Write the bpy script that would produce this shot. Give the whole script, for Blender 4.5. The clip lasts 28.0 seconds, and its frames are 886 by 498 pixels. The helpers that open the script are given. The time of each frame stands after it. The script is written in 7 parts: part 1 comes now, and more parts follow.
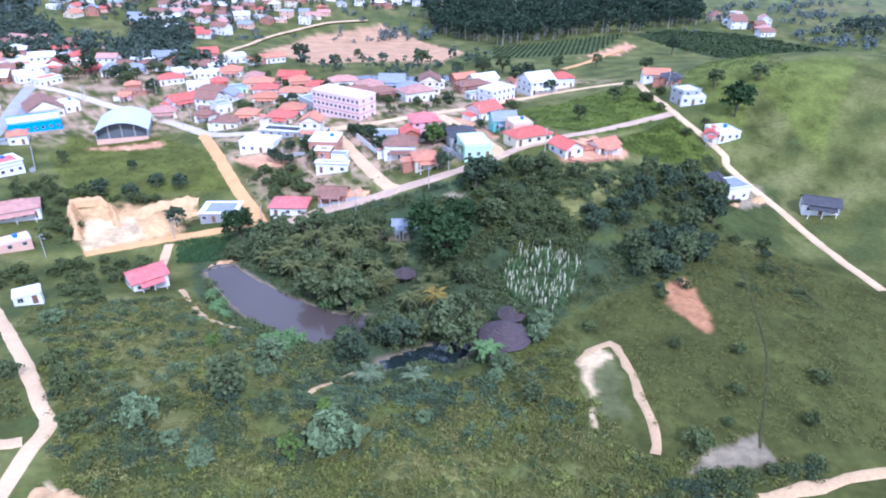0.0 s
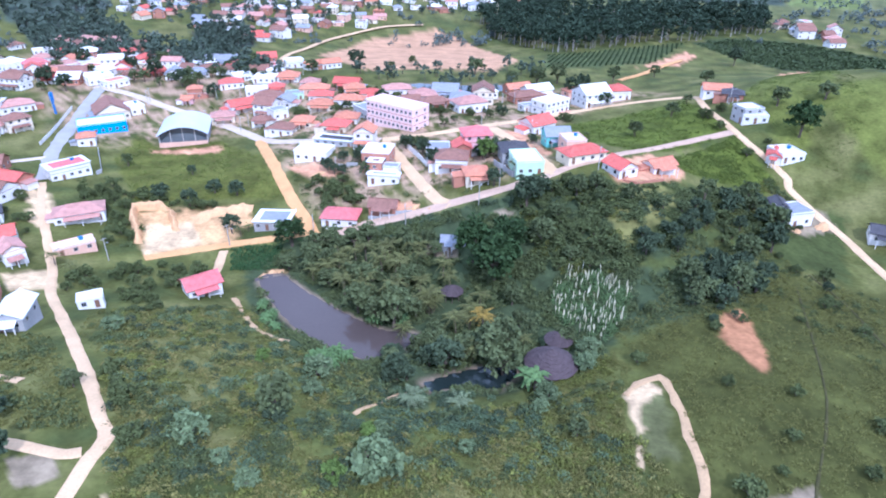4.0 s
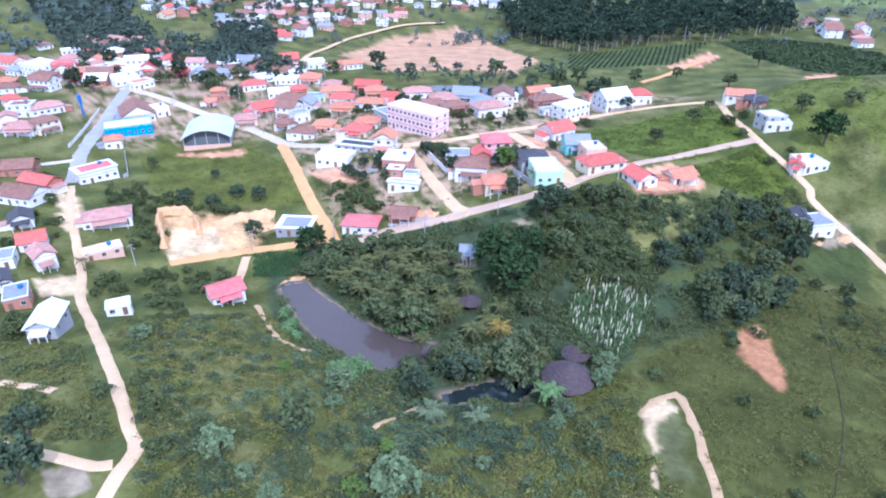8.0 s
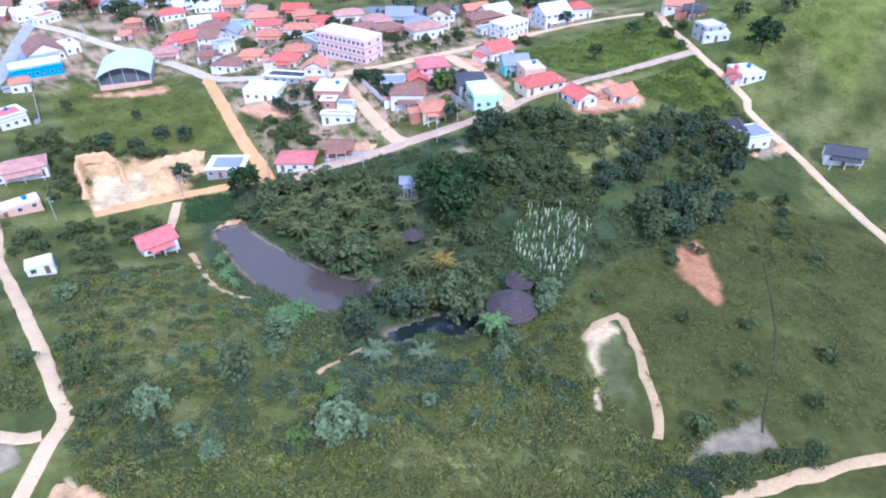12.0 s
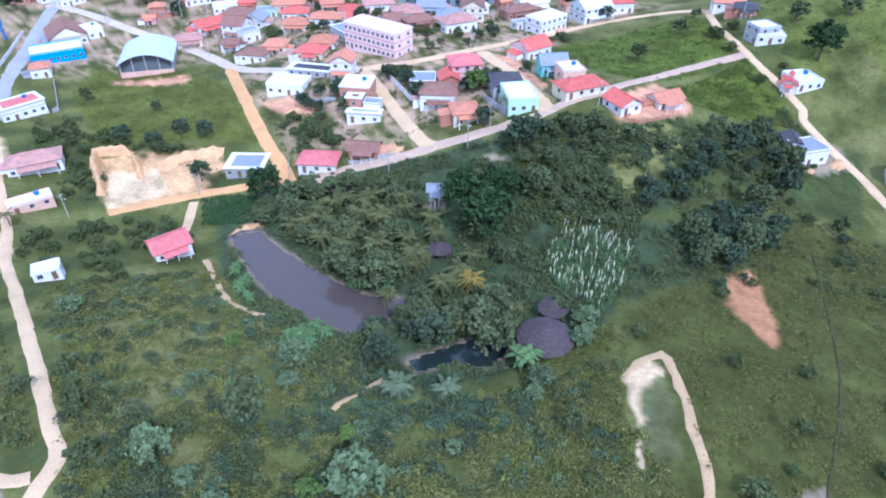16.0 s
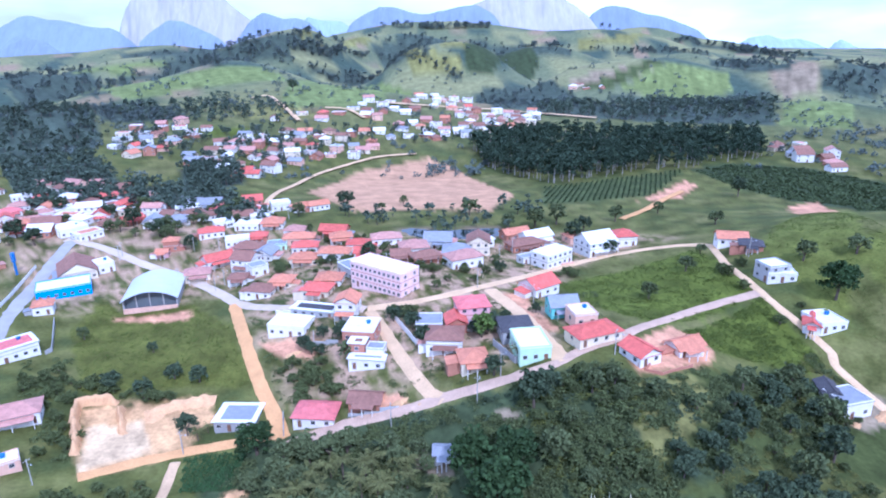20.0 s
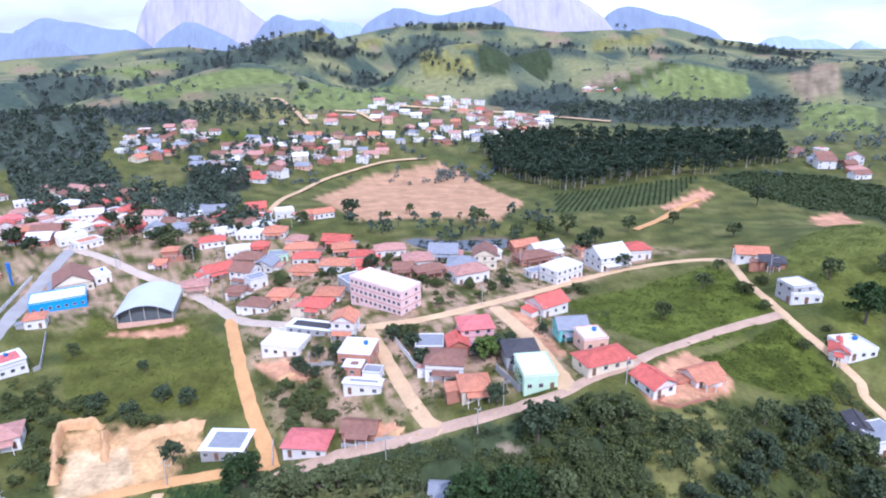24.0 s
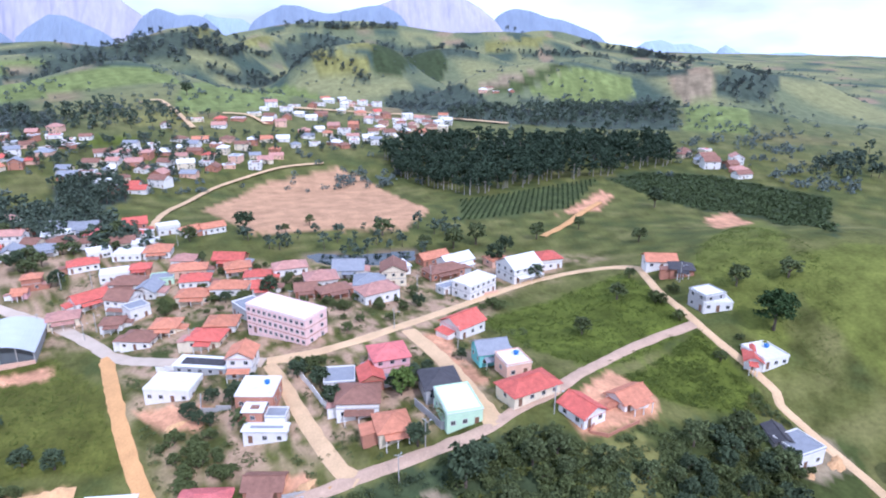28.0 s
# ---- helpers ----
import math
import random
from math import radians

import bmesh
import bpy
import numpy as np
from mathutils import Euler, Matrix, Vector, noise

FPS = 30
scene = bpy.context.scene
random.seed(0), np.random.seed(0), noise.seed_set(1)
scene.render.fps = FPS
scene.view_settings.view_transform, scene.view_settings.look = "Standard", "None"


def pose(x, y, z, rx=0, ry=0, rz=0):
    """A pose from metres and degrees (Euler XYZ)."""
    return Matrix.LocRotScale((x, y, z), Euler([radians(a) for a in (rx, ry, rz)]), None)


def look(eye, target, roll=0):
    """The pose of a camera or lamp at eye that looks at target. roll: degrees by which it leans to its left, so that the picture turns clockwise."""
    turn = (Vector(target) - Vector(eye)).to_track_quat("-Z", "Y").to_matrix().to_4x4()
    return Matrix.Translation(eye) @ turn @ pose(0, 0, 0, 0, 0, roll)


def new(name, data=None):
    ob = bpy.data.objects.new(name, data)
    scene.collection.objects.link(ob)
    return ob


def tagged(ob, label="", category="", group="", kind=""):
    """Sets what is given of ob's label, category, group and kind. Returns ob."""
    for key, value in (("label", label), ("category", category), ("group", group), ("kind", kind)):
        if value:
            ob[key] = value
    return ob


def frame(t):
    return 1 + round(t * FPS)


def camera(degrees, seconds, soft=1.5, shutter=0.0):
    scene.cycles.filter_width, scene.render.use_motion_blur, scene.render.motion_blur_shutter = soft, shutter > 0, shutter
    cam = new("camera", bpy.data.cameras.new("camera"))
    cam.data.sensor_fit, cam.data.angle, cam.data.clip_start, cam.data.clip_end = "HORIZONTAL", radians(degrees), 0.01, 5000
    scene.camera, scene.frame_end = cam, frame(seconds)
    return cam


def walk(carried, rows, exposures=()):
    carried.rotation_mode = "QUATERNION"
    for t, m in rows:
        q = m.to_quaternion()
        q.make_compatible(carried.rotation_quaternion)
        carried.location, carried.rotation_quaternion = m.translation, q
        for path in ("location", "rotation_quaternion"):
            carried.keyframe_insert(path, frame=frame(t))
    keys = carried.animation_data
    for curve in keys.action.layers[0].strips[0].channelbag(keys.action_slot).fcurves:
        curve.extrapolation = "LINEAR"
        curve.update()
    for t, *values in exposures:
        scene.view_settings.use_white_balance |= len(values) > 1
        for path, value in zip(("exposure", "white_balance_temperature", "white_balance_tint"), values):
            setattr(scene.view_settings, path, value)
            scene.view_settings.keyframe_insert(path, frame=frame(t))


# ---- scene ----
cam = camera(70.0, 28.0, soft=2.0)
PATH = [
    (0, (-7.67, -50.63, 82.99), (2.22, 36.77, 35.40), 0.83),
    (0.5, (-7.55, -49.68, 83.40), (-1.21, 38.07, 35.86), 0.89),
    (1, (-7.58, -49.26, 83.89), (-1.90, 38.54, 36.36), 0.90),
    (1.5, (-7.66, -49.05, 84.45), (-2.60, 38.87, 37.07), 0.85),
    (2, (-7.74, -48.84, 85.00), (-3.13, 39.08, 37.58), 0.85),
    (2.5, (-7.81, -48.62, 85.50), (-3.77, 39.18, 37.81), 0.80),
    (3, (-7.90, -48.45, 86.03), (-4.28, 39.33, 38.26), 0.80),
    (3.5, (-8.01, -48.21, 86.57), (-4.90, 39.57, 38.77), 0.71),
    (4, (-8.13, -48.05, 87.11), (-5.51, 39.80, 39.41), 0.70),
    (4.5, (-8.23, -48.01, 87.62), (-6.09, 39.84, 39.89), 0.63),
    (6.5, (-8.33, -47.67, 90.27), (-7.72, 39.71, 41.64), 0.38),
    (7, (-8.32, -47.56, 90.96), (-8.04, 39.78, 42.26), 0.36),
    (7.5, (-8.30, -47.48, 91.60), (-8.33, 39.88, 42.94), 0.34),
    (8, (-8.31, -47.47, 92.08), (-8.60, 39.88, 43.40), 0.33),
    (8.5, (-8.39, -47.44, 92.34), (-8.99, 39.97, 43.76), 0.29),
    (9, (-8.38, -47.43, 92.29), (-9.43, 38.68, 41.46), 0.13),
    (9.5, (-8.12, -47.35, 92.16), (-9.38, 33.38, 33.16), 0.01),
    (10, (-7.40, -46.65, 91.83), (-9.24, 31.68, 29.69), -0.18),
    (10.5, (-5.79, -45.95, 91.49), (1.45, 31.93, 29.19), -0.22),
    (11, (-5.01, -45.09, 91.65), (2.99, 34.95, 32.24), -0.50),
    (11.5, (-4.91, -44.39, 91.73), (2.40, 36.39, 33.24), -0.58),
    (12, (-4.97, -43.41, 91.75), (1.75, 37.35, 33.17), -0.63),
    (12.5, (-4.99, -42.11, 91.76), (1.10, 38.38, 32.73), -0.55),
    (14.5, (-5.28, -35.76, 92.15), (-0.91, 44.24, 32.31), -0.10),
    (15, (-5.46, -34.03, 92.07), (-1.45, 46.16, 32.46), -0.05),
    (15.5, (-5.64, -32.30, 91.80), (-1.89, 48.16, 32.53), 0.08),
    (16, (-5.64, -30.59, 91.56), (-2.35, 49.03, 31.15), -0.04),
    (16.5, (-5.36, -28.37, 91.56), (-2.60, 45.26, 23.95), 0.06),
    (17, (-4.92, -26.08, 91.56), (-2.89, 41.53, 17.91), -0.15),
    (17.5, (-5.16, -24.12, 92.03), (-3.26, 40.72, 15.93), 0.23),
    (18, (-6.13, -22.22, 93.63), (-3.38, 48.50, 22.99), 1.19),
    (18.5, (-6.13, -19.23, 95.89), (-3.58, 64.89, 41.88), 0.00),
    (19, (-5.89, -16.97, 97.41), (-3.17, 76.40, 61.70), -0.81),
    (19.5, (-5.40, -15.42, 97.83), (-2.58, 78.94, 64.85), -0.98),
    (20, (-4.91, -14.03, 97.91), (-2.00, 80.40, 65.12), -0.68),
    (20.5, (-4.43, -12.55, 97.87), (-1.60, 81.90, 65.14), -0.69),
    (21, (-3.96, -11.03, 97.75), (-1.02, 83.45, 65.11), -0.64),
    (21.5, (-3.53, -9.51, 97.72), (-0.62, 84.98, 65.11), -0.59),
    (23.5, (-1.68, -4.28, 98.87), (-0.43, 90.15, 65.97), -0.73),
    (24, (-1.08, -2.82, 99.19), (-0.28, 91.70, 66.55), -0.80),
    (24.5, (-0.46, -1.33, 99.54), (-0.11, 93.26, 67.10), -0.61),
    (25, (-0.00, -0.00, 99.95), (0.08, 94.56, 67.43), -0.70),
    (25.5, (0.13, 1.93, 100.08), (0.01, 96.56, 67.74), -0.69),
    (26, (-0.45, 4.79, 99.98), (-0.08, 99.43, 67.68), -0.58),
    (26.5, (-1.68, 7.84, 100.10), (12.36, 101.35, 67.57), -0.08),
    (27, (-2.60, 9.97, 100.31), (14.21, 102.98, 67.64), 0.22),
    (27.5, (-2.90, 11.69, 100.33), (13.83, 104.68, 67.56), 0.28),
    (28, (-2.84, 13.32, 100.24), (13.62, 106.34, 67.45), 0.32),
]
walk(cam, [(t, look(eye, target, roll)) for t, eye, target, roll in PATH], [(0, 0.26, 4780, 23), (8, 0.26, 4780, 22), (12, 0.16, 4760, 21), (17, 0.08, 4640, 18), (18.3, 0.08, 4560, 18), (19, 0.36, 4350, 17), (19.5, 0.22, 4450, 22), (20, 0.08, 4580, 26), (21, 0.1, 5000, 25), (23.5, 0.02, 5250, 25), (28, -0.06, 5220, 23)])

SUN_ELEVATION, SUN_TURN = radians(47), radians(160)
world = bpy.data.worlds.new("sky")
scene.world = world
world.use_nodes = True
wn, wl = world.node_tree.nodes, world.node_tree.links
bg = wn["Background"]
sky = wn.new("ShaderNodeTexSky")
sky.sky_type, sky.sun_disc = "NISHITA", False
sky.sun_elevation, sky.sun_rotation = SUN_ELEVATION, SUN_TURN
sky.altitude, sky.air_density, sky.dust_density = 200, 1.0, 1.5
coord, cloud, ramp, mixc = wn.new("ShaderNodeTexCoord"), wn.new("ShaderNodeTexNoise"), wn.new("ShaderNodeValToRGB"), wn.new("ShaderNodeMix")
stretch = wn.new("ShaderNodeMapping")
stretch.inputs["Scale"].default_value = (1.0, 1.0, 3.2)
stretch.inputs["Location"].default_value = (0.35, 0.1, 0.0)
cloud.inputs["Scale"].default_value, cloud.inputs["Detail"].default_value = 2.2, 7.0
ramp.color_ramp.elements[0].position, ramp.color_ramp.elements[1].position = 0.36, 0.54
ramp.color_ramp.elements[0].color = (0.22, 0.22, 0.22, 1)
mixc.data_type = "RGBA"
mixc.inputs["B"].default_value = (9.4, 10.6, 12.2, 1)
wl.new(coord.outputs["Generated"], stretch.inputs["Vector"])
wl.new(stretch.outputs["Vector"], cloud.inputs["Vector"])
wl.new(cloud.outputs["Fac"], ramp.inputs["Fac"])
wl.new(ramp.outputs["Color"], mixc.inputs["Factor"])
wl.new(sky.outputs["Color"], mixc.inputs["A"])
wl.new(mixc.outputs["Result"], bg.inputs["Color"])
bg.inputs["Strength"].default_value = 0.135

lamp = bpy.data.lights.new("sun", "SUN")
lamp.energy, lamp.angle, lamp.color = 3.2, radians(4.0), (1.0, 0.95, 0.88)
sun = new("sun", lamp)
sun.matrix_world = pose(0, 0, 300, 90 - math.degrees(SUN_ELEVATION), 0, 180 - math.degrees(SUN_TURN))

# ---------------------------------------------------------------- materials
MATS = {}


def material(name, color, rough=0.85, vary=0.25, scale=0.6, fine=6.0, bump=0.3, metal=0.0, island=0.0, attribute="", rows=0.0, spec=0.3):
    """A worn surface: two scales of mottling, fine relief, optional rows (tiles, corrugation)."""
    if name in MATS:
        return MATS[name]
    m = bpy.data.materials.new(name)
    m.use_nodes = True
    n, l = m.node_tree.nodes, m.node_tree.links
    b = n["Principled BSDF"]
    b.inputs["Roughness"].default_value, b.inputs["Metallic"].default_value = rough, metal
    b.inputs["Specular IOR Level"].default_value = spec
    tc = n.new("ShaderNodeTexCoord")
    big, small = n.new("ShaderNodeTexNoise"), n.new("ShaderNodeTexNoise")
    big.inputs["Scale"].default_value, big.inputs["Detail"].default_value = scale, 4
    small.inputs["Scale"].default_value, small.inputs["Detail"].default_value = fine, 5
    l.new(tc.outputs["Object"], big.inputs["Vector"])
    l.new(tc.outputs["Object"], small.inputs["Vector"])
    add = n.new("ShaderNodeMath")
    add.operation = "ADD"
    l.new(big.outputs["Fac"], add.inputs[0])
    l.new(small.outputs["Fac"], add.inputs[1])
    last = add
    info = n.new("ShaderNodeObjectInfo")
    chance = n.new("ShaderNodeMapRange")
    chance.inputs["To Min"].default_value, chance.inputs["To Max"].default_value = -0.12, 0.12
    l.new(info.outputs["Random"], chance.inputs["Value"])
    extra = n.new("ShaderNodeMath")
    extra.operation = "ADD"
    l.new(add.outputs[0], extra.inputs[0])
    l.new(chance.outputs["Result"], extra.inputs[1])
    last = extra
    if island:
        geo, isl, sumi = n.new("ShaderNodeNewGeometry"), n.new("ShaderNodeMapRange"), n.new("ShaderNodeMath")
        isl.inputs["To Min"].default_value, isl.inputs["To Max"].default_value = -island, island
        l.new(geo.outputs["Random Per Island"], isl.inputs["Value"])
        sumi.operation = "ADD"
        l.new(last.outputs[0], sumi.inputs[0])
        l.new(isl.outputs["Result"], sumi.inputs[1])
        last = sumi
    gain = n.new("ShaderNodeMapRange")
    gain.inputs["From Min"].default_value, gain.inputs["From Max"].default_value = 0.55, 1.45
    gain.inputs["To Min"].default_value, gain.inputs["To Max"].default_value = 1 - vary, 1 + vary
    l.new(last.outputs[0], gain.inputs["Value"])
    tint = n.new("ShaderNodeVectorMath")
    tint.operation = "SCALE"
    if attribute:
        a = n.new("ShaderNodeAttribute")
        a.attribute_name = attribute
        l.new(a.outputs["Color"], tint.inputs[0])
    else:
        tint.inputs[0].default_value = color
    l.new(gain.outputs["Result"], tint.inputs["Scale"])
    l.new(tint.outputs["Vector"], b.inputs["Base Color"])
    height = small.outputs["Fac"]
    if rows:
        wave, both = n.new("ShaderNodeTexWave"), n.new("ShaderNodeMath")
        wave.bands_direction = "X"
        wave.inputs["Scale"].default_value, wave.inputs["Distortion"].default_value = rows, 0.4
        l.new(tc.outputs["Object"], wave.inputs["Vector"])
        both.operation = "MULTIPLY_ADD"
        both.inputs[1].default_value = 0.6
        l.new(wave.outputs["Fac"], both.inputs[0])
        l.new(small.outputs["Fac"], both.inputs[2])
        height = both.outputs[0]
    if bump:
        bp = n.new("ShaderNodeBump")
        bp.inputs["Strength"].default_value, bp.inputs["Distance"].default_value = bump, 0.15
        l.new(height, bp.inputs["Height"])
        l.new(bp.outputs["Normal"], b.inputs["Normal"])
    MATS[name] = m
    return m


WALLS = {
    "white": (0.76, 0.73, 0.69), "cream": (0.72, 0.62, 0.46), "peach": (0.72, 0.45, 0.33), "pink": (0.72, 0.42, 0.42),
    "palepink": (0.80, 0.56, 0.52), "mint": (0.52, 0.70, 0.50), "turquoise": (0.22, 0.60, 0.56), "blue": (0.03, 0.30, 0.78), "brick": (0.44, 0.20, 0.13),
    "grey": (0.40, 0.39, 0.38), "concrete": (0.36, 0.35, 0.34), "ochrewall": (0.66, 0.45, 0.20),
}
ROOFS = {
    "red": (0.56, 0.128, 0.095), "rose": (0.60, 0.165, 0.155), "orange": (0.54, 0.215, 0.125), "pink": (0.48, 0.25, 0.20),
    "brown": (0.26, 0.13, 0.092), "dark": (0.07, 0.065, 0.07), "grey": (0.28, 0.29, 0.32), "whiteroof": (0.78, 0.78, 0.77), "slabgrey": (0.30, 0.31, 0.34),
}


def wall_mat(key):
    return material("wall " + key, WALLS[key], 0.9, 0.16, 0.5, 3.0, 0.15)


def roof_mat(key):
    flat = key in ("grey", "whiteroof", "slabgrey")
    return material("roof " + key, ROOFS[key], 0.75, 0.22 if flat else 0.38, 0.7, 5.0, 0.5, rows=1.2 if not flat else 2.0)


GLASS = material("dark window glass", (0.03, 0.035, 0.045), 0.08, 0.1, 1, 3, 0, spec=0.6)
FRAME = material("window frame", (0.55, 0.53, 0.50), 0.6, 0.1, 1, 8, 0.05)
DOOR = material("door wood", (0.20, 0.11, 0.07), 0.6, 0.25, 2, 12, 0.2)
METAL = material("galvanised metal", (0.55, 0.57, 0.60), 0.45, 0.12, 1, 10, 0.05, metal=0.7)
BARK = material("bark", (0.13, 0.10, 0.075), 0.95, 0.3, 2, 14, 0.6)
CEMENT = material("cement", (0.42, 0.40, 0.37), 0.9, 0.2, 0.8, 8, 0.2)
GROUND = material("ground cover", (0, 0, 0), 0.95, 0.42, 0.09, 0.9, 0.6, attribute="cover", spec=0.1)
ROADS = {
    "dirt": material("grey earth road", (0.50, 0.345, 0.245), 0.95, 0.25, 0.25, 2.5, 0.4, spec=0.1),
    "ochre": material("ochre earth road", (0.60, 0.33, 0.14), 0.95, 0.22, 0.2, 2.0, 0.4, spec=0.1),
    "sand": material("sandy earth road", (0.60, 0.41, 0.235), 0.95, 0.22, 0.2, 2.2, 0.4, spec=0.1),
    "claypath": material("bare clay path", (0.50, 0.330, 0.175), 0.95, 0.25, 0.3, 2.0, 0.5, spec=0.1),
    "furrow": material("dark trodden furrow", (0.070, 0.064, 0.026), 0.95, 0.3, 0.4, 2.2, 0.4, spec=0.1),
    "paved": material("worn block paving", (0.52, 0.42, 0.33), 0.9, 0.18, 0.2, 3.0, 0.2, spec=0.1),
    "asphalt": material("worn grey asphalt", (0.36, 0.34, 0.32), 0.9, 0.18, 0.2, 3.0, 0.2, spec=0.1),
}


def leaf(name, color, vary=0.45):
    m = material(name, color, 0.75, vary, 0.35, 2.0, 0.0, island=0.22, spec=0.15)
    return m


LEAVES = {
    "broad": leaf("broad leaves", (0.100, 0.122, 0.050)), "dark": leaf("dark leaves", (0.062, 0.085, 0.044)),
    "big": leaf("mango leaves", (0.038, 0.066, 0.022)), "lime": leaf("lime leaves", (0.12, 0.175, 0.04)),
    "sage": leaf("grey green leaves", (0.140, 0.182, 0.085)), "shrubby": leaf("shrub leaves", (0.092, 0.112, 0.040)),
    "palm": leaf("palm fronds", (0.125, 0.128, 0.042)), "yellow": leaf("yellow fronds", (0.30, 0.205, 0.04)),
    "banana": leaf("banana leaves", (0.095, 0.150, 0.050)), "date": leaf("feather fronds", (0.150, 0.180, 0.090)),
    # first two: leaves painted paler and bluer to stand in for distance haze
    "hazed_wood": leaf("far tree leaves with painted haze", (0.085, 0.112, 0.078)), "hazed_hill": leaf("hill tree leaves with painted haze", (0.105, 0.130, 0.115)), "wood": leaf("forest leaves", (0.042, 0.064, 0.038)), "teal": leaf("blue green leaves", (0.080, 0.112, 0.056)), "meadow": leaf("meadow grass", (0.090, 0.118, 0.022), 0.3), "weed": leaf("yellow green weeds", (0.148, 0.158, 0.036)), "crop": leaf("crop leaves", (0.060, 0.082, 0.032)),
    "grass": leaf("tall grass", (0.142, 0.140, 0.038), 0.3), "straw": leaf("dry grass", (0.215, 0.195, 0.062), 0.25), "cane": leaf("cane leaves", (0.10, 0.15, 0.055)), "plume": leaf("cane plumes", (0.56, 0.52, 0.36), 0.3), "maize": leaf("maize", (0.045, 0.09, 0.03)),
}

# ---------------------------------------------------------------- ground
SWELLS = [
    (-75, 12.5, 68.75, 68.75, 16.5),
    (0, 0, 68.75, 62.5, 1.8),
    (62.5, 18.75, 56.25, 56.25, 6.3),
    (62.5, 68.75, 50, 50, 3.0),
    (0, 81.25, 50, 40, -9.9),
    (-68.75, 115, 50, 43.75, -9.6),
    (-106.25, 212.5, 75, 62.5, -7.9),
    (-18.75, 193.75, 62.5, 56.25, 10.9),
    (47.5, 127.5, 50, 43.75, 15.2),
    (106.25, 165, 56.25, 56.25, 5.9),
    (112.5, 118.75, 50, 50, -14.7),
    (175, 412.5, 137.5, 137.5, 0.5),
    (-28.75, 525, 150, 150, -18.6),
    (-150, 725, 187.5, 187.5, 16.4),
    (187.5, 187.5, 87.5, 87.5, 31.7),
    (0, 318.75, 112.5, 100, 6.0),
    (-175, 112.5, 75, 87.5, -0.2),
    (187.5, 75, 75, 75, 9.4),
]
HILLS = [
    (-374, 592, 65, 100, 27.9),
    (-287, 1050, 140, 150, 76.2),
    (-388, 1000, 150, 140, 12.8),
    (-454, 900, 120, 120, 29.6),
    (-125, 900, 130, 130, 17.8),
    (-565, 1750, 170, 160, 49.3),
    (-401, 1700, 150, 180, 73.8),
    (-286, 1800, 130, 180, 96.1),
    (-761, 1650, 200, 200, 63.8),
    (-778, 1350, 90, 120, 36.6),
    (-229, 2100, 130, 180, 72.9),
    (27, 1500, 105, 160, 80.7),
    (142, 1500, 95, 160, 71.5),
    (-48, 1450, 70, 120, 34.2),
    (-36, 2300, 260, 200, 117.8),
    (366, 1150, 125, 150, 63.0),
    (486, 1150, 110, 150, 46.1),
    (245, 1130, 85, 130, 35.4),
    (706, 1750, 140, 160, 68.0),
    (377, 2000, 200, 160, 83.0),
    (608, 1050, 90, 140, 46.4),
    (693, 1050, 85, 140, 48.6),
    (802, 1500, 110, 120, 52.4),
    (462, 720, 80, 100, 15.5),
    (838, 1100, 110, 150, 60.6),
    (-198, 3000, 500, 350, 126.8),
    (308, 3000, 420, 350, 105.0),
    (804, 2700, 350, 300, 113.7),
    (1097, 3400, 300, 250, 127.0),
    (1441, 3250, 300, 250, 45.9),
    (1700, 3100, 280, 250, 14.6),
    (1905, 2700, 350, 250, -0.3),
    (-1596, 2600, 400, 300, 39.3),
    (-1431, 2900, 400, 300, 33.6),
    (-1029, 2700, 300, 260, 71.8),
    (-817, 1100, 150, 200, 62.2),
    (2003, 2400, 400, 300, 21.0),
]
POND = [(-54.7, 103.1), (-52.0, 105.8), (-47.8, 106.1), (-40.2, 97.2), (-31.1, 88.9), (-24.8, 83.7), (-18.7, 79.7), (-12.4, 78.9), (-9.6, 77.3), (-12.3, 72.7), (-17.0, 68.9), (-21.8, 67.9), (-29.3, 71.9), (-38.9, 79.1), (-45.1, 86.4), (-50.7, 95.4)]
POOL = [(-9.0, 54.9), (-1.7, 58.3), (5.1, 60.4), (10.8, 60.7), (11.4, 57.6), (6.8, 52.6), (-0.8, 53.7), (-7.3, 52.1)]
RIVER = [(-19.0, 283.3), (-10.3, 287.6), (4.5, 282.6), (18.0, 284.7), (32.7, 284.4), (30.2, 273.0), (14.5, 268.9), (-5.9, 271.9)]
RIVER_LEVEL = 4.4
WATER = [(POND, -5.0), (POOL, -0.75), (RIVER, RIVER_LEVEL)]
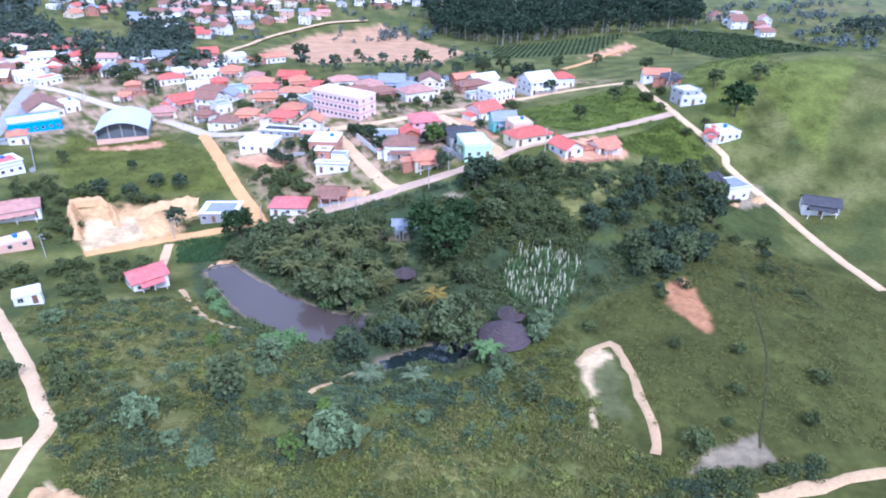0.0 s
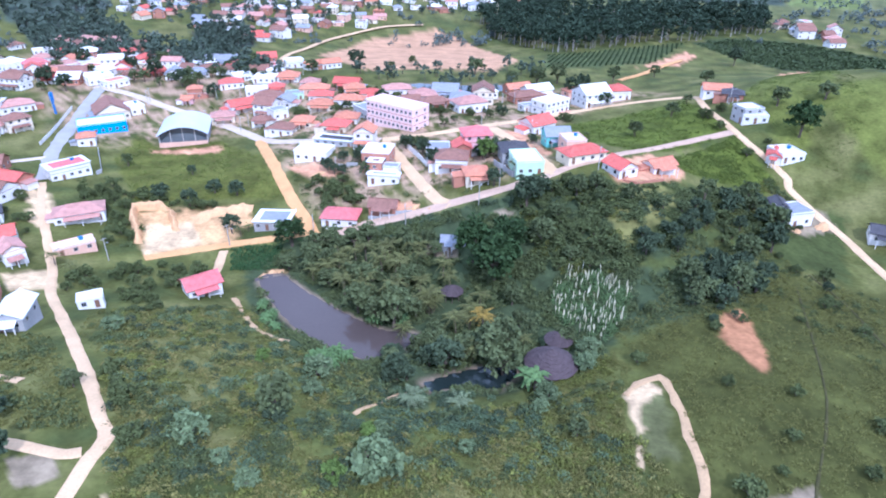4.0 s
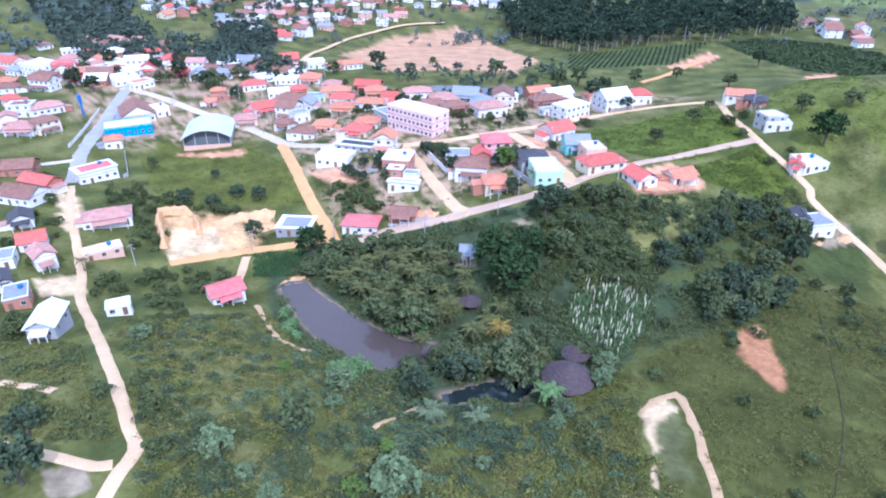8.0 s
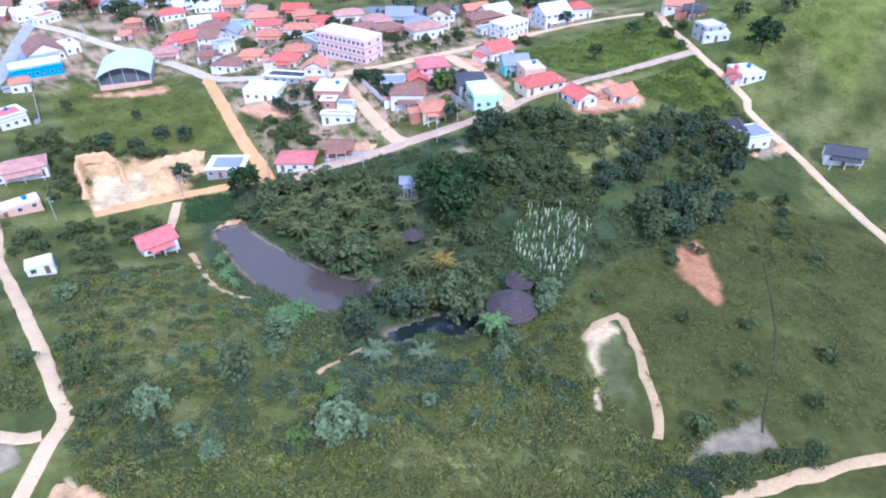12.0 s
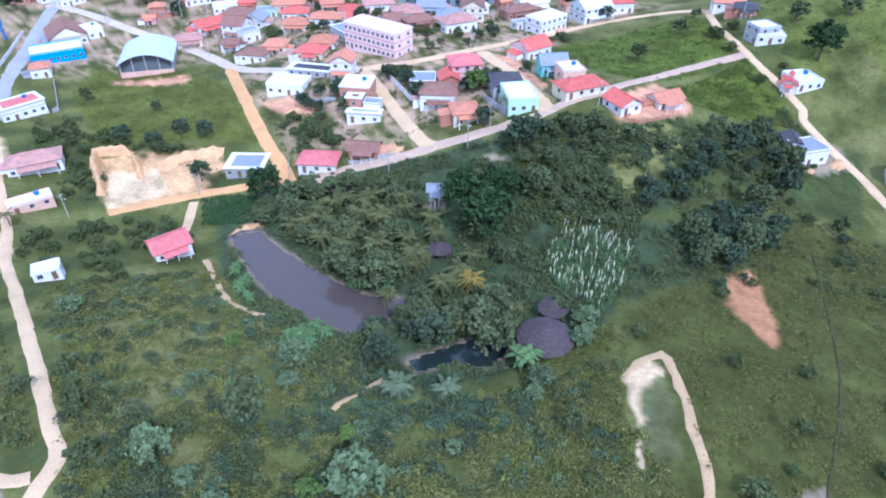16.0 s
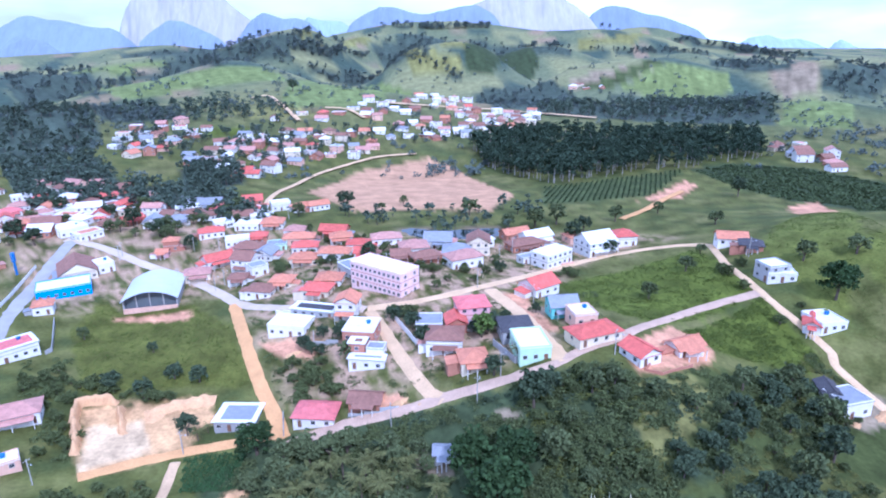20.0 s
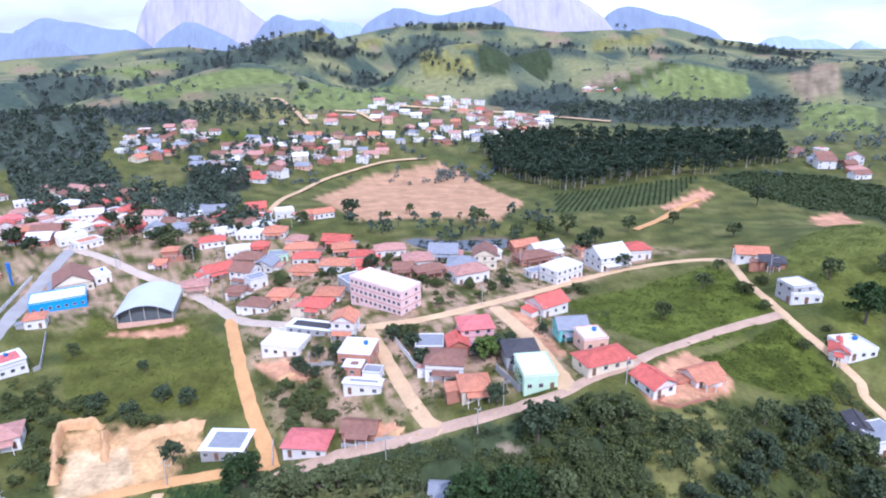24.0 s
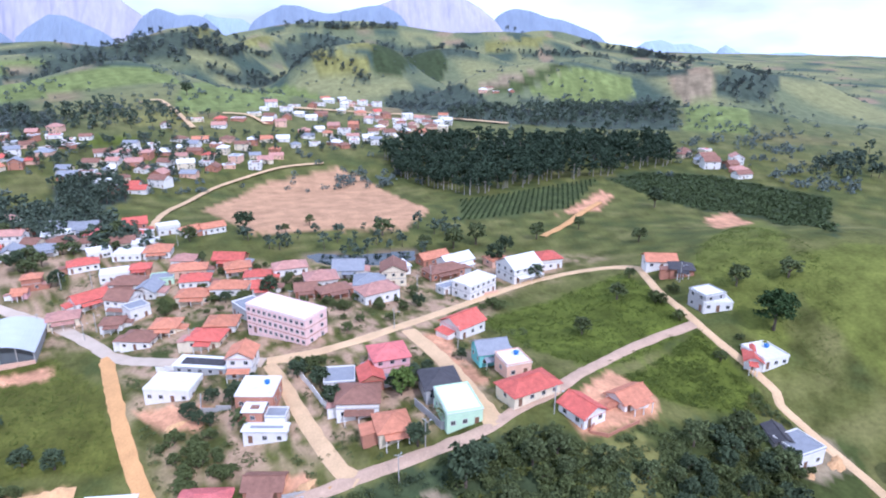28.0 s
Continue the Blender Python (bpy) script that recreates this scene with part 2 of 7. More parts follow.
COVERS = [
    ('grass', [(-137.1, 202.5), (-138.0, 229.9), (-122.7, 216.4), (-99.4, 222.9), (-73.1, 190.3), (-56.3, 152.0), (-78.7, 155.9), (-109.7, 156.3)]),
    ('pasture', [(136.7, 226.8), (223.4, 304.1), (120.0, 151.9), (115.0, 161.5), (117.0, 183.9), (120.0, 203.1)]),
    ('pasture', [(134.8, 187.3), (151.3, 190.5), (168.8, 191.1), (180.2, 182.7), (137.4, 131.8), (136.3, 144.6), (136.7, 162.1), (136.5, 173.9)]),
    ('meadow', [(42.1, 200.2), (102.8, 220.8), (102.4, 171.3), (63.2, 151.5), (51.2, 168.8)]),
    ('meadow', [(66.2, 147.1), (103.2, 169.6), (106.1, 139.6), (98.1, 135.8), (73.6, 139.9)]),
    ('ochre', [(-105.8, 148.4), (-95.2, 150.0), (-68.6, 150.0), (-64.8, 141.8), (-71.5, 130.4), (-92.9, 119.9)]),
    ('pale', [(-99.7, 138.3), (-86.3, 143.0), (-78.8, 130.3), (-93.5, 121.5)]),
    ('clay', [(-59.5, 173.2), (-36.4, 167.4), (-39.9, 158.8), (-52.9, 164.6)]),
    ('clay', [(21.3, 188.2), (32.9, 191.5), (28.0, 171.2), (34.3, 151.9), (29.4, 149.6), (24.1, 167.1)]),
    ('clay', [(47.3, 134.4), (66.6, 152.1), (75.4, 140.4), (68.0, 130.3), (47.9, 123.2)]),
    ('eastgrass', [(34.0, 60.5), (58.8, 75.6), (82.4, 93.6), (103.8, 86.4), (130.1, 64.1), (85.1, 3.6), (28.4, 6.4), (37.2, 45.3)]),
    ('lush', [(-52.8, 16.9), (-39.4, 20.3), (-27.1, 14.8), (-16.4, 11.9), (-15.9, 4.4), (-40.6, 3.8), (-43.9, 10.8)]),
    ('straw', [(-72.2, 58.4), (-58.6, 69.6), (-43.3, 60.3), (-48.3, 46.7), (-61.8, 43.5)]),
    ('straw', [(-10.4, 15.5), (3.4, 27.8), (12.3, 27.6), (8.0, 15.7), (-2.7, 9.8)]),
    ('thicket', [(-63.0, 117.6), (-49.5, 130.6), (-24.0, 130.9), (20.6, 122.7), (45.6, 121.3), (39.1, 96.7), (49.2, 88.1), (76.9, 91.8), (73.2, 79.2), (58.2, 70.7), (35.7, 66.7), (24.1, 53.9), (12.0, 51.3), (-11.0, 41.3), (-26.0, 42.0), (-40.0, 61.7), (-53.7, 88.5)]),
    ('thicket', [(-42.3, 126.4), (-23.0, 128.0), (-1.0, 127.6), (28.5, 128.8), (41.8, 129.2), (49.7, 120.6), (45.1, 102.0), (-41.0, 121.0)]),
    ('thicket', [(62.0, 120.2), (82.2, 133.9), (97.2, 129.3), (83.2, 109.5), (61.4, 95.0), (44.5, 91.8), (47.7, 99.3)]),
    ('bare', [(-68.8, 18.9), (-62.9, 20.4), (-59.2, 15.4), (-63.9, 13.1)]),
    ('lush', [(48.9, 118.2), (67.7, 129.6), (97.6, 134.8), (108.5, 132.0), (121.5, 124.9), (105.6, 96.0), (44.4, 99.8)]),
    ('clay', [(-125.4, 213.2), (-102.9, 215.2), (-97.1, 215.7), (-94.1, 206.4), (-101.6, 207.0), (-124.3, 210.9)]),
    ('clay', [(-19.1, 138.1), (-12.5, 136.6), (-10.0, 132.3), (-17.9, 132.5)]),
    ('pale', [(-148.7, 161.5), (-142.5, 162.4), (-127.4, 139.4), (-126.9, 132.2), (-134.2, 136.0)]),
    ('pale', [(-122.0, 100.8), (-112.2, 106.8), (-104.9, 94.5), (-114.4, 90.7)]),
    ('bare', [(11.4, 120.9), (14.8, 121.9), (18.1, 117.5), (15.2, 117.3)]),
    ('pink', [(-84.8, 416.0), (-56.8, 515.1), (-0.6, 559.9), (23.0, 521.7), (52.3, 370.8), (32.3, 322.2), (-43.8, 330.8)]),
    ('crop', [(73.9, 395.9), (186.7, 437.2), (131.0, 355.7), (64.7, 335.6)]),
    ('coffee', [(190.4, 436.5), (224.8, 450.7), (272.4, 427.4), (308.3, 354.9), (171.5, 198.0), (223.4, 304.1), (205.1, 335.5), (195.8, 388.7)]),
    ('clay', [(121.2, 341.2), (171.7, 399.8), (172.5, 380.0), (147.2, 346.8)]),
    ('clay', [(192.1, 310.6), (219.1, 328.0), (204.7, 288.5), (168.3, 260.9)]),
    ('pale', [(29.5, 44.5), (35.6, 48.3), (38.2, 45.2), (34.6, 41.9), (32.5, 38.5), (33.7, 33.5), (28.8, 32.8), (28.8, 37.6)]),
    ('pale', [(27.4, 29.8), (28.5, 29.7), (27.0, 23.9), (26.0, 24.2)]),
    ('thin', [(31.8, 41.6), (36.4, 42.7), (33.1, 26.0), (27.9, 25.6)]),
    ('redrock', [(59.7, 70.7), (64.4, 71.3), (63.3, 62.3), (59.9, 48.3), (57.5, 47.7), (56.0, 53.9), (55.0, 61.5)]),
    ('bare', [(41.9, 16.5), (51.9, 19.5), (51.7, 12.9), (44.8, 12.9), (36.1, 12.4)]),
    ('pale', [(-53.3, 3.6), (-53.3, 9.8), (-52.3, 13.2), (-49.2, 10.6), (-46.3, 7.8), (-42.9, 3.7)]),
    ('straw', [(46.2, 120.3), (62.6, 124.7), (65.0, 119.0), (54.5, 104.4), (44.5, 98.7), (42.7, 107.2)]),
    ('ochre', [(-56.9, 106.7), (-53.6, 114.4), (-49.1, 113.3), (-49.4, 110.2), (-53.9, 104.6)]),
    ('bare', [(-8.7, 112.6), (-6.2, 115.7), (1.1, 110.2), (0.2, 106.4), (-4.6, 109.3)]),
    ('bare', [(95.6, 122.4), (103.9, 116.5), (114.9, 119.1), (115.6, 128.5), (112.3, 128.9)]),
    ('woodland', [(-318.2, 462.1), (-276.9, 512.7), (-205.9, 415.5), (-152.0, 423.9), (-86.4, 315.4), (-105.0, 308.6), (-142.5, 338.5), (-199.4, 371.1), (-232.0, 346.1)]),
    ('woodland', [(-192.6, 470.4), (-161.1, 507.7), (-135.7, 448.0), (-143.4, 397.8), (-170.0, 420.4)]),
    ('woodland', [(-464.4, 676.6), (-392.6, 745.2), (-287.8, 555.6), (-294.7, 450.2), (-333.1, 472.8)]),
    ('woodland', [(140.4, 797.7), (340.1, 922.2), (416.8, 742.0), (358.5, 629.8), (275.6, 660.8), (143.2, 737.7)]),
    ('woodland', [(-1409.6, 2213.7), (-1323.4, 2300.3), (-748.5, 1499.0), (-419.7, 896.6), (-421.8, 834.1), (-696.9, 1112.0)]),
    ('woodland', [(-657.3, 1600.0), (-533.6, 1648.8), (-511.9, 1674.2), (-443.6, 1695.3), (-341.8, 1694.4), (-269.3, 1784.1), (-260.3, 1715.3), (-324.1, 1622.5), (-298.4, 1583.7), (-406.5, 1586.2), (-329.1, 984.5), (-620.3, 1570.9)]),
    ('woodland', [(-1147.9, 2544.6), (-999.5, 2617.7), (-872.0, 2703.5), (-504.4, 1646.6), (-679.1, 1659.2)]),
    ('woodland', [(-158.8, 2106.8), (-35.5, 2274.2), (236.6, 2747.1), (279.7, 2710.8), (14.0, 1454.0), (-137.7, 2042.0)]),
    ('woodland', [(276.1, 2673.1), (411.2, 2664.6), (454.1, 1958.9), (444.2, 1911.9), (300.4, 1936.9)]),
    ('woodland', [(-301.3, 1604.6), (-248.3, 1612.0), (-144.1, 1677.0), (82.0, 1342.0), (80.8, 1320.8), (-186.7, 1541.0), (-242.8, 1566.3)]),
    ('woodland', [(-334.8, 1649.0), (-232.5, 1716.7), (-140.8, 2101.3), (-167.4, 1976.9), (-227.0, 1665.9), (-291.3, 1630.6)]),
    ('woodland', [(736.0, 1642.7), (1234.9, 2387.8), (620.3, 1057.3), (601.8, 1039.0), (566.0, 1053.9), (521.1, 1095.0)]),
    ('woodland', [(625.0, 1002.3), (655.6, 1011.9), (1449.4, 2042.7), (739.7, 986.6), (653.5, 905.7), (610.8, 928.8), (604.4, 954.3)]),
    ('woodland', [(272.1, 1003.5), (360.8, 980.4), (479.9, 977.1), (529.4, 974.3), (541.1, 947.6), (379.1, 715.4), (343.8, 780.0), (327.4, 931.5)]),
    ('woodland', [(596.2, 2481.2), (775.5, 2445.3), (1117.4, 2502.0), (1091.4, 2441.3), (761.2, 2395.0)]),
    ('woodland', [(-217.5, 2918.1), (52.5, 2857.8), (294.4, 2865.2), (291.9, 2838.9), (51.7, 2822.4)]),
    ('woodland', [(736.9, 2708.7), (1285.3, 3207.4), (1596.7, 3003.2), (1615.7, 2606.9), (1530.6, 2873.0), (1260.6, 3139.5)]),
    ('woodland', [(-728.6, 1338.8), (-686.5, 1535.3), (-598.1, 1543.7), (-298.7, 968.0), (-293.2, 947.5), (-630.9, 1524.6), (-701.8, 1398.0)]),
    ('woodland', [(-685.6, 1001.4), (-661.4, 1047.8), (-358.1, 608.6), (-355.5, 558.9), (-370.6, 535.5)]),
    ('woodland', [(100.2, 1273.1), (195.8, 1320.5), (234.6, 1032.8), (267.4, 820.8), (328.6, 714.5), (306.8, 664.7), (210.4, 744.6), (84.5, 801.2)]),
    ('woodland', [(-400.0, 758.8), (-328.2, 780.3), (-260.5, 704.2), (-258.1, 663.7), (-323.5, 632.2)]),
    ('woodland', [(-389.1, 2897.4), (-148.2, 2230.3), (-144.9, 2174.6), (-330.4, 2810.3)]),
    ('bright', [(-179.7, 827.7), (-183.9, 1516.6), (-22.0, 1279.9), (-53.7, 766.3), (-113.3, 716.0), (-162.5, 711.2)]),
    ('bright', [(-692.7, 1456.7), (-364.5, 939.2), (-284.2, 975.8), (-217.9, 974.5), (-189.5, 913.7), (-303.7, 875.0), (-378.5, 817.6), (-651.9, 1112.3)]),
    ('dry', [(-310.5, 1672.4), (-331.4, 2819.6), (-160.6, 2134.3), (-233.1, 1971.3), (-307.3, 1648.9)]),
    ('dry', [(26.2, 1445.6), (101.3, 1462.0), (291.6, 2602.6), (25.6, 1418.3), (-23.0, 1412.0)]),
    ('coffee', [(86.1, 1414.4), (301.3, 2589.3), (339.8, 1874.3), (140.4, 1345.0), (94.5, 1355.1)]),
    ('dry', [(-133.9, 1974.0), (1.4, 1433.0), (86.1, 1414.4), (82.9, 1357.2), (-22.8, 1369.4)]),
    ('bare', [(243.7, 1077.9), (322.6, 1097.0), (365.8, 1115.8), (293.1, 1053.3), (244.9, 1039.6)]),
    ('crop', [(252.7, 1034.1), (385.4, 1118.0), (414.6, 1105.1), (294.4, 1022.1)]),
    ('bright', [(311.6, 1020.2), (419.7, 1105.8), (509.9, 1069.3), (491.1, 1003.0), (397.4, 942.3), (325.8, 1007.5)]),
    ('bare', [(571.1, 1028.5), (604.5, 1044.2), (629.5, 1018.8), (598.2, 957.7), (549.1, 947.5), (547.9, 979.0)]),
    ('bright', [(544.6, 938.4), (584.3, 923.9), (471.9, 678.9), (411.7, 585.0), (362.2, 626.2)]),
    ('dry', [(616.8, 2577.8), (816.0, 2589.3), (1258.3, 3133.0), (781.5, 2466.6), (601.2, 2504.2)]),
    ('bright', [(-760.5, 1555.4), (-670.5, 1636.2), (-619.4, 1608.5), (-696.7, 1528.3), (-829.2, 1529.1)]),
    ('dry', [(-224.2, 707.9), (-152.7, 725.5), (-108.2, 680.1), (-173.8, 654.9)]),
    ('meadow', [(-216.4, 625.0), (-179.6, 632.4), (-166.5, 602.0), (-206.3, 592.8)]),
]
REEDS = [(23.0, 85.3), (28.8, 92.3), (36.0, 90.9), (41.7, 81.1), (37.2, 70.9), (31.4, 64.7), (26.7, 70.4), (23.1, 77.7)]
SLOPE = [(-83.6, 81.3), (-53.7, 88.5), (-36.7, 63.1), (-24.0, 61.3), (-10.9, 39.3), (11.0, 44.8), (31.1, 50.3), (22.5, 22.8), (-52.9, 15.0), (-64.7, 38.8)]
SLOPE_EAST = [(34.5, 62.5), (57.9, 73.4), (79.4, 87.5), (100.7, 81.6), (115.9, 61.3), (83.9, 11.4), (35.8, 22.1), (39.9, 46.8)]
SLOPE_LOW = [(-51.6, 13.7), (-10.8, 29.9), (26.8, 36.3), (32.9, 14.7), (47.5, 19.3), (57.2, 10.4), (34.4, 5.0), (-44.2, 4.9)]
VALLEY = [(-34.2, 124.4), (-6.2, 122.7), (20.0, 116.4), (45.4, 116.7), (56.0, 120.0), (44.5, 85.8), (28.6, 89.9), (19.5, 84.8)]
LEFTBANK = [(-104.4, 61.5), (-86.5, 60.6), (-60.5, 26.1), (-78.9, 25.3)]
MAIZE = [(-69.4, 127.9), (-52.5, 126.9), (-52.6, 113.7), (-65.6, 114.4)]
CROP = [(76.5, 399.9), (186.7, 437.2), (135.2, 358.5), (65.0, 337.1)]
ORCHARD = [(191.1, 428.8), (223.0, 447.0), (270.3, 424.0), (305.3, 351.2), (172.9, 202.1), (230.0, 313.4), (206.8, 338.5), (193.7, 384.2)]
THICKET = [(-57.7, 117.3), (-49.0, 127.7), (-23.8, 128.2), (20.3, 119.7), (44.9, 118.0), (39.1, 96.7), (49.0, 87.1), (76.9, 91.8), (73.6, 80.0), (58.5, 71.6), (36.7, 70.9), (24.1, 53.9), (12.2, 52.4), (-11.0, 43.4), (-26.0, 42.0), (-38.9, 62.1), (-52.3, 88.8)]
HEDGESIDE = [(-40.9, 126.4), (-23.0, 128.0), (-1.0, 127.6), (28.4, 128.1), (42.0, 129.8), (57.1, 116.4), (71.1, 106.2), (24.6, 106.0), (-41.0, 121.0)]
YARDS = [(-69.2, 196.9), (-30.2, 185.4), (-0.9, 174.4), (20.6, 181.0), (55.2, 190.5), (47.5, 149.9), (28.9, 131.1), (-1.0, 132.1), (-26.7, 134.2), (-45.1, 138.4)]
UPPERWOOD = [(62.0, 120.2), (82.2, 133.9), (97.2, 129.3), (83.2, 109.5), (61.4, 95.0), (44.5, 91.8), (47.7, 99.3)]
MEADOW = [(42.1, 200.2), (102.8, 220.8), (102.4, 171.3), (63.2, 151.5), (51.2, 168.8)]
MEADOW_LOW = [(66.2, 147.1), (103.2, 169.6), (106.1, 139.6), (98.1, 135.8), (73.6, 139.9)]
FIELD = [(-137.1, 202.5), (-138.0, 229.9), (-122.7, 216.4), (-99.4, 222.9), (-73.1, 190.3), (-56.3, 152.0), (-78.7, 155.9), (-109.7, 156.3)]
MIXED = [(57.5, 99.6), (85.9, 107.6), (93.1, 95.9), (104.6, 81.0), (81.4, 47.4), (75.4, 69.2), (68.8, 71.2), (49.9, 67.4), (35.8, 59.4), (33.5, 68.1), (48.9, 79.4)]
MIDDLE = [(17.6, 123.4), (46.4, 128.1), (44.8, 106.9), (41.1, 89.5), (25.2, 90.9), (18.8, 107.1)]
UPPERTOWN = [(-77.9, 218.1), (-40.9, 190.7), (-4.5, 190.0), (55.8, 228.2), (66.3, 262.5), (-21.4, 276.7), (-100.6, 318.4), (-120.0, 270.0)]
POOLSIDE = [(-23.5, 38.6), (-10.4, 51.1), (6.6, 46.7), (12.9, 39.8), (8.5, 30.3), (-2.7, 28.0), (-15.2, 28.8), (-22.6, 32.1)]
LOWWEST = [(-54.1, 28.1), (-43.9, 36.7), (-26.4, 33.8), (-15.1, 26.4), (-14.6, 18.1), (-48.7, 16.4)]
SOUTH = [(-54.1, 13.0), (-21.7, 15.5), (10.3, 14.2), (32.2, 16.6), (44.6, 12.4), (58.5, 11.6), (33.4, 4.0), (8.8, 2.5), (-15.2, 0.7), (-32.0, -0.2), (-51.4, 1.9)]
SOUTHEAST = [(26.2, 7.5), (35.9, 11.9), (46.3, 12.4), (59.2, 13.0), (58.0, 10.6), (44.5, 7.8), (32.7, 4.5), (26.0, 3.8)]
ROADSIDE = [(102.2, 143.1), (109.8, 141.1), (107.9, 131.2), (96.2, 112.7), (68.4, 105.6), (67.5, 116.9), (89.0, 127.0)]
PASTURE = [(136.7, 226.8), (180.0, 265.0), (150.0, 170.0), (128.0, 140.0), (118.0, 151.9), (117.0, 183.9), (120.0, 203.1)]
MIDSLOPE = [(14.7, 50.1), (31.6, 60.7), (33.9, 53.2), (28.8, 43.0), (25.0, 23.3), (33.1, 16.9), (6.8, 18.4), (7.9, 40.3)]
WESTBANK = [(-88.4, 78.5), (-60.4, 89.4), (-47.6, 80.9), (-65.2, 59.7), (-68.7, 48.4), (-79.8, 59.5)]
LOWEAST = [(49.2, 119.0), (67.7, 129.6), (97.6, 134.8), (109.0, 132.8), (93.9, 109.3), (45.1, 102.0)]
LEFTYARD = [(-141.2, 177.1), (-123.7, 177.7), (-97.4, 132.6), (-98.9, 124.5), (-106.2, 123.5)]

TINT = {
    "grass": (0.096, 0.100, 0.020), "pasture": (0.122, 0.134, 0.028), "meadow": (0.094, 0.114, 0.018), "bright": (0.155, 0.185, 0.06),
    "ochre": (0.54, 0.33, 0.155), "pale": (0.56, 0.40, 0.225), "clay": (0.54, 0.28, 0.16), "pink": (0.45, 0.26, 0.145), "crop": (0.064, 0.080, 0.028),
    "coffee": (0.045, 0.060, 0.026), "bare": (0.25, 0.195, 0.125), "redrock": (0.38, 0.18, 0.085), "dry": (0.19, 0.18, 0.06), "eastgrass": (0.068, 0.070, 0.018), "lush": (0.058, 0.070, 0.020), "straw": (0.165, 0.155, 0.048), "woodland": (0.062, 0.080, 0.058), "thicket": (0.052, 0.068, 0.030), "thin": (0.115, 0.115, 0.045),
}


def inside(poly, x, y):
    """Signed distance to a polygon's edge, positive inside."""
    p = np.array(poly)
    q = np.roll(p, -1, axis=0)
    d, odd = np.full(x.shape, 1e9), np.zeros(x.shape, bool)
    for (ax, ay), (bx, by) in zip(p, q):
        ex, ey = bx - ax, by - ay
        s = np.clip(((x - ax) * ex + (y - ay) * ey) / (ex * ex + ey * ey + 1e-9), 0, 1)
        d = np.minimum(d, np.hypot(x - ax - s * ex, y - ay - s * ey))
        cross = ((ay > y) != (by > y)) & (x < (bx - ax) * (y - ay) / (by - ay + 1e-12) + ax)
        odd ^= cross
    return np.where(odd, d, -d)


def wobble(x, y, size, seed=0):
    """Smooth pseudo-random field, about -1 to 1."""
    rng = np.random.RandomState(seed)
    v = 0 * x
    for k in range(7):
        a, p = rng.uniform(0, 6.28), rng.uniform(0, 6.28)
        f = rng.uniform(0.6, 1.9) * 6.28 / size
        v = v + np.sin((x * math.cos(a) + y * math.sin(a)) * f + p + 1.3 * np.sin((x * math.sin(a) - y * math.cos(a)) * f * 0.7 + p))
    return v / 3.2


def ground_z(x, y):
    x, y = np.asarray(x, float), np.asarray(y, float)
    u = np.clip((np.hypot(x, y) - 820) / 350, 0, 1)
    z = -38 * u * u * (3 - 2 * u)
    for cx, cy, sx, sy, h in SWELLS + HILLS:
        z = z + h * np.exp(-(((x - cx) / sx) ** 2) - ((y - cy) / sy) ** 2)
    away = np.hypot(x, y) > 700
    if away.any():
        fx, fy = x[away], y[away]
        z[away] += np.clip((np.hypot(fx, fy) - 700) / 500, 0, 1) * (2.2 * wobble(fx, fy, 330, 61) + 0.8 * wobble(fx, fy, 120, 62))
    for poly, level in WATER:
        px, py = np.array(poly).T
        close = (x > px.min() - 14) & (x < px.max() + 14) & (y > py.min() - 14) & (y < py.max() + 14)
        if close.any():
            d, zc = inside(poly, x[close], y[close]), z[close]
            z[close] = np.where(d > 0, level - np.minimum(0.25 * d + 0.1, 1.0), zc + (level + 0.15 - zc) * np.exp(-np.minimum(d, 0) ** 2 / 12))
    return z


def gz(x, y):
    return float(ground_z(np.array([x]), np.array([y]))[0])


def link(name, mesh, mat=None, parent=None, label=""):
    ob = new(name, mesh)
    if mat:
        mesh.materials.append(mat)
    if parent:
        ob.parent = parent
    if label:
        ob["label"] = label
    return ob


def part(name, bm, mat, parent=None, label=""):
    mesh = bpy.data.meshes.new(name)
    bm.to_mesh(mesh)
    bm.free()
    return link(name, mesh, mat, parent, label)


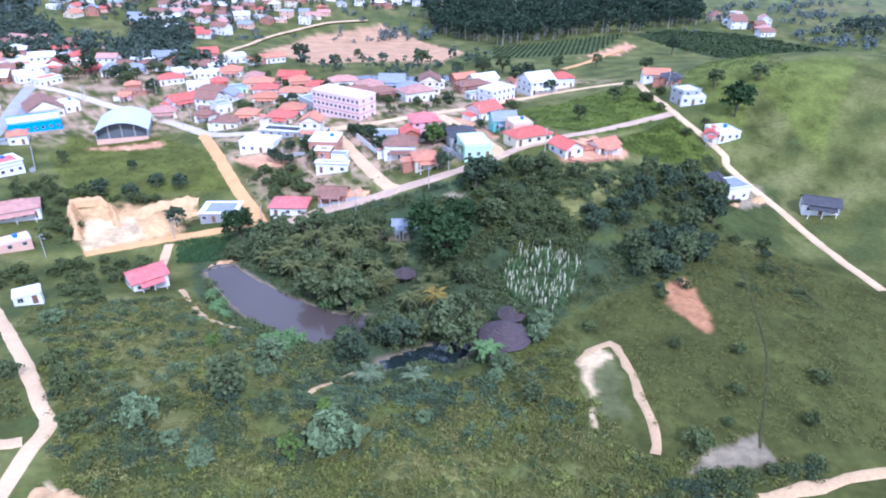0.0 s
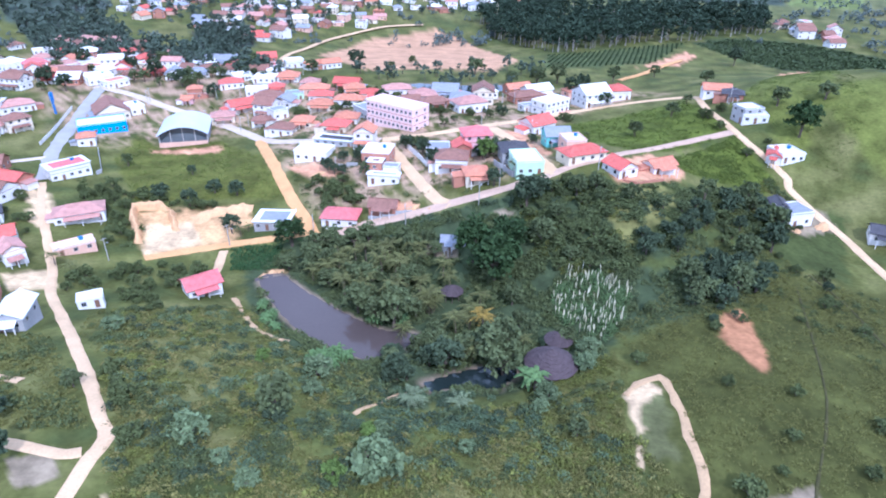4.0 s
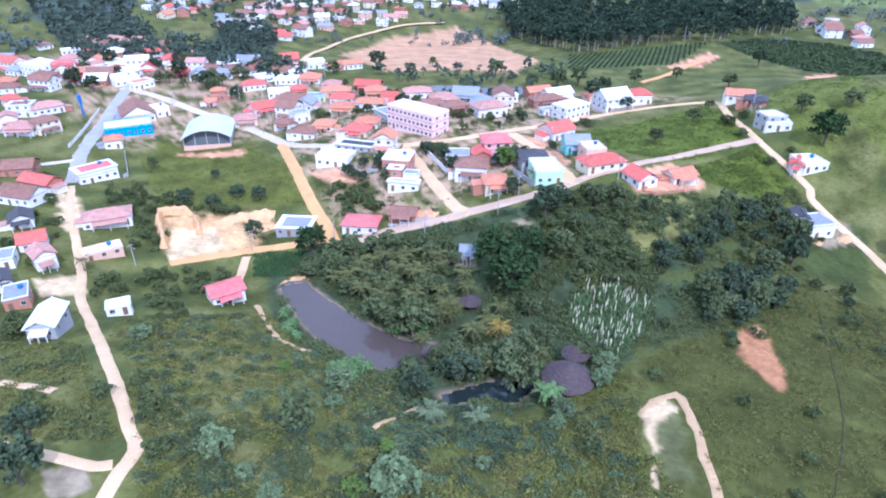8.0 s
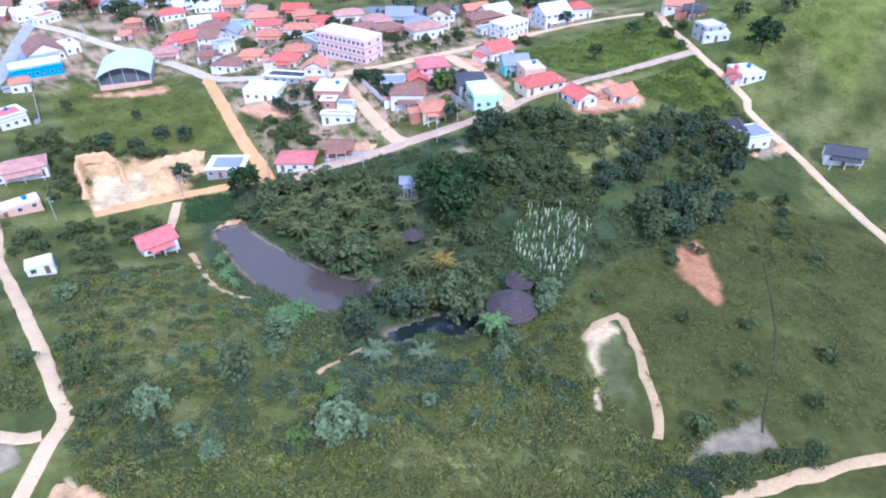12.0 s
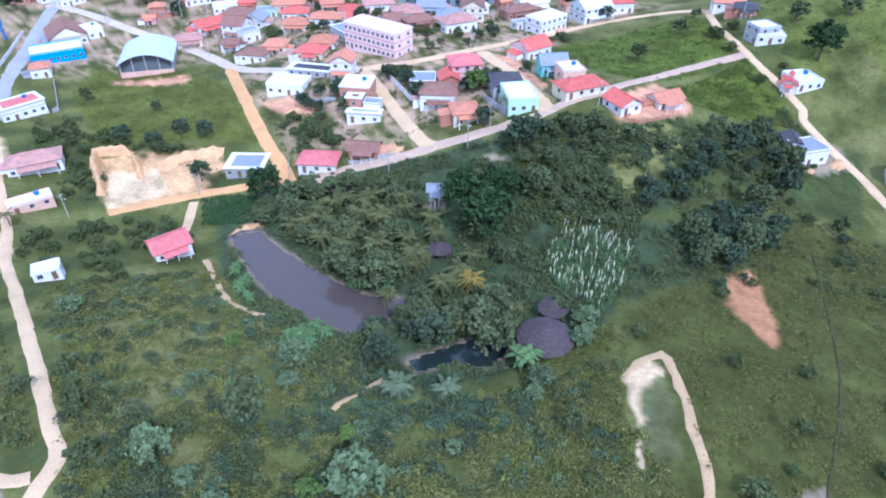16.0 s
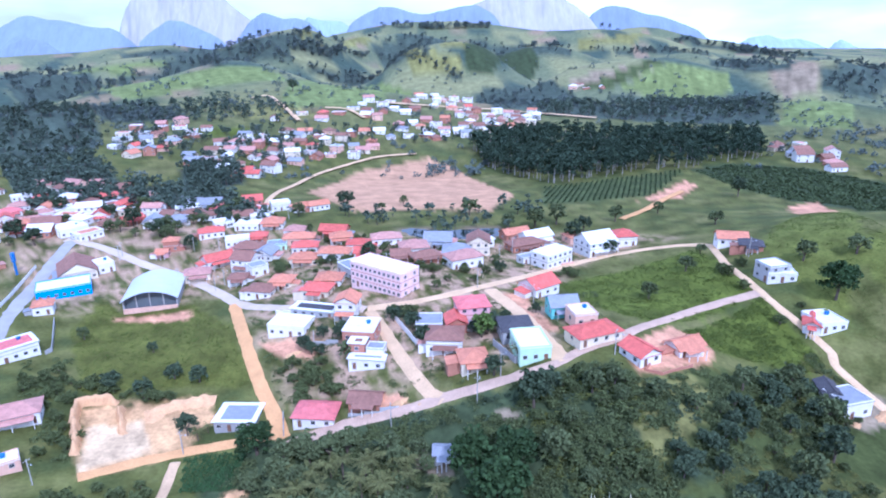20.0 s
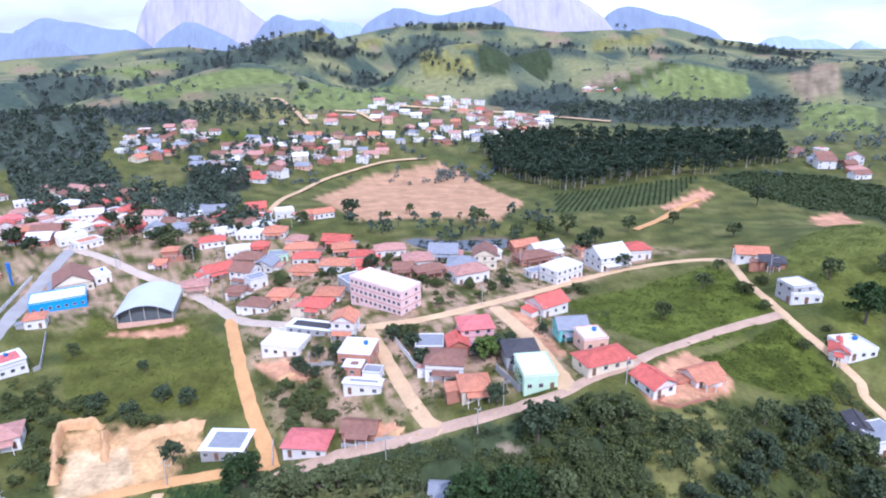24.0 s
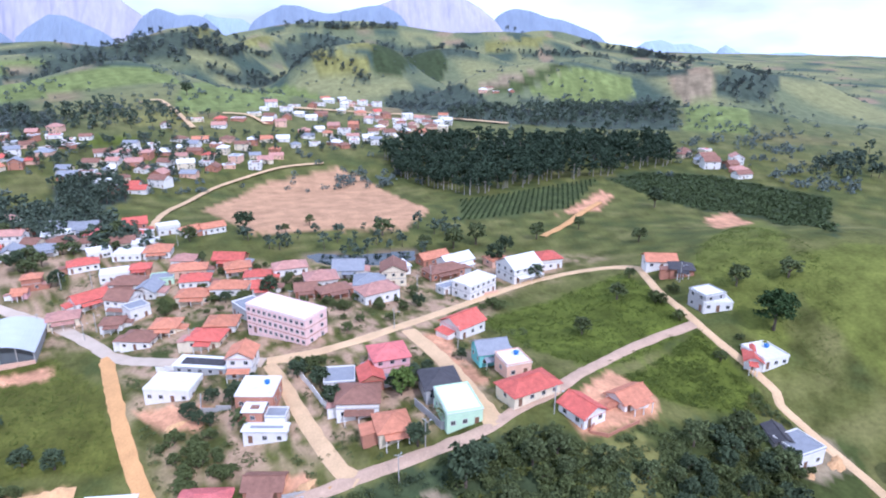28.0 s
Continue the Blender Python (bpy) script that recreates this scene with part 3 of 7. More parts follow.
def make_ground():
    az = np.r_[np.arange(-50, 50.01, 0.3), np.arange(54, 306, 6.0)]
    radius = [4.0]
    while radius[-1] < 4650:
        r = radius[-1]
        radius.append(r * (1.035 if r < 30 else 1.0105 if r < 330 else 1.022))
    a, r = np.meshgrid(np.radians(az), np.array(radius))
    x, y = r * np.sin(a), -55 + r * np.cos(a)
    z = ground_z(x, y)
    rows, cols = x.shape
    i = np.arange(rows * cols).reshape(rows, cols)
    j = np.roll(i, -1, axis=1)
    quads = np.stack([i[:-1], i[1:], j[1:], j[:-1]], -1).reshape(-1, 4)
    mesh = bpy.data.meshes.new("ground")
    mesh.from_pydata(np.stack([x, y, z], -1).reshape(-1, 3).tolist(), [], quads[:, ::-1].tolist() + [i[0].tolist()])
    mesh.polygons.foreach_set("use_smooth", np.ones(len(mesh.polygons), bool))
    # cover: rough pasture, drier and greener in patches
    big, mid, fine = wobble(x, y, 70, 1), wobble(x, y, 22, 2), wobble(x, y, 7, 3)
    c = np.array([0.100, 0.104, 0.027]) * (1 + 0.22 * mid + 0.16 * fine)[..., None]
    dry = np.clip(0.5 * big + 0.5 * mid + 0.2 * fine, 0, 1)[..., None]
    c = c * (1 - 0.75 * dry) + 0.75 * dry * np.array([0.165, 0.150, 0.056])
    lush = np.clip(-0.8 * big - 0.6 * mid + 0.4 * fine, 0, 1)[..., None]
    c = c * (1 - 0.75 * lush) + 0.75 * lush * np.array([0.062, 0.078, 0.024])
    town = np.clip(inside(TOWN, x, y) / 14 + 0.25 * mid, 0, 1)[..., None] * np.clip(0.50 + 0.8 * mid + 0.8 * fine, 0, 1)[..., None]
    c = c * (1 - town) + town * np.array([0.40, 0.27, 0.175])
    c = c * (1 + 0.10 * np.clip(inside(SLOPE, x, y) / 6 + 0.5, 0, 1)[..., None])
    # far pasture, woods and soil, pasture colours paled with distance to paint in haze
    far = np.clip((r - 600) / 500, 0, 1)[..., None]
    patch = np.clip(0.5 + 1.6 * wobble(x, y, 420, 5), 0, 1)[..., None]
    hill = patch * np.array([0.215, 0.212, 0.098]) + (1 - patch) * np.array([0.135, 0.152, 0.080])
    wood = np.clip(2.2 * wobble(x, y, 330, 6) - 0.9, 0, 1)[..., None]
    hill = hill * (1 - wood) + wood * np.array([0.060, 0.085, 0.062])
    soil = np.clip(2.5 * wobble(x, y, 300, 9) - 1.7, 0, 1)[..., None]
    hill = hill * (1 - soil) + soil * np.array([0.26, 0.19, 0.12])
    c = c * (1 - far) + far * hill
    for kind, poly in COVERS:
        span = np.ptp(np.array(poly), axis=0).max()
        edge = min(2.0, span / (24 if kind in ("pale", "bare", "redrock", "clay") else 12))
        w = np.clip(inside(poly, x, y) / edge + 0.5 + 0.6 * fine, 0, 1)[..., None]
        tone = 0.05 if kind == "pink" else 0.16
        c = c * (1 - w) + w * np.array(TINT[kind]) * (1 + tone * mid + tone * fine)[..., None]
    for poly, level in WATER:
        d = inside(poly, x, y)
        w = np.exp(-np.minimum(d, 0) ** 2 / 1.2)[..., None]
        c = c * (1 - w) + w * np.array([0.20, 0.15, 0.10])
    col = mesh.color_attributes.new("cover", "FLOAT_COLOR", "POINT")
    col.data.foreach_set("color", np.concatenate([np.clip(c, 0.01, 0.9), np.ones(x.shape + (1,))], -1).astype(np.float32).ravel())
    return tagged(link("ground", mesh, GROUND), "rolling grassy ground with dirt lots, fields and far pasture hills", "ground", kind="structure")


TOWN = [(-177.2, 225.6), (-144.9, 210.8), (-86.4, 224.0), (-61.4, 164.4), (-43.0, 129.5), (-12.2, 132.1), (31.0, 134.8), (46.4, 146.2), (40.5, 191.7), (68.6, 225.3), (122.4, 250.4), (69.2, 274.5), (-22.0, 280.3), (-126.4, 337.4), (-227.1, 391.2), (-280.4, 390.7)]
make_ground()

MUDDY = material("muddy pond water", (0.085, 0.064, 0.056), 0.12, 0.10, 0.1, 1.2, 0.02, spec=0.3)
MURKY = material("murky dark water", (0.018, 0.026, 0.024), 0.10, 0.12, 0.1, 1.2, 0.02, spec=0.5)


def pond(poly, level, name, label, mat):
    bm = bmesh.new()
    c = np.mean(poly, axis=0)
    ring = [bm.verts.new((c[0] + (px - c[0]) * 1.06, c[1] + (py - c[1]) * 1.06, level)) for px, py in poly]
    bm.faces.new(ring)
    bmesh.ops.triangulate(bm, faces=bm.faces)
    bmesh.ops.recalc_face_normals(bm, faces=bm.faces)
    tagged(part(name, bm, mat), label, "pond", kind="structure")


pond(POND, -5.0, "water", "still muddy brown fish pond among bananas", MUDDY)
pond(POOL, -0.75, "water", "small dark pool shaded by trees", MURKY)
pond(RIVER, RIVER_LEVEL, "water", "dark still bend of a stream behind the village", MURKY)


def smooth_line(points, step=2.5):
    p = np.array(points, float)
    out = []
    for k in range(len(p) - 1):
        a, b, c, d = p[max(k - 1, 0)], p[k], p[k + 1], p[min(k + 2, len(p) - 1)]
        n = max(2, int(np.hypot(*(c - b)) / step))
        for s in np.arange(n) / n:
            out.append(0.5 * (2 * b + (c - a) * s + (2 * a - 5 * b + 4 * c - d) * s * s + (3 * b - a - 3 * c + d) * s ** 3))
    return np.array(out + [p[-1]])


LINES = []


def road(name, kind, width, points):
    line = smooth_line(points)
    LINES.append((line, width))
    t = np.gradient(line, axis=0)
    t /= np.hypot(t[:, 0], t[:, 1])[:, None] + 1e-9
    side = np.stack([-t[:, 1], t[:, 0]], -1)
    far = np.hypot(line[:, 0], line[:, 1] + 45)
    lift = 0.05 + far * 0.0006 + np.clip(far - 300, 0, None) * 0.004
    across = np.linspace(-1, 1, 7)
    rag = np.stack([wobble(line[:, 0], line[:, 1], 9, 31), wobble(line[:, 0], line[:, 1], 9, 32)], -1)
    verts = []
    for k, (p, s) in enumerate(zip(line, side)):
        for u in across:
            w = width / 2 * (1 + (0.5 if kind in ('claypath', 'furrow') else 0.12) * rag[k, int(u > 0)]) * u
            verts.append((p[0] + s[0] * w, p[1] + s[1] * w))
    v = np.array(verts)
    crown = np.tile((1 - across ** 2) * 0.06 - 0.30 * (np.abs(across) > 0.99), len(line))
    z = ground_z(v[:, 0], v[:, 1]) + np.repeat(lift, 7) + crown
    n = len(line)
    quads = [(7 * a + b, 7 * a + b + 1, 7 * a + b + 8, 7 * a + b + 7) for a in range(n - 1) for b in range(6)]
    mesh = bpy.data.meshes.new(name)
    mesh.from_pydata(np.c_[v, z].tolist(), [], [q[::-1] for q in quads])
    mesh.polygons.foreach_set("use_smooth", np.ones(len(mesh.polygons), bool))
    words = {"dirt": "grey-brown rutted earth street", "ochre": "bright ochre earth road", "sand": "pale sandy earth road", "paved": "worn pale paved village street", "asphalt": "worn grey asphalt avenue", "furrow": "narrow dark trodden furrow", "claypath": "bare eroded clay path"}[kind]
    tagged(link(name, mesh, ROADS[kind]), words + " between verges", "road", kind="structure")


road('street_low', 'dirt', 4.2, [(-43.7, 126.6), (-35.7, 128.6), (-24.7, 130.4), (-12.1, 130.2), (-1.0, 130.8), (10.0, 130.8), (19.5, 131.1), (29.1, 132.2), (38.3, 136.9), (46.2, 140.3), (58.3, 150.6), (75.7, 163.1), (89.8, 169.2), (102.9, 171.8)])
road('street_yellow', 'ochre', 4.6, [(-43.3, 129.5), (-47.9, 139.0), (-53.2, 149.4), (-59.9, 164.0), (-66.5, 180.3), (-74.7, 201.4), (-79.5, 214.3)])
road('street_gym', 'paved', 5.0, [(-25.1, 181.5), (-38.8, 187.3), (-59.8, 199.1), (-76.0, 212.1), (-89.0, 228.4), (-103.3, 242.9), (-118.0, 253.3), (-138.5, 266.6), (-158.0, 280.9), (-173.6, 290.3), (-185.0, 295.2)])
road('avenue', 'asphalt', 6.0, [(-149.8, 173.5), (-161.5, 201.4), (-166.9, 221.0), (-171.4, 245.4), (-177.6, 273.5), (-182.6, 298.6), (-185.1, 316.8)])
road('street_west', 'sand', 2.9, [(-148.7, 170.6), (-137.9, 149.5), (-125.7, 129.1), (-117.4, 115.2), (-110.4, 103.3), (-103.9, 90.6), (-92.7, 75.4), (-82.0, 60.7), (-69.1, 42.5), (-60.2, 29.0), (-56.9, 24.2), (-57.2, 19.4), (-57.2, 15.1), (-57.2, 10.5), (-57.2, 4.9), (-57.4, -0.2)])
road('street_top', 'sand', 4.4, [(-24.6, 181.7), (-11.6, 182.2), (2.8, 187.3), (18.5, 197.8), (36.1, 211.4), (53.1, 223.7), (70.5, 232.2), (89.0, 234.6), (103.3, 229.5), (108.9, 220.5)])
road('street_east', 'sand', 2.9, [(108.9, 220.5), (103.6, 196.1), (103.5, 180.6), (104.7, 166.0), (107.9, 153.9), (110.7, 142.8), (109.3, 139.1), (113.1, 125.8), (115.9, 113.0), (115.3, 94.3), (110.8, 64.6)])
road('street_block', 'sand', 4.5, [(-23.7, 179.7), (-17.5, 164.7), (-13.1, 153.1), (-8.7, 143.1), (-4.5, 134.2), (-0.7, 130.0)])
road('street_market', 'sand', 5.5, [(18.0, 192.5), (24.6, 170.6), (27.2, 153.2), (29.8, 137.5), (30.7, 132.2)])
road('lpath', 'claypath', 2.0, [(29.8, 44.4), (33.3, 47.6), (38.0, 49.0), (38.7, 45.1), (38.1, 37.6), (37.1, 31.1), (36.4, 24.3), (34.2, 17.1)])
road('ltrail', 'furrow', 0.6, [(84.9, 85.2), (79.7, 72.7), (72.0, 54.3), (66.4, 41.6), (60.7, 31.3), (54.8, 22.8), (50.6, 16.3)])
road('trail_east', 'furrow', 0.8, [(93.2, 93.3), (93.7, 82.9), (91.9, 70.3), (89.0, 57.3)])
road('drive_pond', 'sand', 3.0, [(-71.0, 125.7), (-70.4, 119.4), (-69.6, 110.8)])
road('track_low', 'sand', 2.6, [(-84.8, 25.8), (-78.0, 23.9), (-72.8, 22.6), (-66.8, 21.4), (-61.5, 20.1), (-58.9, 20.8)])
road('bank_trail', 'claypath', 1.3, [(-21.3, 37.6), (-18.7, 40.7), (-15.1, 45.0), (-11.9, 49.4)])
road('bank_path', 'claypath', 1.6, [(-59.4, 95.6), (-53.2, 83.1), (-47.4, 73.6), (-42.1, 69.2), (-39.0, 68.5)])
road('track_lower', 'sand', 2.5, [(-91.2, 43.1), (-84.6, 41.3), (-78.5, 39.5)])
road('track_south', 'claypath', 2.4, [(-57.2, 2.4), (-55.3, 1.4), (-46.9, -0.1), (-39.3, -0.8), (-31.8, -0.9), (-10.433333333333335, -3.4), (10.933333333333332, 0.7000000000000002), (32.3, 3.2), (44.1, 6.9), (51.4, 8.4), (67.4, 10.3), (97.2, 13.8)])
road('lot_road', 'ochre', 4.0, [(-43.3, 132.0), (-56.9, 130.8), (-69.5, 129.4), (-81.1, 125.9), (-92.7, 119.5)])
road('cross_west', 'paved', 3.6, [(-161.9, 198.5), (-171.8, 190.8), (-179.0, 184.1)])
road('far_road', 'sand', 5.0, [(-209.3, 771.2), (-190.5, 777.5), (-160.3, 715.6), (-131.9, 653.0)])
road('far_avenue', 'sand', 7.0, [(-59.8, 757.0), (13.5, 770.0), (81.3, 769.8), (143.2, 737.7), (192.3, 701.3)])
road('field_road', 'sand', 4.0, [(-94.2, 311.8), (-103.6, 391.8), (-98.9, 437.4), (-86.6, 497.0), (-50.6, 553.9), (-10.9, 570.7)])
road('scar_road', 'ochre', 4.0, [(96.3, 295.5), (115.7, 315.9), (136.2, 343.1), (156.4, 365.9)])
road('far_lane', 'sand', 4.0, [(-112.7, 711.6), (-87.5, 708.9), (-66.1, 678.1)])

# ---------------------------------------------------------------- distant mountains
# Distance haze is put into the material: bluish base colour plus blue emission.
def distant(name, color, haze_glow):
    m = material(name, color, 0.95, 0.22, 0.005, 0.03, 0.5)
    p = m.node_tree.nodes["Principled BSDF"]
    p.inputs["Emission Color"].default_value, p.inputs["Emission Strength"].default_value = (0.44, 0.52, 0.74, 1), haze_glow
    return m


# rock and ridge colours shifted to haze blue; last value is the emitted haze
ROCK = distant("bare granite with painted haze", (0.36, 0.33, 0.37), 0.20)
RANGE = distant("far ridge with painted blue haze", (0.14, 0.175, 0.22), 0.38)
HAZED = distant("far ridge with painted pale haze", (0.20, 0.26, 0.34), 0.62)
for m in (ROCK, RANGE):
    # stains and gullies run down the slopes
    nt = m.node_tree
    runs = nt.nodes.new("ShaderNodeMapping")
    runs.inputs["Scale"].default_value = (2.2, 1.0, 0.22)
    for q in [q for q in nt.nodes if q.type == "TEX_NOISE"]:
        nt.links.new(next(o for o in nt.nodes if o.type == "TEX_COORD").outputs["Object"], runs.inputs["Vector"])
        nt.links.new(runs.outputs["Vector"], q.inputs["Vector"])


def ridge(crest, y, deep, seed, mat, label):
    """A mountain whose crest runs along x at y through the given heights, with gullied slopes before and behind."""
    px, pz = np.array(crest, float).T
    n, m = 96, 41
    u = np.linspace(px[0], px[-1], n)
    top = np.interp(u, px, pz)
    top = np.convolve(np.pad(top, 3, mode="edge"), np.hanning(9)[1:-1] / np.hanning(9).sum(), "valid")
    v = np.linspace(-1, 1, m)
    x, s = np.meshgrid(u, v)
    span = px[-1] - px[0]
    fall = np.exp(-(np.abs(s) * 1.7) ** 1.6)
    gully = 0.10 * wobble(x * 2.5, s * deep, span * 0.30, seed) + 0.05 * wobble(x * 3, s * deep, span * 0.12, seed + 1)
    z = -90 + (top + 90) * fall * (1 + gully * np.minimum(1, np.abs(s) * 4))
    i = np.arange(n * m).reshape(m, n)
    quads = np.stack([i[:-1, :-1], i[:-1, 1:], i[1:, 1:], i[1:, :-1]], -1).reshape(-1, 4)
    mesh = bpy.data.meshes.new("mountain")
    bend = 0.15 * deep * wobble(x, s * deep, span * 0.5, seed + 2) * np.abs(s)
    mesh.from_pydata(np.stack([x, y + s * deep + bend, z], -1).reshape(-1, 3).tolist(), [], quads.tolist())
    mesh.polygons.foreach_set("use_smooth", np.ones(len(mesh.polygons), bool))
    tagged(link("mountain", mesh, mat), label, "mountain", kind="structure")


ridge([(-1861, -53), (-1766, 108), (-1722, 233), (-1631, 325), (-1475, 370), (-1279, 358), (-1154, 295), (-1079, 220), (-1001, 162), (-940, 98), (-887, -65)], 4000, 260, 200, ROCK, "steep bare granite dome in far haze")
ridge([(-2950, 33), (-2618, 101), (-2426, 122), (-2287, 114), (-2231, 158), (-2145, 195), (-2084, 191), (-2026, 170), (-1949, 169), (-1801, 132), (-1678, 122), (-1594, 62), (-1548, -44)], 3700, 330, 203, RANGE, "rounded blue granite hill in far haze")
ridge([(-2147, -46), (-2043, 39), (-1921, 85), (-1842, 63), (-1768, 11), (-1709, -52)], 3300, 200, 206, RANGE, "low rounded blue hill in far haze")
ridge([(-1585, -54), (-1455, 91), (-1339, 161), (-1264, 154), (-1178, 116), (-1078, 66), (-997, -31)], 3600, 250, 209, RANGE, "wooded foot of a granite dome, blued by painted haze")
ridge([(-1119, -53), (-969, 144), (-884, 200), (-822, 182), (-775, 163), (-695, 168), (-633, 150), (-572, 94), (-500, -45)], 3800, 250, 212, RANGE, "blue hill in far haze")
ridge([(-897, 28), (-706, 182), (-636, 161), (-494, 153), (-320, 22)], 4250, 200, 215, HAZED, "pale far hill in haze")
ridge([(-502, -7), (-425, 141), (-319, 201), (-232, 232), (-147, 228), (-62, 198), (24, 184), (110, 199), (247, 230), (350, 238), (454, 179), (669, -20)], 4100, 300, 218, RANGE, "granite mountain shoulder, blued by painted haze")
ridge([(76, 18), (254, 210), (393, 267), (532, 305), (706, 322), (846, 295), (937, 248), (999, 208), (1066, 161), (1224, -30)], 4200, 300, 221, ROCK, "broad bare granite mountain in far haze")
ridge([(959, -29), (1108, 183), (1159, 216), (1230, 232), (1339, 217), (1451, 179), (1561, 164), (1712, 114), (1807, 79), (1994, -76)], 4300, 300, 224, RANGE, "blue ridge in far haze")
ridge([(1984, -114), (2187, 26), (2314, 38), (2412, 9), (2522, 15), (2638, -15), (2740, -58), (2809, -124)], 4350, 200, 227, HAZED, "low pale blue ridge in far haze")
ridge([(2690, -148), (2749, -22), (2776, 9), (2829, -16), (2903, -52), (3148, -125)], 4300, 150, 230, HAZED, "low pale blue peak in far haze")
ridge([(2863, -146), (3093, -44), (3308, -40), (3531, -70), (3882, -158)], 4200, 200, 233, HAZED, "low pale blue ridge in far haze")

# ---------------------------------------------------------------- houses
MESHES = {}


def box(bm, x0, y0, z0, x1, y1, z1):
    v = [bm.verts.new(p) for p in ((x0, y0, z0), (x1, y0, z0), (x1, y1, z0), (x0, y1, z0), (x0, y0, z1), (x1, y0, z1), (x1, y1, z1), (x0, y1, z1))]
    for f in ((3, 2, 1, 0), (4, 5, 6, 7), (0, 1, 5, 4), (1, 2, 6, 5), (2, 3, 7, 6), (3, 0, 4, 7)):
        bm.faces.new([v[k] for k in f])


def tube(bm, a, b, ra, rb, sides=6):
    a, b = Vector(a), Vector(b)
    q = (b - a).to_track_quat("Z", "Y")
    rings = []
    for p, r in ((a, ra), (b, rb)):
        rings.append([bm.verts.new(p + q @ Vector((r * math.cos(6.2832 * k / sides), r * math.sin(6.2832 * k / sides), 0))) for k in range(sides)])
    for k in range(sides):
        bm.faces.new((rings[0][k], rings[0][(k + 1) % sides], rings[1][(k + 1) % sides], rings[1][k]))
    bm.faces.new(rings[1])


def shared(key, mat, draw):
    if key not in MESHES:
        bm = bmesh.new()
        draw(bm)
        me = bpy.data.meshes.new(key)
        bm.to_mesh(me)
        bm.free()
        me.materials.append(mat)
        MESHES[key] = me
    return MESHES[key]


def frame_mesh(bm):
    for a in ((-0.6, 0, -0.55, -0.52, 0.09, 0.55), (0.52, 0, -0.55, 0.6, 0.09, 0.55), (-0.52, 0, 0.47, 0.52, 0.09, 0.55), (-0.66, -0.05, -0.63, 0.66, 0.12, -0.55), (-0.03, 0.02, -0.55, 0.03, 0.07, 0.47)):
        box(bm, *a)


def opening(house, x, y, z, turn, kind="window"):
    """A window or a door on a wall; x, y, z in the house's own axes, turn about z in degrees, out along -y."""
    if kind == "window":
        w = new("window", shared("window frame", FRAME, frame_mesh))
        pane = new("pane", shared("window pane", GLASS, lambda bm: box(bm, -0.52, 0.03, -0.55, 0.52, 0.06, 0.47)))
        pane.parent = w
    else:
        w = new("door", shared("door leaf", DOOR, lambda bm: (box(bm, -0.45, 0.0, -1.05, 0.45, 0.06, 1.0), box(bm, -0.52, 0.0, -1.05, -0.45, 0.10, 1.07), box(bm, 0.45, 0.0, -1.05, 0.52, 0.10, 1.07), box(bm, -0.45, 0.0, 1.0, 0.45, 0.10, 1.07))))
    w.parent = house
    w.matrix_local = pose(x, y, z, 0, 0, turn)


WORDS = {"whiteroof": "white", "slabgrey": "grey concrete", "rose": "rose-red tiled", "red": "red tiled", "orange": "orange clay-tiled", "pink": "faded pink tiled", "brown": "weathered brown tiled", "dark": "dark grey sheet", "grey": "grey sheet"}
house_count = [0]
BUILT = []


TANK = material("blue plastic tank", (0.04, 0.16, 0.42), 0.5, 0.12, 1, 6, 0.05)


def tank(x, y, z):
    ob = tagged(new("water_tank"), "blue plastic water tank on a flat roof", "water tank", "roof tanks")
    ob.matrix_world = pose(x, y, z)
    for nm, key, draw in (("body", "tank body", lambda bm: (tube(bm, (0, 0, 0), (0, 0, 0.85), 0.58, 0.72, 16), tube(bm, (0, 0, 0.80), (0, 0, 0.88), 0.76, 0.76, 16))), ("lid", "tank lid", lambda bm: tube(bm, (0, 0, 0.88), (0, 0, 1.05), 0.74, 0.25, 16))):
        p = new(nm, shared(key, TANK, draw))
        p.parent = ob


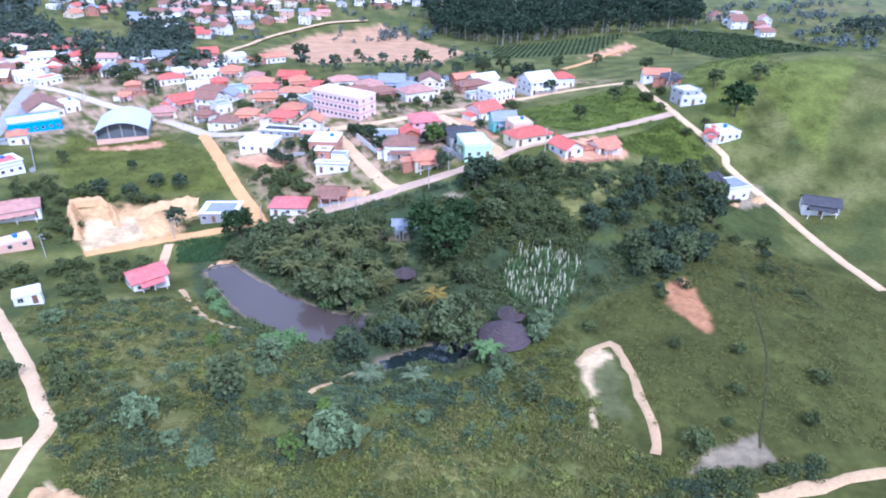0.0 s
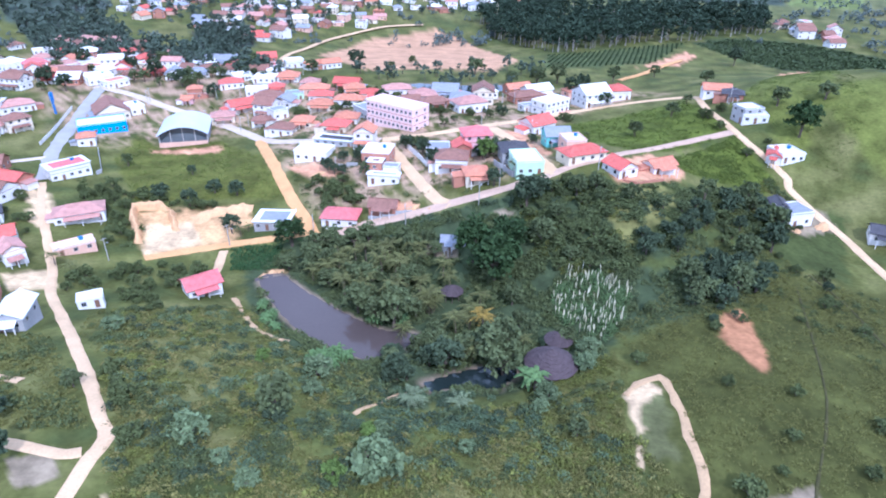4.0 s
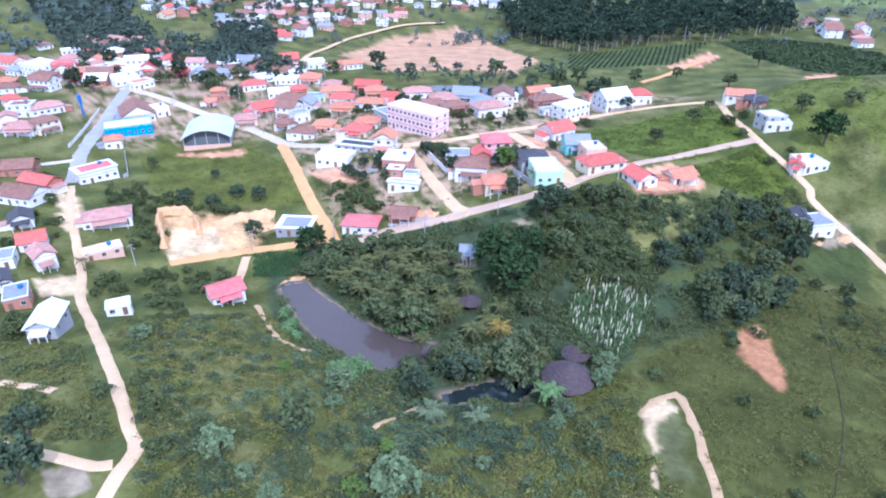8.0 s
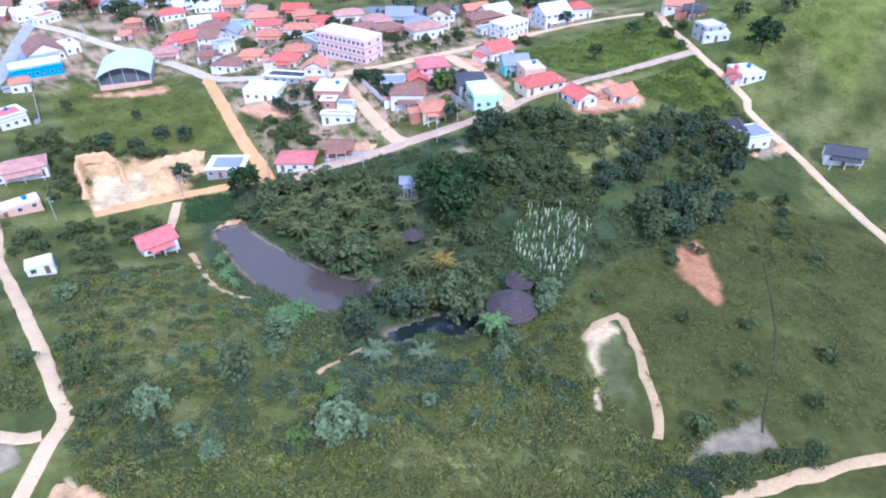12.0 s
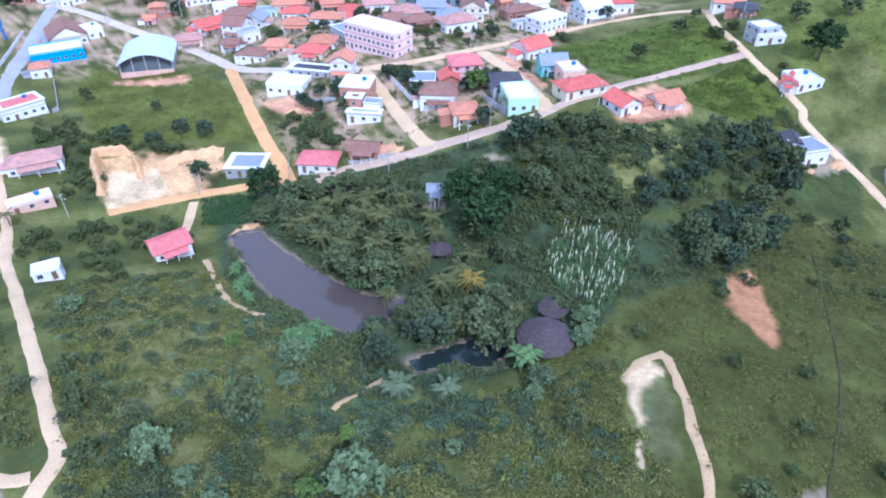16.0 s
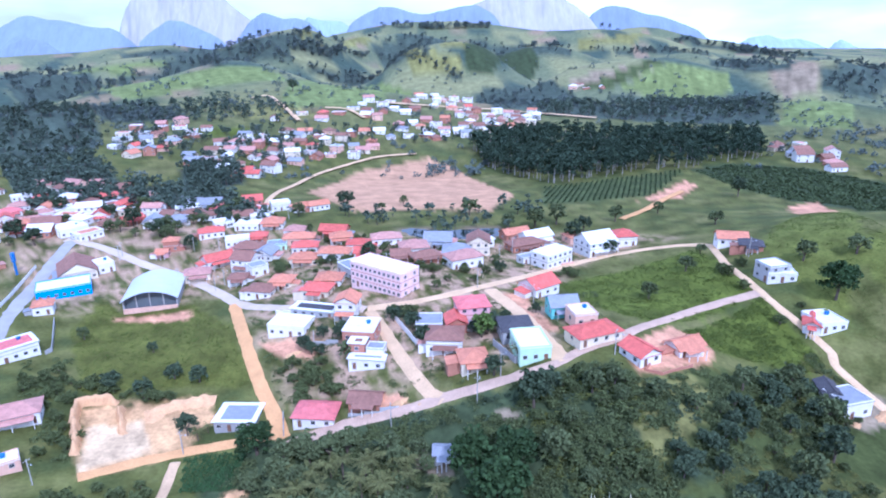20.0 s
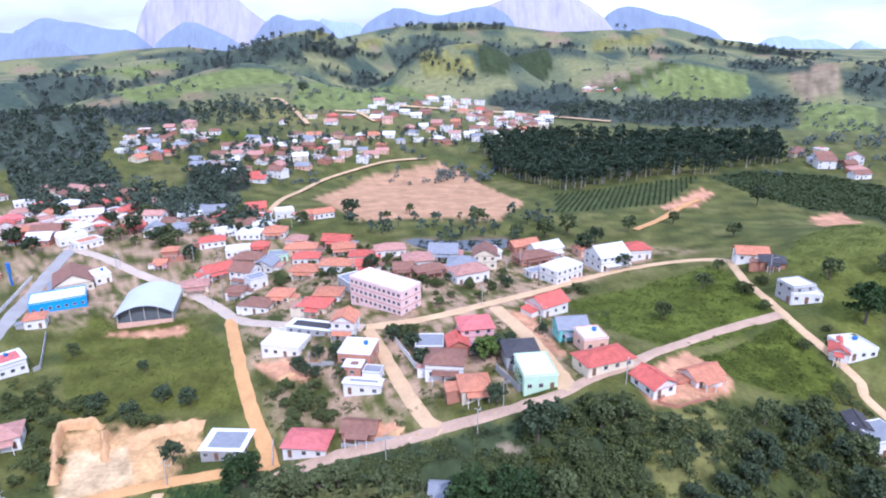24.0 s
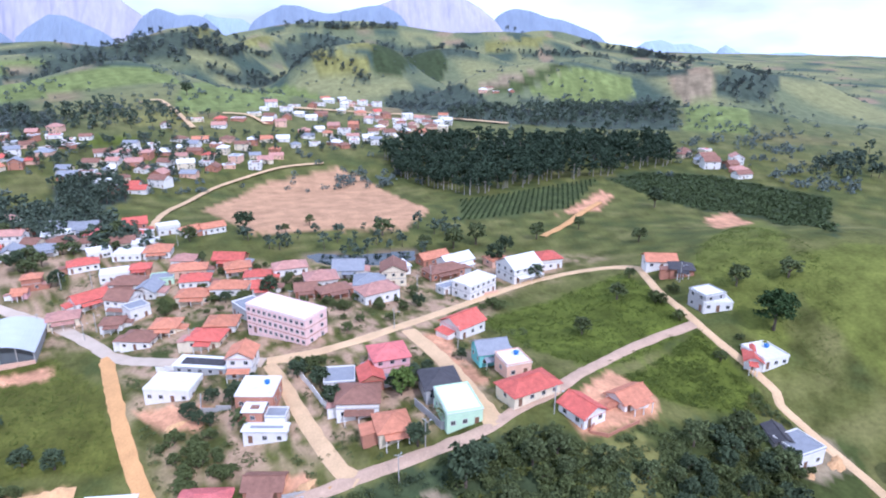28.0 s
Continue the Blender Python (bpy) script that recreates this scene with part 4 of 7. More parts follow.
def house(x, y, rot, w, d, h, roof, wall, cover, group="village houses", simple=False, base=None):
    """A village house: its front middle at x, y, w wide along rot, d deep behind, eaves at h."""
    house_count[0] += 1
    BUILT.append((x, y))
    rng = random.Random(house_count[0])
    ca, sa = math.cos(radians(rot)), math.sin(radians(rot))
    corner = lambda u, v: gz(x + ca * u - sa * v, y + sa * u + ca * v)
    z = gz(x, y) + 0.1 if base is None else base
    low = min(corner(-w / 2, 0), corner(w / 2, 0), corner(-w / 2, d), corner(w / 2, d)) - z - 0.5
    ob = new("house")
    ob.matrix_world = pose(x, y, z, 0, 0, rot)
    storeys = max(1, int(round(h / 3.0)))
    kind = "two-storey" if storeys == 2 else "three-storey" if storeys == 3 else "single-storey"
    tagged(ob, f"{kind} {'bare brick' if wall == 'brick' else 'pale pink' if wall == 'palepink' else wall} house with {WORDS[cover]} {roof if roof in ('hip', 'gable') else 'flat'} roof", "house", group)
    bm = bmesh.new()
    box(bm, -w / 2, 0, low, w / 2, d, h)
    part("wall", bm, wall_mat(wall), ob)
    bm = bmesh.new()
    e, t = 0.55, 0.16
    if roof in ("flat", "slab"):
        if cover == "whiteroof" or cover == "grey":
            box(bm, -w / 2 - 0.15, -0.15, h, w / 2 + 0.15, d + 0.15, h + 0.14)
            part("roof", bm, roof_mat(cover), ob)
            bm = bmesh.new()
            p = 0.5
            box(bm, -w / 2 - 0.02, -0.02, h + 0.14, w / 2 + 0.02, 0.16, h + p)
            box(bm, -w / 2 - 0.02, 0.16, h + 0.14, -w / 2 + 0.16, d, h + p)
            box(bm, w / 2 - 0.16, 0.16, h + 0.14, w / 2 + 0.02, d, h + p)
            box(bm, -w / 2 + 0.16, d - 0.16, h + 0.14, w / 2 - 0.16, d, h + p)
            part("parapet", bm, wall_mat("white" if wall in ("brick", "grey") and rng.random() < 0.5 else wall), ob)
        else:
            box(bm, -w / 2 - 0.4, -0.4, h, w / 2 + 0.4, d + 0.4, h + 0.2)
            part("roof", bm, roof_mat("whiteroof"), ob)
            bm = bmesh.new()
            box(bm, -w / 2 + 1.6, 1.0, h + 0.2, w / 2 - 1.0, d - 1.2, h + 0.26)
            part("deck", bm, roof_mat(cover), ob, "dark unfinished concrete deck")
    else:
        rise = (0.24 if roof == "hip" else 0.28) * min(w, d)
        along = w >= d
        x0, x1, y0, y1 = -w / 2 - e, w / 2 + e, -e, d + e
        inset = (min(w, d) / 2 + e) if roof == "hip" else 0.0
        if along:
            a, b = (x0 + inset, (y0 + y1) / 2), (x1 - inset, (y0 + y1) / 2)
        else:
            a, b = (0, y0 + inset), (0, y1 - inset)
        for lift in (0, t):
            base = [bm.verts.new((px, py, h - 0.1 + lift)) for px, py in ((x0, y0), (x1, y0), (x1, y1), (x0, y1))]
            top = [bm.verts.new((*a, h + rise + lift)), bm.verts.new((*b, h + rise + lift))]
            if along:
                fs = [(base[0], base[1], top[1], top[0]), (base[2], base[3], top[0], top[1]), (base[1], base[2], top[1]), (base[3], base[0], top[0])]
            else:
                fs = [(base[1], base[2], top[1], top[0]), (base[3], base[0], top[0], top[1]), (base[0], base[1], top[0]), (base[2], base[3], top[1])]
            for k, f in enumerate(fs):
                if roof == "hip" or k < 2:
                    bm.faces.new(f if lift else tuple(reversed(f)))
            if lift:
                for k in range(4):
                    bm.faces.new((low_ring[k], low_ring[(k + 1) % 4], base[(k + 1) % 4], base[k]))
            low_ring = base
        part("roof", bm, roof_mat(cover), ob)
        bm = bmesh.new()
        box(bm, min(a[0], b[0]) - 0.13, min(a[1], b[1]) - 0.13, h + rise + 0.06, max(a[0], b[0]) + 0.13, max(a[1], b[1]) + 0.13, h + rise + 0.26)
        part("ridge", bm, roof_mat(cover), ob)
        if roof == "gable":
            for s in (0, 1):
                if along:
                    gx = (-w / 2 + 0.02, w / 2 - 0.02)[s]
                    tri = [(gx, 0.02, h - 0.02), (gx, d - 0.02, h - 0.02), (gx, d / 2, h + rise * 0.93)]
                    off = (0.15 * (1 - 2 * s), 0, 0)
                else:
                    gy = (0.02, d - 0.02)[s]
                    tri = [(-w / 2 + 0.02, gy, h - 0.02), (w / 2 - 0.02, gy, h - 0.02), (0, gy, h + rise * 0.93)]
                    off = (0, 0.15 * (1 - 2 * s), 0)
                bm = bmesh.new()
                one = [bm.verts.new(p) for p in tri]
                two = [bm.verts.new(Vector(p) + Vector(off)) for p in tri]
                bm.faces.new(one)
                bm.faces.new(two[::-1])
                for k in range(3):
                    bm.faces.new((one[k], one[(k + 1) % 3], two[(k + 1) % 3], two[k]))
                bmesh.ops.recalc_face_normals(bm, faces=bm.faces)
                part("gable", bm, wall_mat(wall), ob)
    if not simple and roof in ("hip", "gable") and rng.random() < 0.55:
        pw, px = w * rng.uniform(0.45, 0.9), w * rng.uniform(-0.05, 0.05)
        bm = bmesh.new()
        vs = [bm.verts.new(q) for q in ((px - pw / 2, -2.2, 2.15), (px + pw / 2, -2.2, 2.15), (px + pw / 2, 0.0, 2.65), (px - pw / 2, 0.0, 2.65), (px - pw / 2, -2.2, 2.27), (px + pw / 2, -2.2, 2.27), (px + pw / 2, 0.0, 2.77), (px - pw / 2, 0.0, 2.77))]
        for f in ((3, 2, 1, 0), (4, 5, 6, 7), (0, 1, 5, 4), (1, 2, 6, 5), (2, 3, 7, 6), (3, 0, 4, 7)):
            bm.faces.new([vs[q] for q in f])
        part("porch_roof", bm, roof_mat(cover), ob)
        for q in (-1, 0, 1):
            bm = bmesh.new()
            qx = px + q * (pw / 2 - 0.2)
            box(bm, qx - 0.09, -2.1, -1.0, qx + 0.09, -1.92, 2.2)
            part("porch_post", bm, wall_mat("white"), ob)
    if not simple and roof in ("hip", "gable") and rng.random() < 0.6:
        # lean-to built on to one side
        s, aw, ah = rng.choice((-1, 1)), rng.uniform(2.2, 3.6), min(h - 0.5, rng.uniform(2.2, 2.6))
        y0 = d * rng.uniform(0.0, 0.35)
        y1, xi, xo = y0 + d * rng.uniform(0.45, 0.65), s * (w / 2 + 0.01), s * (w / 2 + aw)
        bm = bmesh.new()
        box(bm, min(xi, xo), y0, low, max(xi, xo), y1, ah - 0.35)
        annex = part("annex", bm, wall_mat(rng.choice((wall, "brick", "white", "grey"))), ob, "lean-to on the side wall")
        bm = bmesh.new()
        xe = s * (w / 2 + aw + 0.35)
        vs = [bm.verts.new(q) for q in ((xi, y0 - 0.3, ah), (xe, y0 - 0.3, ah - 0.45), (xe, y1 + 0.3, ah - 0.45), (xi, y1 + 0.3, ah), (xi, y0 - 0.3, ah + 0.12), (xe, y0 - 0.3, ah - 0.33), (xe, y1 + 0.3, ah - 0.33), (xi, y1 + 0.3, ah + 0.12))]
        for f in ((3, 2, 1, 0), (4, 5, 6, 7), (0, 1, 5, 4), (1, 2, 6, 5), (2, 3, 7, 6), (3, 0, 4, 7)):
            bm.faces.new([vs[q] for q in f])
        bmesh.ops.recalc_face_normals(bm, faces=bm.faces)
        part("roof", bm, roof_mat(rng.choice((cover, "brown", "grey", "pink"))), annex)
    if roof == "flat" and not simple and rng.random() < 0.22:
        tank(x + ca * w * 0.2 - sa * d * 0.65, y + sa * w * 0.2 + ca * d * 0.65, z + h + 0.14)
    if storeys >= 2 and not simple:
        for s in range(1, storeys):
            bm = bmesh.new()
            box(bm, -w / 2 - 0.05, -0.05, s * 3.0 - 0.12, w / 2 + 0.05, d + 0.05, s * 3.0 + 0.10)
            part("floor_band", bm, wall_mat("brick" if wall in ("pink", "palepink") else "grey"), ob)
    # openings
    for s in range(storeys):
        zz = s * 3.0 + 1.6
        if zz + 0.7 > h:
            continue
        n = max(1, int(w / (2.1 if w > 20 else 2.8)))
        door_at = rng.randrange(n) if s == 0 else -1
        for k in range(n):
            ux = -w / 2 + (k + 0.5) * w / n
            if k == door_at:
                opening(ob, ux, -0.06, 1.05, 0, "door")
            elif not simple or k % 2 == 0:
                opening(ob, ux, -0.06, zz, 0)
        if not simple:
            for side, turn in ((-1, 270), (1, 90)):
                for k in range(max(1, int(d / 4))):
                    opening(ob, side * (w / 2 + 0.06), (k + 0.5) * d / max(1, int(d / 4)), zz, turn)
    return ob


house(-57.9, 135.1, -4, 11.3, 9, 3.0, 'slab', 'concrete', 'slabgrey')
house(-35.7, 131.4, -7, 11.1, 8, 3.0, 'hip', 'white', 'rose')
house(-22.1, 133.0, -9, 8.5, 6, 2.6, 'gable', 'brick', 'brown')
house(-22.6, 149.0, -10, 10.6, 3.2, 3.4, 'flat', 'white', 'slabgrey')
house(-20.2, 152.4, -10, 5.2, 4.2, 3.6, 'flat', 'white', 'grey')
house(-25.6, 153.1, -10, 4.8, 4.0, 6.2, 'flat', 'brick', 'brown')
house(-25.6, 157.9, -10, 9.6, 9.5, 6.6, 'flat', 'brick', 'whiteroof')
house(-31.3, 176.3, -8, 7.2, 7.4, 6.0, 'gable', 'white', 'orange')
house(-50.7, 173.5, -14, 12.8, 9, 3.6, 'flat', 'white', 'whiteroof')
house(-4.1, 160.4, -2, 8.1, 8, 3.2, 'flat', 'white', 'grey')
house(-0.0, 148.6, -7, 10.4, 9, 4.6, 'hip', 'white', 'brown')
house(8.2, 137.0, 6, 7.6, 8, 3.0, 'hip', 'cream', 'orange')
house(24.0, 134.6, 6, 8.6, 11.5, 4.2, 'flat', 'mint', 'whiteroof')
house(21.3, 147.0, 4, 9.0, 9.5, 3.4, 'hip', 'grey', 'dark')
house(10.1, 163.3, 8, 9.7, 9, 5.5, 'hip', 'pink', 'rose')
house(4.4, 157.8, 5, 5.9, 7, 3.6, 'gable', 'brick', 'red')
house(37.6, 160.6, 4, 8.4, 8, 3.6, 'gable', 'turquoise', 'grey')
house(41.6, 151.0, 10, 7.0, 7.6, 3.6, 'flat', 'peach', 'whiteroof')
house(42.3, 138.0, 20, 13.6, 7.6, 2.8, 'hip', 'cream', 'red')
house(52.2, 127.3, 24, 6.9, 8, 2.8, 'gable', 'white', 'red')
house(65.7, 133.7, 22, 8.5, 6, 2.6, 'gable', 'white', 'orange')
house(37.2, 185.9, 33, 10.9, 9, 3.6, 'gable', 'white', 'red')
house(12.1, 218.5, 24, 13.7, 9, 4.0, 'hip', 'white', 'pink')
house(49.3, 222.5, 37, 14.6, 9, 5.5, 'flat', 'white', 'whiteroof')
house(70.0, 234.2, 21, 13.3, 12, 5.5, 'gable', 'white', 'whiteroof')
house(82.5, 243.3, 6, 10.0, 9, 4.5, 'hip', 'white', 'red')
house(113.5, 212.4, -13, 10.9, 7, 3.0, 'gable', 'white', 'orange')
house(114.4, 200.2, -22, 7.8, 7, 2.8, 'hip', 'brick', 'dark')
house(107.2, 178.8, -77, 7.2, 8, 5.5, 'flat', 'grey', 'whiteroof')
house(112.0, 174.5, -12, 8.8, 6, 3.0, 'flat', 'white', 'whiteroof')
house(114.9, 149.8, 7, 8.4, 9, 3.0, 'flat', 'white', 'whiteroof')
house(108.5, 150.4, -30, 4.4, 8, 2.8, 'gable', 'white', 'red')
house(104.8, 120.9, 13, 8.2, 8, 4.2, 'flat', 'white', 'grey')
house(100.7, 125.5, -12, 4.3, 7, 2.6, 'gable', 'grey', 'dark')
house(124.5, 109.0, -25, 9.8, 6, 3.0, 'gable', 'white', 'dark')
house(-153.0, 230.5, 27, 20.0, 12, 4.2, 'flat', 'blue', 'whiteroof')
house(-153.0, 214.5, 22, 6.9, 7, 3.8, 'hip', 'white', 'orange')
house(-154.7, 246.2, 30, 14.6, 18, 3.8, 'gable', 'cream', 'brown')
house(-146.9, 255.3, 42, 6.8, 9, 4.0, 'flat', 'white', 'whiteroof')
house(-187.8, 302.8, 31, 10.0, 9, 4.4, 'flat', 'white', 'whiteroof')
house(-173.0, 296.8, 53, 12.1, 8, 3.6, 'flat', 'white', 'orange')
house(-126.4, 277.4, 13, 7.0, 6, 5.2, 'hip', 'brick', 'orange')
house(-128.3, 270.2, 5, 5.3, 4, 2.8, 'gable', 'pink', 'orange')
house(-103.4, 243.8, 13, 10.8, 8, 3.4, 'hip', 'cream', 'pink')
house(-96.6, 257.8, 39, 12.8, 8, 3.4, 'gable', 'white', 'red')
house(-70.2, 214.2, -13, 10.4, 8, 3.2, 'hip', 'white', 'brown')
house(-62.4, 219.9, -6, 8.6, 8, 3.0, 'hip', 'cream', 'orange')
house(-45.3, 198.2, -13, 10.2, 8, 3.2, 'hip', 'cream', 'red')
house(-41.4, 206.7, -5, 9.6, 8, 3.2, 'hip', 'white', 'orange')
house(-75.5, 242.2, 38, 7.5, 7, 4.2, 'flat', 'white', 'grey')
house(-57.3, 244.8, -4, 12.6, 8, 3.2, 'hip', 'cream', 'orange')
house(-60.0, 261.8, 2, 11.5, 8, 3.2, 'hip', 'white', 'red')
house(-44.8, 246.5, -6, 13.7, 8, 3.2, 'hip', 'white', 'orange')
house(-65.1, 275.3, 3, 14.6, 8, 3.2, 'hip', 'peach', 'orange')
house(-43.8, 269.8, 10, 10.2, 8, 3.2, 'hip', 'white', 'orange')
house(-34.8, 256.3, -1, 10.3, 7, 3.0, 'hip', 'white', 'red')
house(-30.7, 239.7, -2, 8.3, 7, 3.0, 'gable', 'white', 'red')
house(-21.9, 261.0, 9, 13.4, 8, 3.2, 'hip', 'white', 'pink')
house(-74.3, 269.8, 7, 9.1, 7, 3.0, 'flat', 'mint', 'grey')
house(-86.4, 283.5, 5, 7.9, 7, 3.0, 'hip', 'brick', 'red')
house(-95.2, 279.5, 15, 11.3, 8, 3.4, 'flat', 'white', 'whiteroof')
house(-111.8, 293.4, 20, 12.1, 8, 3.2, 'hip', 'white', 'red')
house(-109.8, 309.2, 26, 10.1, 8, 3.2, 'flat', 'white', 'whiteroof')
house(-14.6, 228.8, 5, 7.7, 7, 2.8, 'gable', 'brick', 'brown')
house(-3.6, 225.3, 21, 11.6, 7, 2.8, 'hip', 'brick', 'brown')
house(40.6, 245.2, 23, 15.5, 8, 3.2, 'hip', 'brick', 'brown')
house(47.4, 254.5, 26, 13.4, 8, 4.0, 'gable', 'white', 'whiteroof')
house(38.7, 263.6, 22, 12.6, 7, 3.0, 'gable', 'brick', 'orange')
house(38.9, 227.2, 26, 8.7, 5, 2.6, 'flat', 'white', 'grey')
house(64.5, 255.6, 22, 7.8, 7, 3.0, 'hip', 'peach', 'orange')
house(-36.2, 217.8, -56, 12.3, 8, 4.0, 'flat', 'grey', 'grey')
house(-83.9, 234.6, 1, 7.4, 7, 3.0, 'hip', 'white', 'brown')
house(-43.3, 182.1, -16, 15.6, 6, 2.8, 'flat', 'grey', 'dark')
house(-64.3, 338.5, 26, 11.7, 7, 3.2, 'gable', 'white', 'orange')
house(-73.0, 336.7, 30, 12.4, 7, 3.2, 'hip', 'white', 'orange')
house(-87.2, 343.3, 23, 10.7, 7, 4.6, 'flat', 'white', 'whiteroof')
house(-91.9, 315.3, 10, 12.1, 9, 3.4, 'flat', 'white', 'whiteroof')
house(-22.6, 194.1, -39, 23.8, 10, 9.0, 'flat', 'palepink', 'whiteroof')
house(-1.7, 111.1, -5, 4.1, 4, 2.6, 'gable', 'white', 'grey')
house(-66.9, 96.3, 35, 8.8, 7, 3.0, 'gable', 'white', 'rose')
house(-88.4, 80.6, 25, 5.6, 4, 2.4, 'flat', 'white', 'whiteroof')
house(-96.1, 63.4, 11, 5.7, 9, 3.2, 'gable', 'grey', 'whiteroof')
house(-143.7, 132.4, 31, 6.5, 7, 3.0, 'gable', 'white', 'dark')
house(-131.9, 118.0, 28, 7.2, 7, 3.0, 'gable', 'white', 'red')
house(-121.6, 107.3, 45, 5.4, 7, 4.6, 'gable', 'white', 'pink')
house(-132.3, 106.0, 24, 3.8, 7, 3.0, 'flat', 'white', 'grey')
house(-114.1, 82.1, 30, 5.6, 8, 3.0, 'flat', 'brick', 'grey')
house(-123.8, 92.3, 39, 3.5, 7, 3.0, 'gable', 'white', 'dark')
house(-118.9, 137.1, 24, 14.5, 8, 3.4, 'hip', 'white', 'pink')
house(-110.8, 117.4, 35, 10.9, 5, 2.6, 'flat', 'peach', 'whiteroof')
house(-141.0, 177.3, 45, 14.1, 9, 4.6, 'flat', 'white', 'rose')
house(-186.3, 226.5, 51, 10.1, 8, 5.5, 'hip', 'cream', 'brown')
house(-200.1, 250.6, 43, 14.3, 9, 3.4, 'hip', 'white', 'pink')
house(-207.4, 230.8, 32, 7.5, 8, 4.0, 'gable', 'white', 'pink')
house(-247.3, 317.0, -26, 13.9, 9, 7.0, 'flat', 'white', 'whiteroof')
house(-223.9, 262.1, 44, 7.4, 8, 3.4, 'hip', 'white', 'red')
house(-217.1, 319.2, 30, 17.5, 8, 3.2, 'hip', 'white', 'pink')
house(-238.6, 338.2, 40, 12.3, 8, 3.2, 'hip', 'white', 'rose')
house(-212.6, 339.3, 62, 17.5, 8, 3.4, 'flat', 'white', 'whiteroof')
house(-184.5, 302.6, 41, 13.5, 9, 4.0, 'flat', 'white', 'whiteroof')
house(-241.8, 352.1, 23, 11.7, 8, 3.2, 'hip', 'white', 'pink')
house(-217.8, 334.8, 33, 11.5, 8, 3.2, 'hip', 'white', 'pink')
house(-233.2, 325.6, 31, 7.7, 8, 3.2, 'gable', 'white', 'red')
house(-217.5, 315.9, 18, 8.8, 7, 3.2, 'hip', 'cream', 'orange')
house(-236.5, 370.6, 41, 12.0, 8, 3.2, 'hip', 'white', 'red')
house(-206.2, 345.9, 37, 11.4, 8, 3.2, 'flat', 'white', 'whiteroof')
house(-202.8, 361.2, 44, 9.3, 8, 3.2, 'hip', 'cream', 'brown')
house(-202.7, 378.0, 29, 12.5, 8, 3.2, 'hip', 'white', 'red')
house(-182.0, 360.9, 74, 13.8, 7, 3.2, 'hip', 'white', 'red')
house(-178.4, 376.2, 49, 15.8, 8, 3.2, 'hip', 'white', 'pink')
house(-161.0, 348.0, 55, 15.1, 8, 3.2, 'hip', 'cream', 'orange')
house(-162.1, 321.9, 46, 10.9, 6, 3.0, 'gable', 'brick', 'red')
house(-140.2, 340.9, 19, 13.1, 9, 3.6, 'flat', 'grey', 'whiteroof')
house(-132.7, 329.8, 29, 12.3, 8, 3.0, 'hip', 'brick', 'brown')
house(-121.1, 325.4, 19, 10.4, 7, 3.0, 'hip', 'white', 'brown')
house(-224.1, 381.5, 39, 13.5, 8, 3.2, 'hip', 'white', 'brown')
house(-254.9, 377.8, 36, 11.3, 7, 3.0, 'flat', 'white', 'whiteroof')
house(-278.6, 393.5, 57, 6.6, 7, 3.0, 'hip', 'white', 'brown')
house(-121.6, 342.1, 20, 12.1, 7, 3.0, 'hip', 'white', 'rose')

# scattered houses of the far quarter
def far_quarter(poly, count, seed, gap=15, simple=True):
    rng = random.Random(seed)
    p = np.array(poly)
    done = []
    for _ in range(count * 60):
        if len(done) >= count:
            break
        x, y = rng.uniform(p[:, 0].min(), p[:, 0].max()), rng.uniform(p[:, 1].min(), p[:, 1].max())
        if inside(poly, np.array([x]), np.array([y]))[0] < 2 or any(math.hypot(x - a, y - b) < gap for a, b in BUILT):
            continue
        done.append((x, y))
        house(x, y, rng.choice((-20, -8, 5, 15)) + rng.uniform(-6, 6), rng.uniform(8, 14), rng.uniform(7, 11), rng.choice((3.1, 3.2, 3.3, 5.8)), rng.choice(("hip", "gable", "flat", "gable")),
              rng.choice(("white", "white", "white", "white", "white", "cream", "cream", "peach", "brick", "brick")), rng.choice(("red", "orange", "pink", "pink", "brown", "brown", "brown", "whiteroof", "grey", "whiteroof", "slabgrey")), "houses of the far quarter", simple)


far_quarter([(-247.7, 340.8), (-239.2, 358.0), (-196.1, 364.5), (-138.1, 326.8), (-129.8, 305.0), (-169.7, 310.5), (-226.2, 308.1)], 22, 11, 12, False)
far_quarter([(-150.0, 358.2), (-97.6, 347.7), (-79.4, 298.6), (-113.3, 298.6)], 12, 12, 12, False)
far_quarter([(-22.0, 246.4), (44.8, 267.6), (66.3, 261.7), (63.5, 249.7), (19.3, 233.4), (-17.4, 214.7)], 14, 13, 12, False)
far_quarter([(-105.7, 275.5), (-77.9, 291.9), (-38.2, 283.5), (-32.3, 233.9), (-70.2, 239.0), (-93.7, 246.2)], 16, 14, 12, False)
far_quarter([(-182.9, 183.3), (-164.9, 190.3), (-147.7, 158.9), (-157.2, 142.2)], 6, 15, 12, False)
far_quarter([(-287.9, 354.2), (-258.9, 340.7), (-219.3, 358.9), (-188.2, 371.0), (-162.8, 305.3), (-212.3, 291.2), (-241.2, 278.8)], 22, 16, 12, False)
far_quarter([(-235.0, 268.8), (-224.0, 279.7), (-184.8, 209.8), (-193.8, 201.1)], 5, 17, 12, False)
far_quarter([(-295.0, 571.3), (-260.7, 655.3), (-207.3, 613.9), (-235.5, 491.0), (-280.4, 539.6)], 20, 1)
far_quarter([(-202.3, 496.4), (-194.0, 570.2), (-122.8, 627.0), (-77.8, 620.6), (-43.1, 594.5), (-69.0, 539.7), (-105.6, 528.2), (-134.5, 458.7), (-149.5, 453.7)], 60, 2)
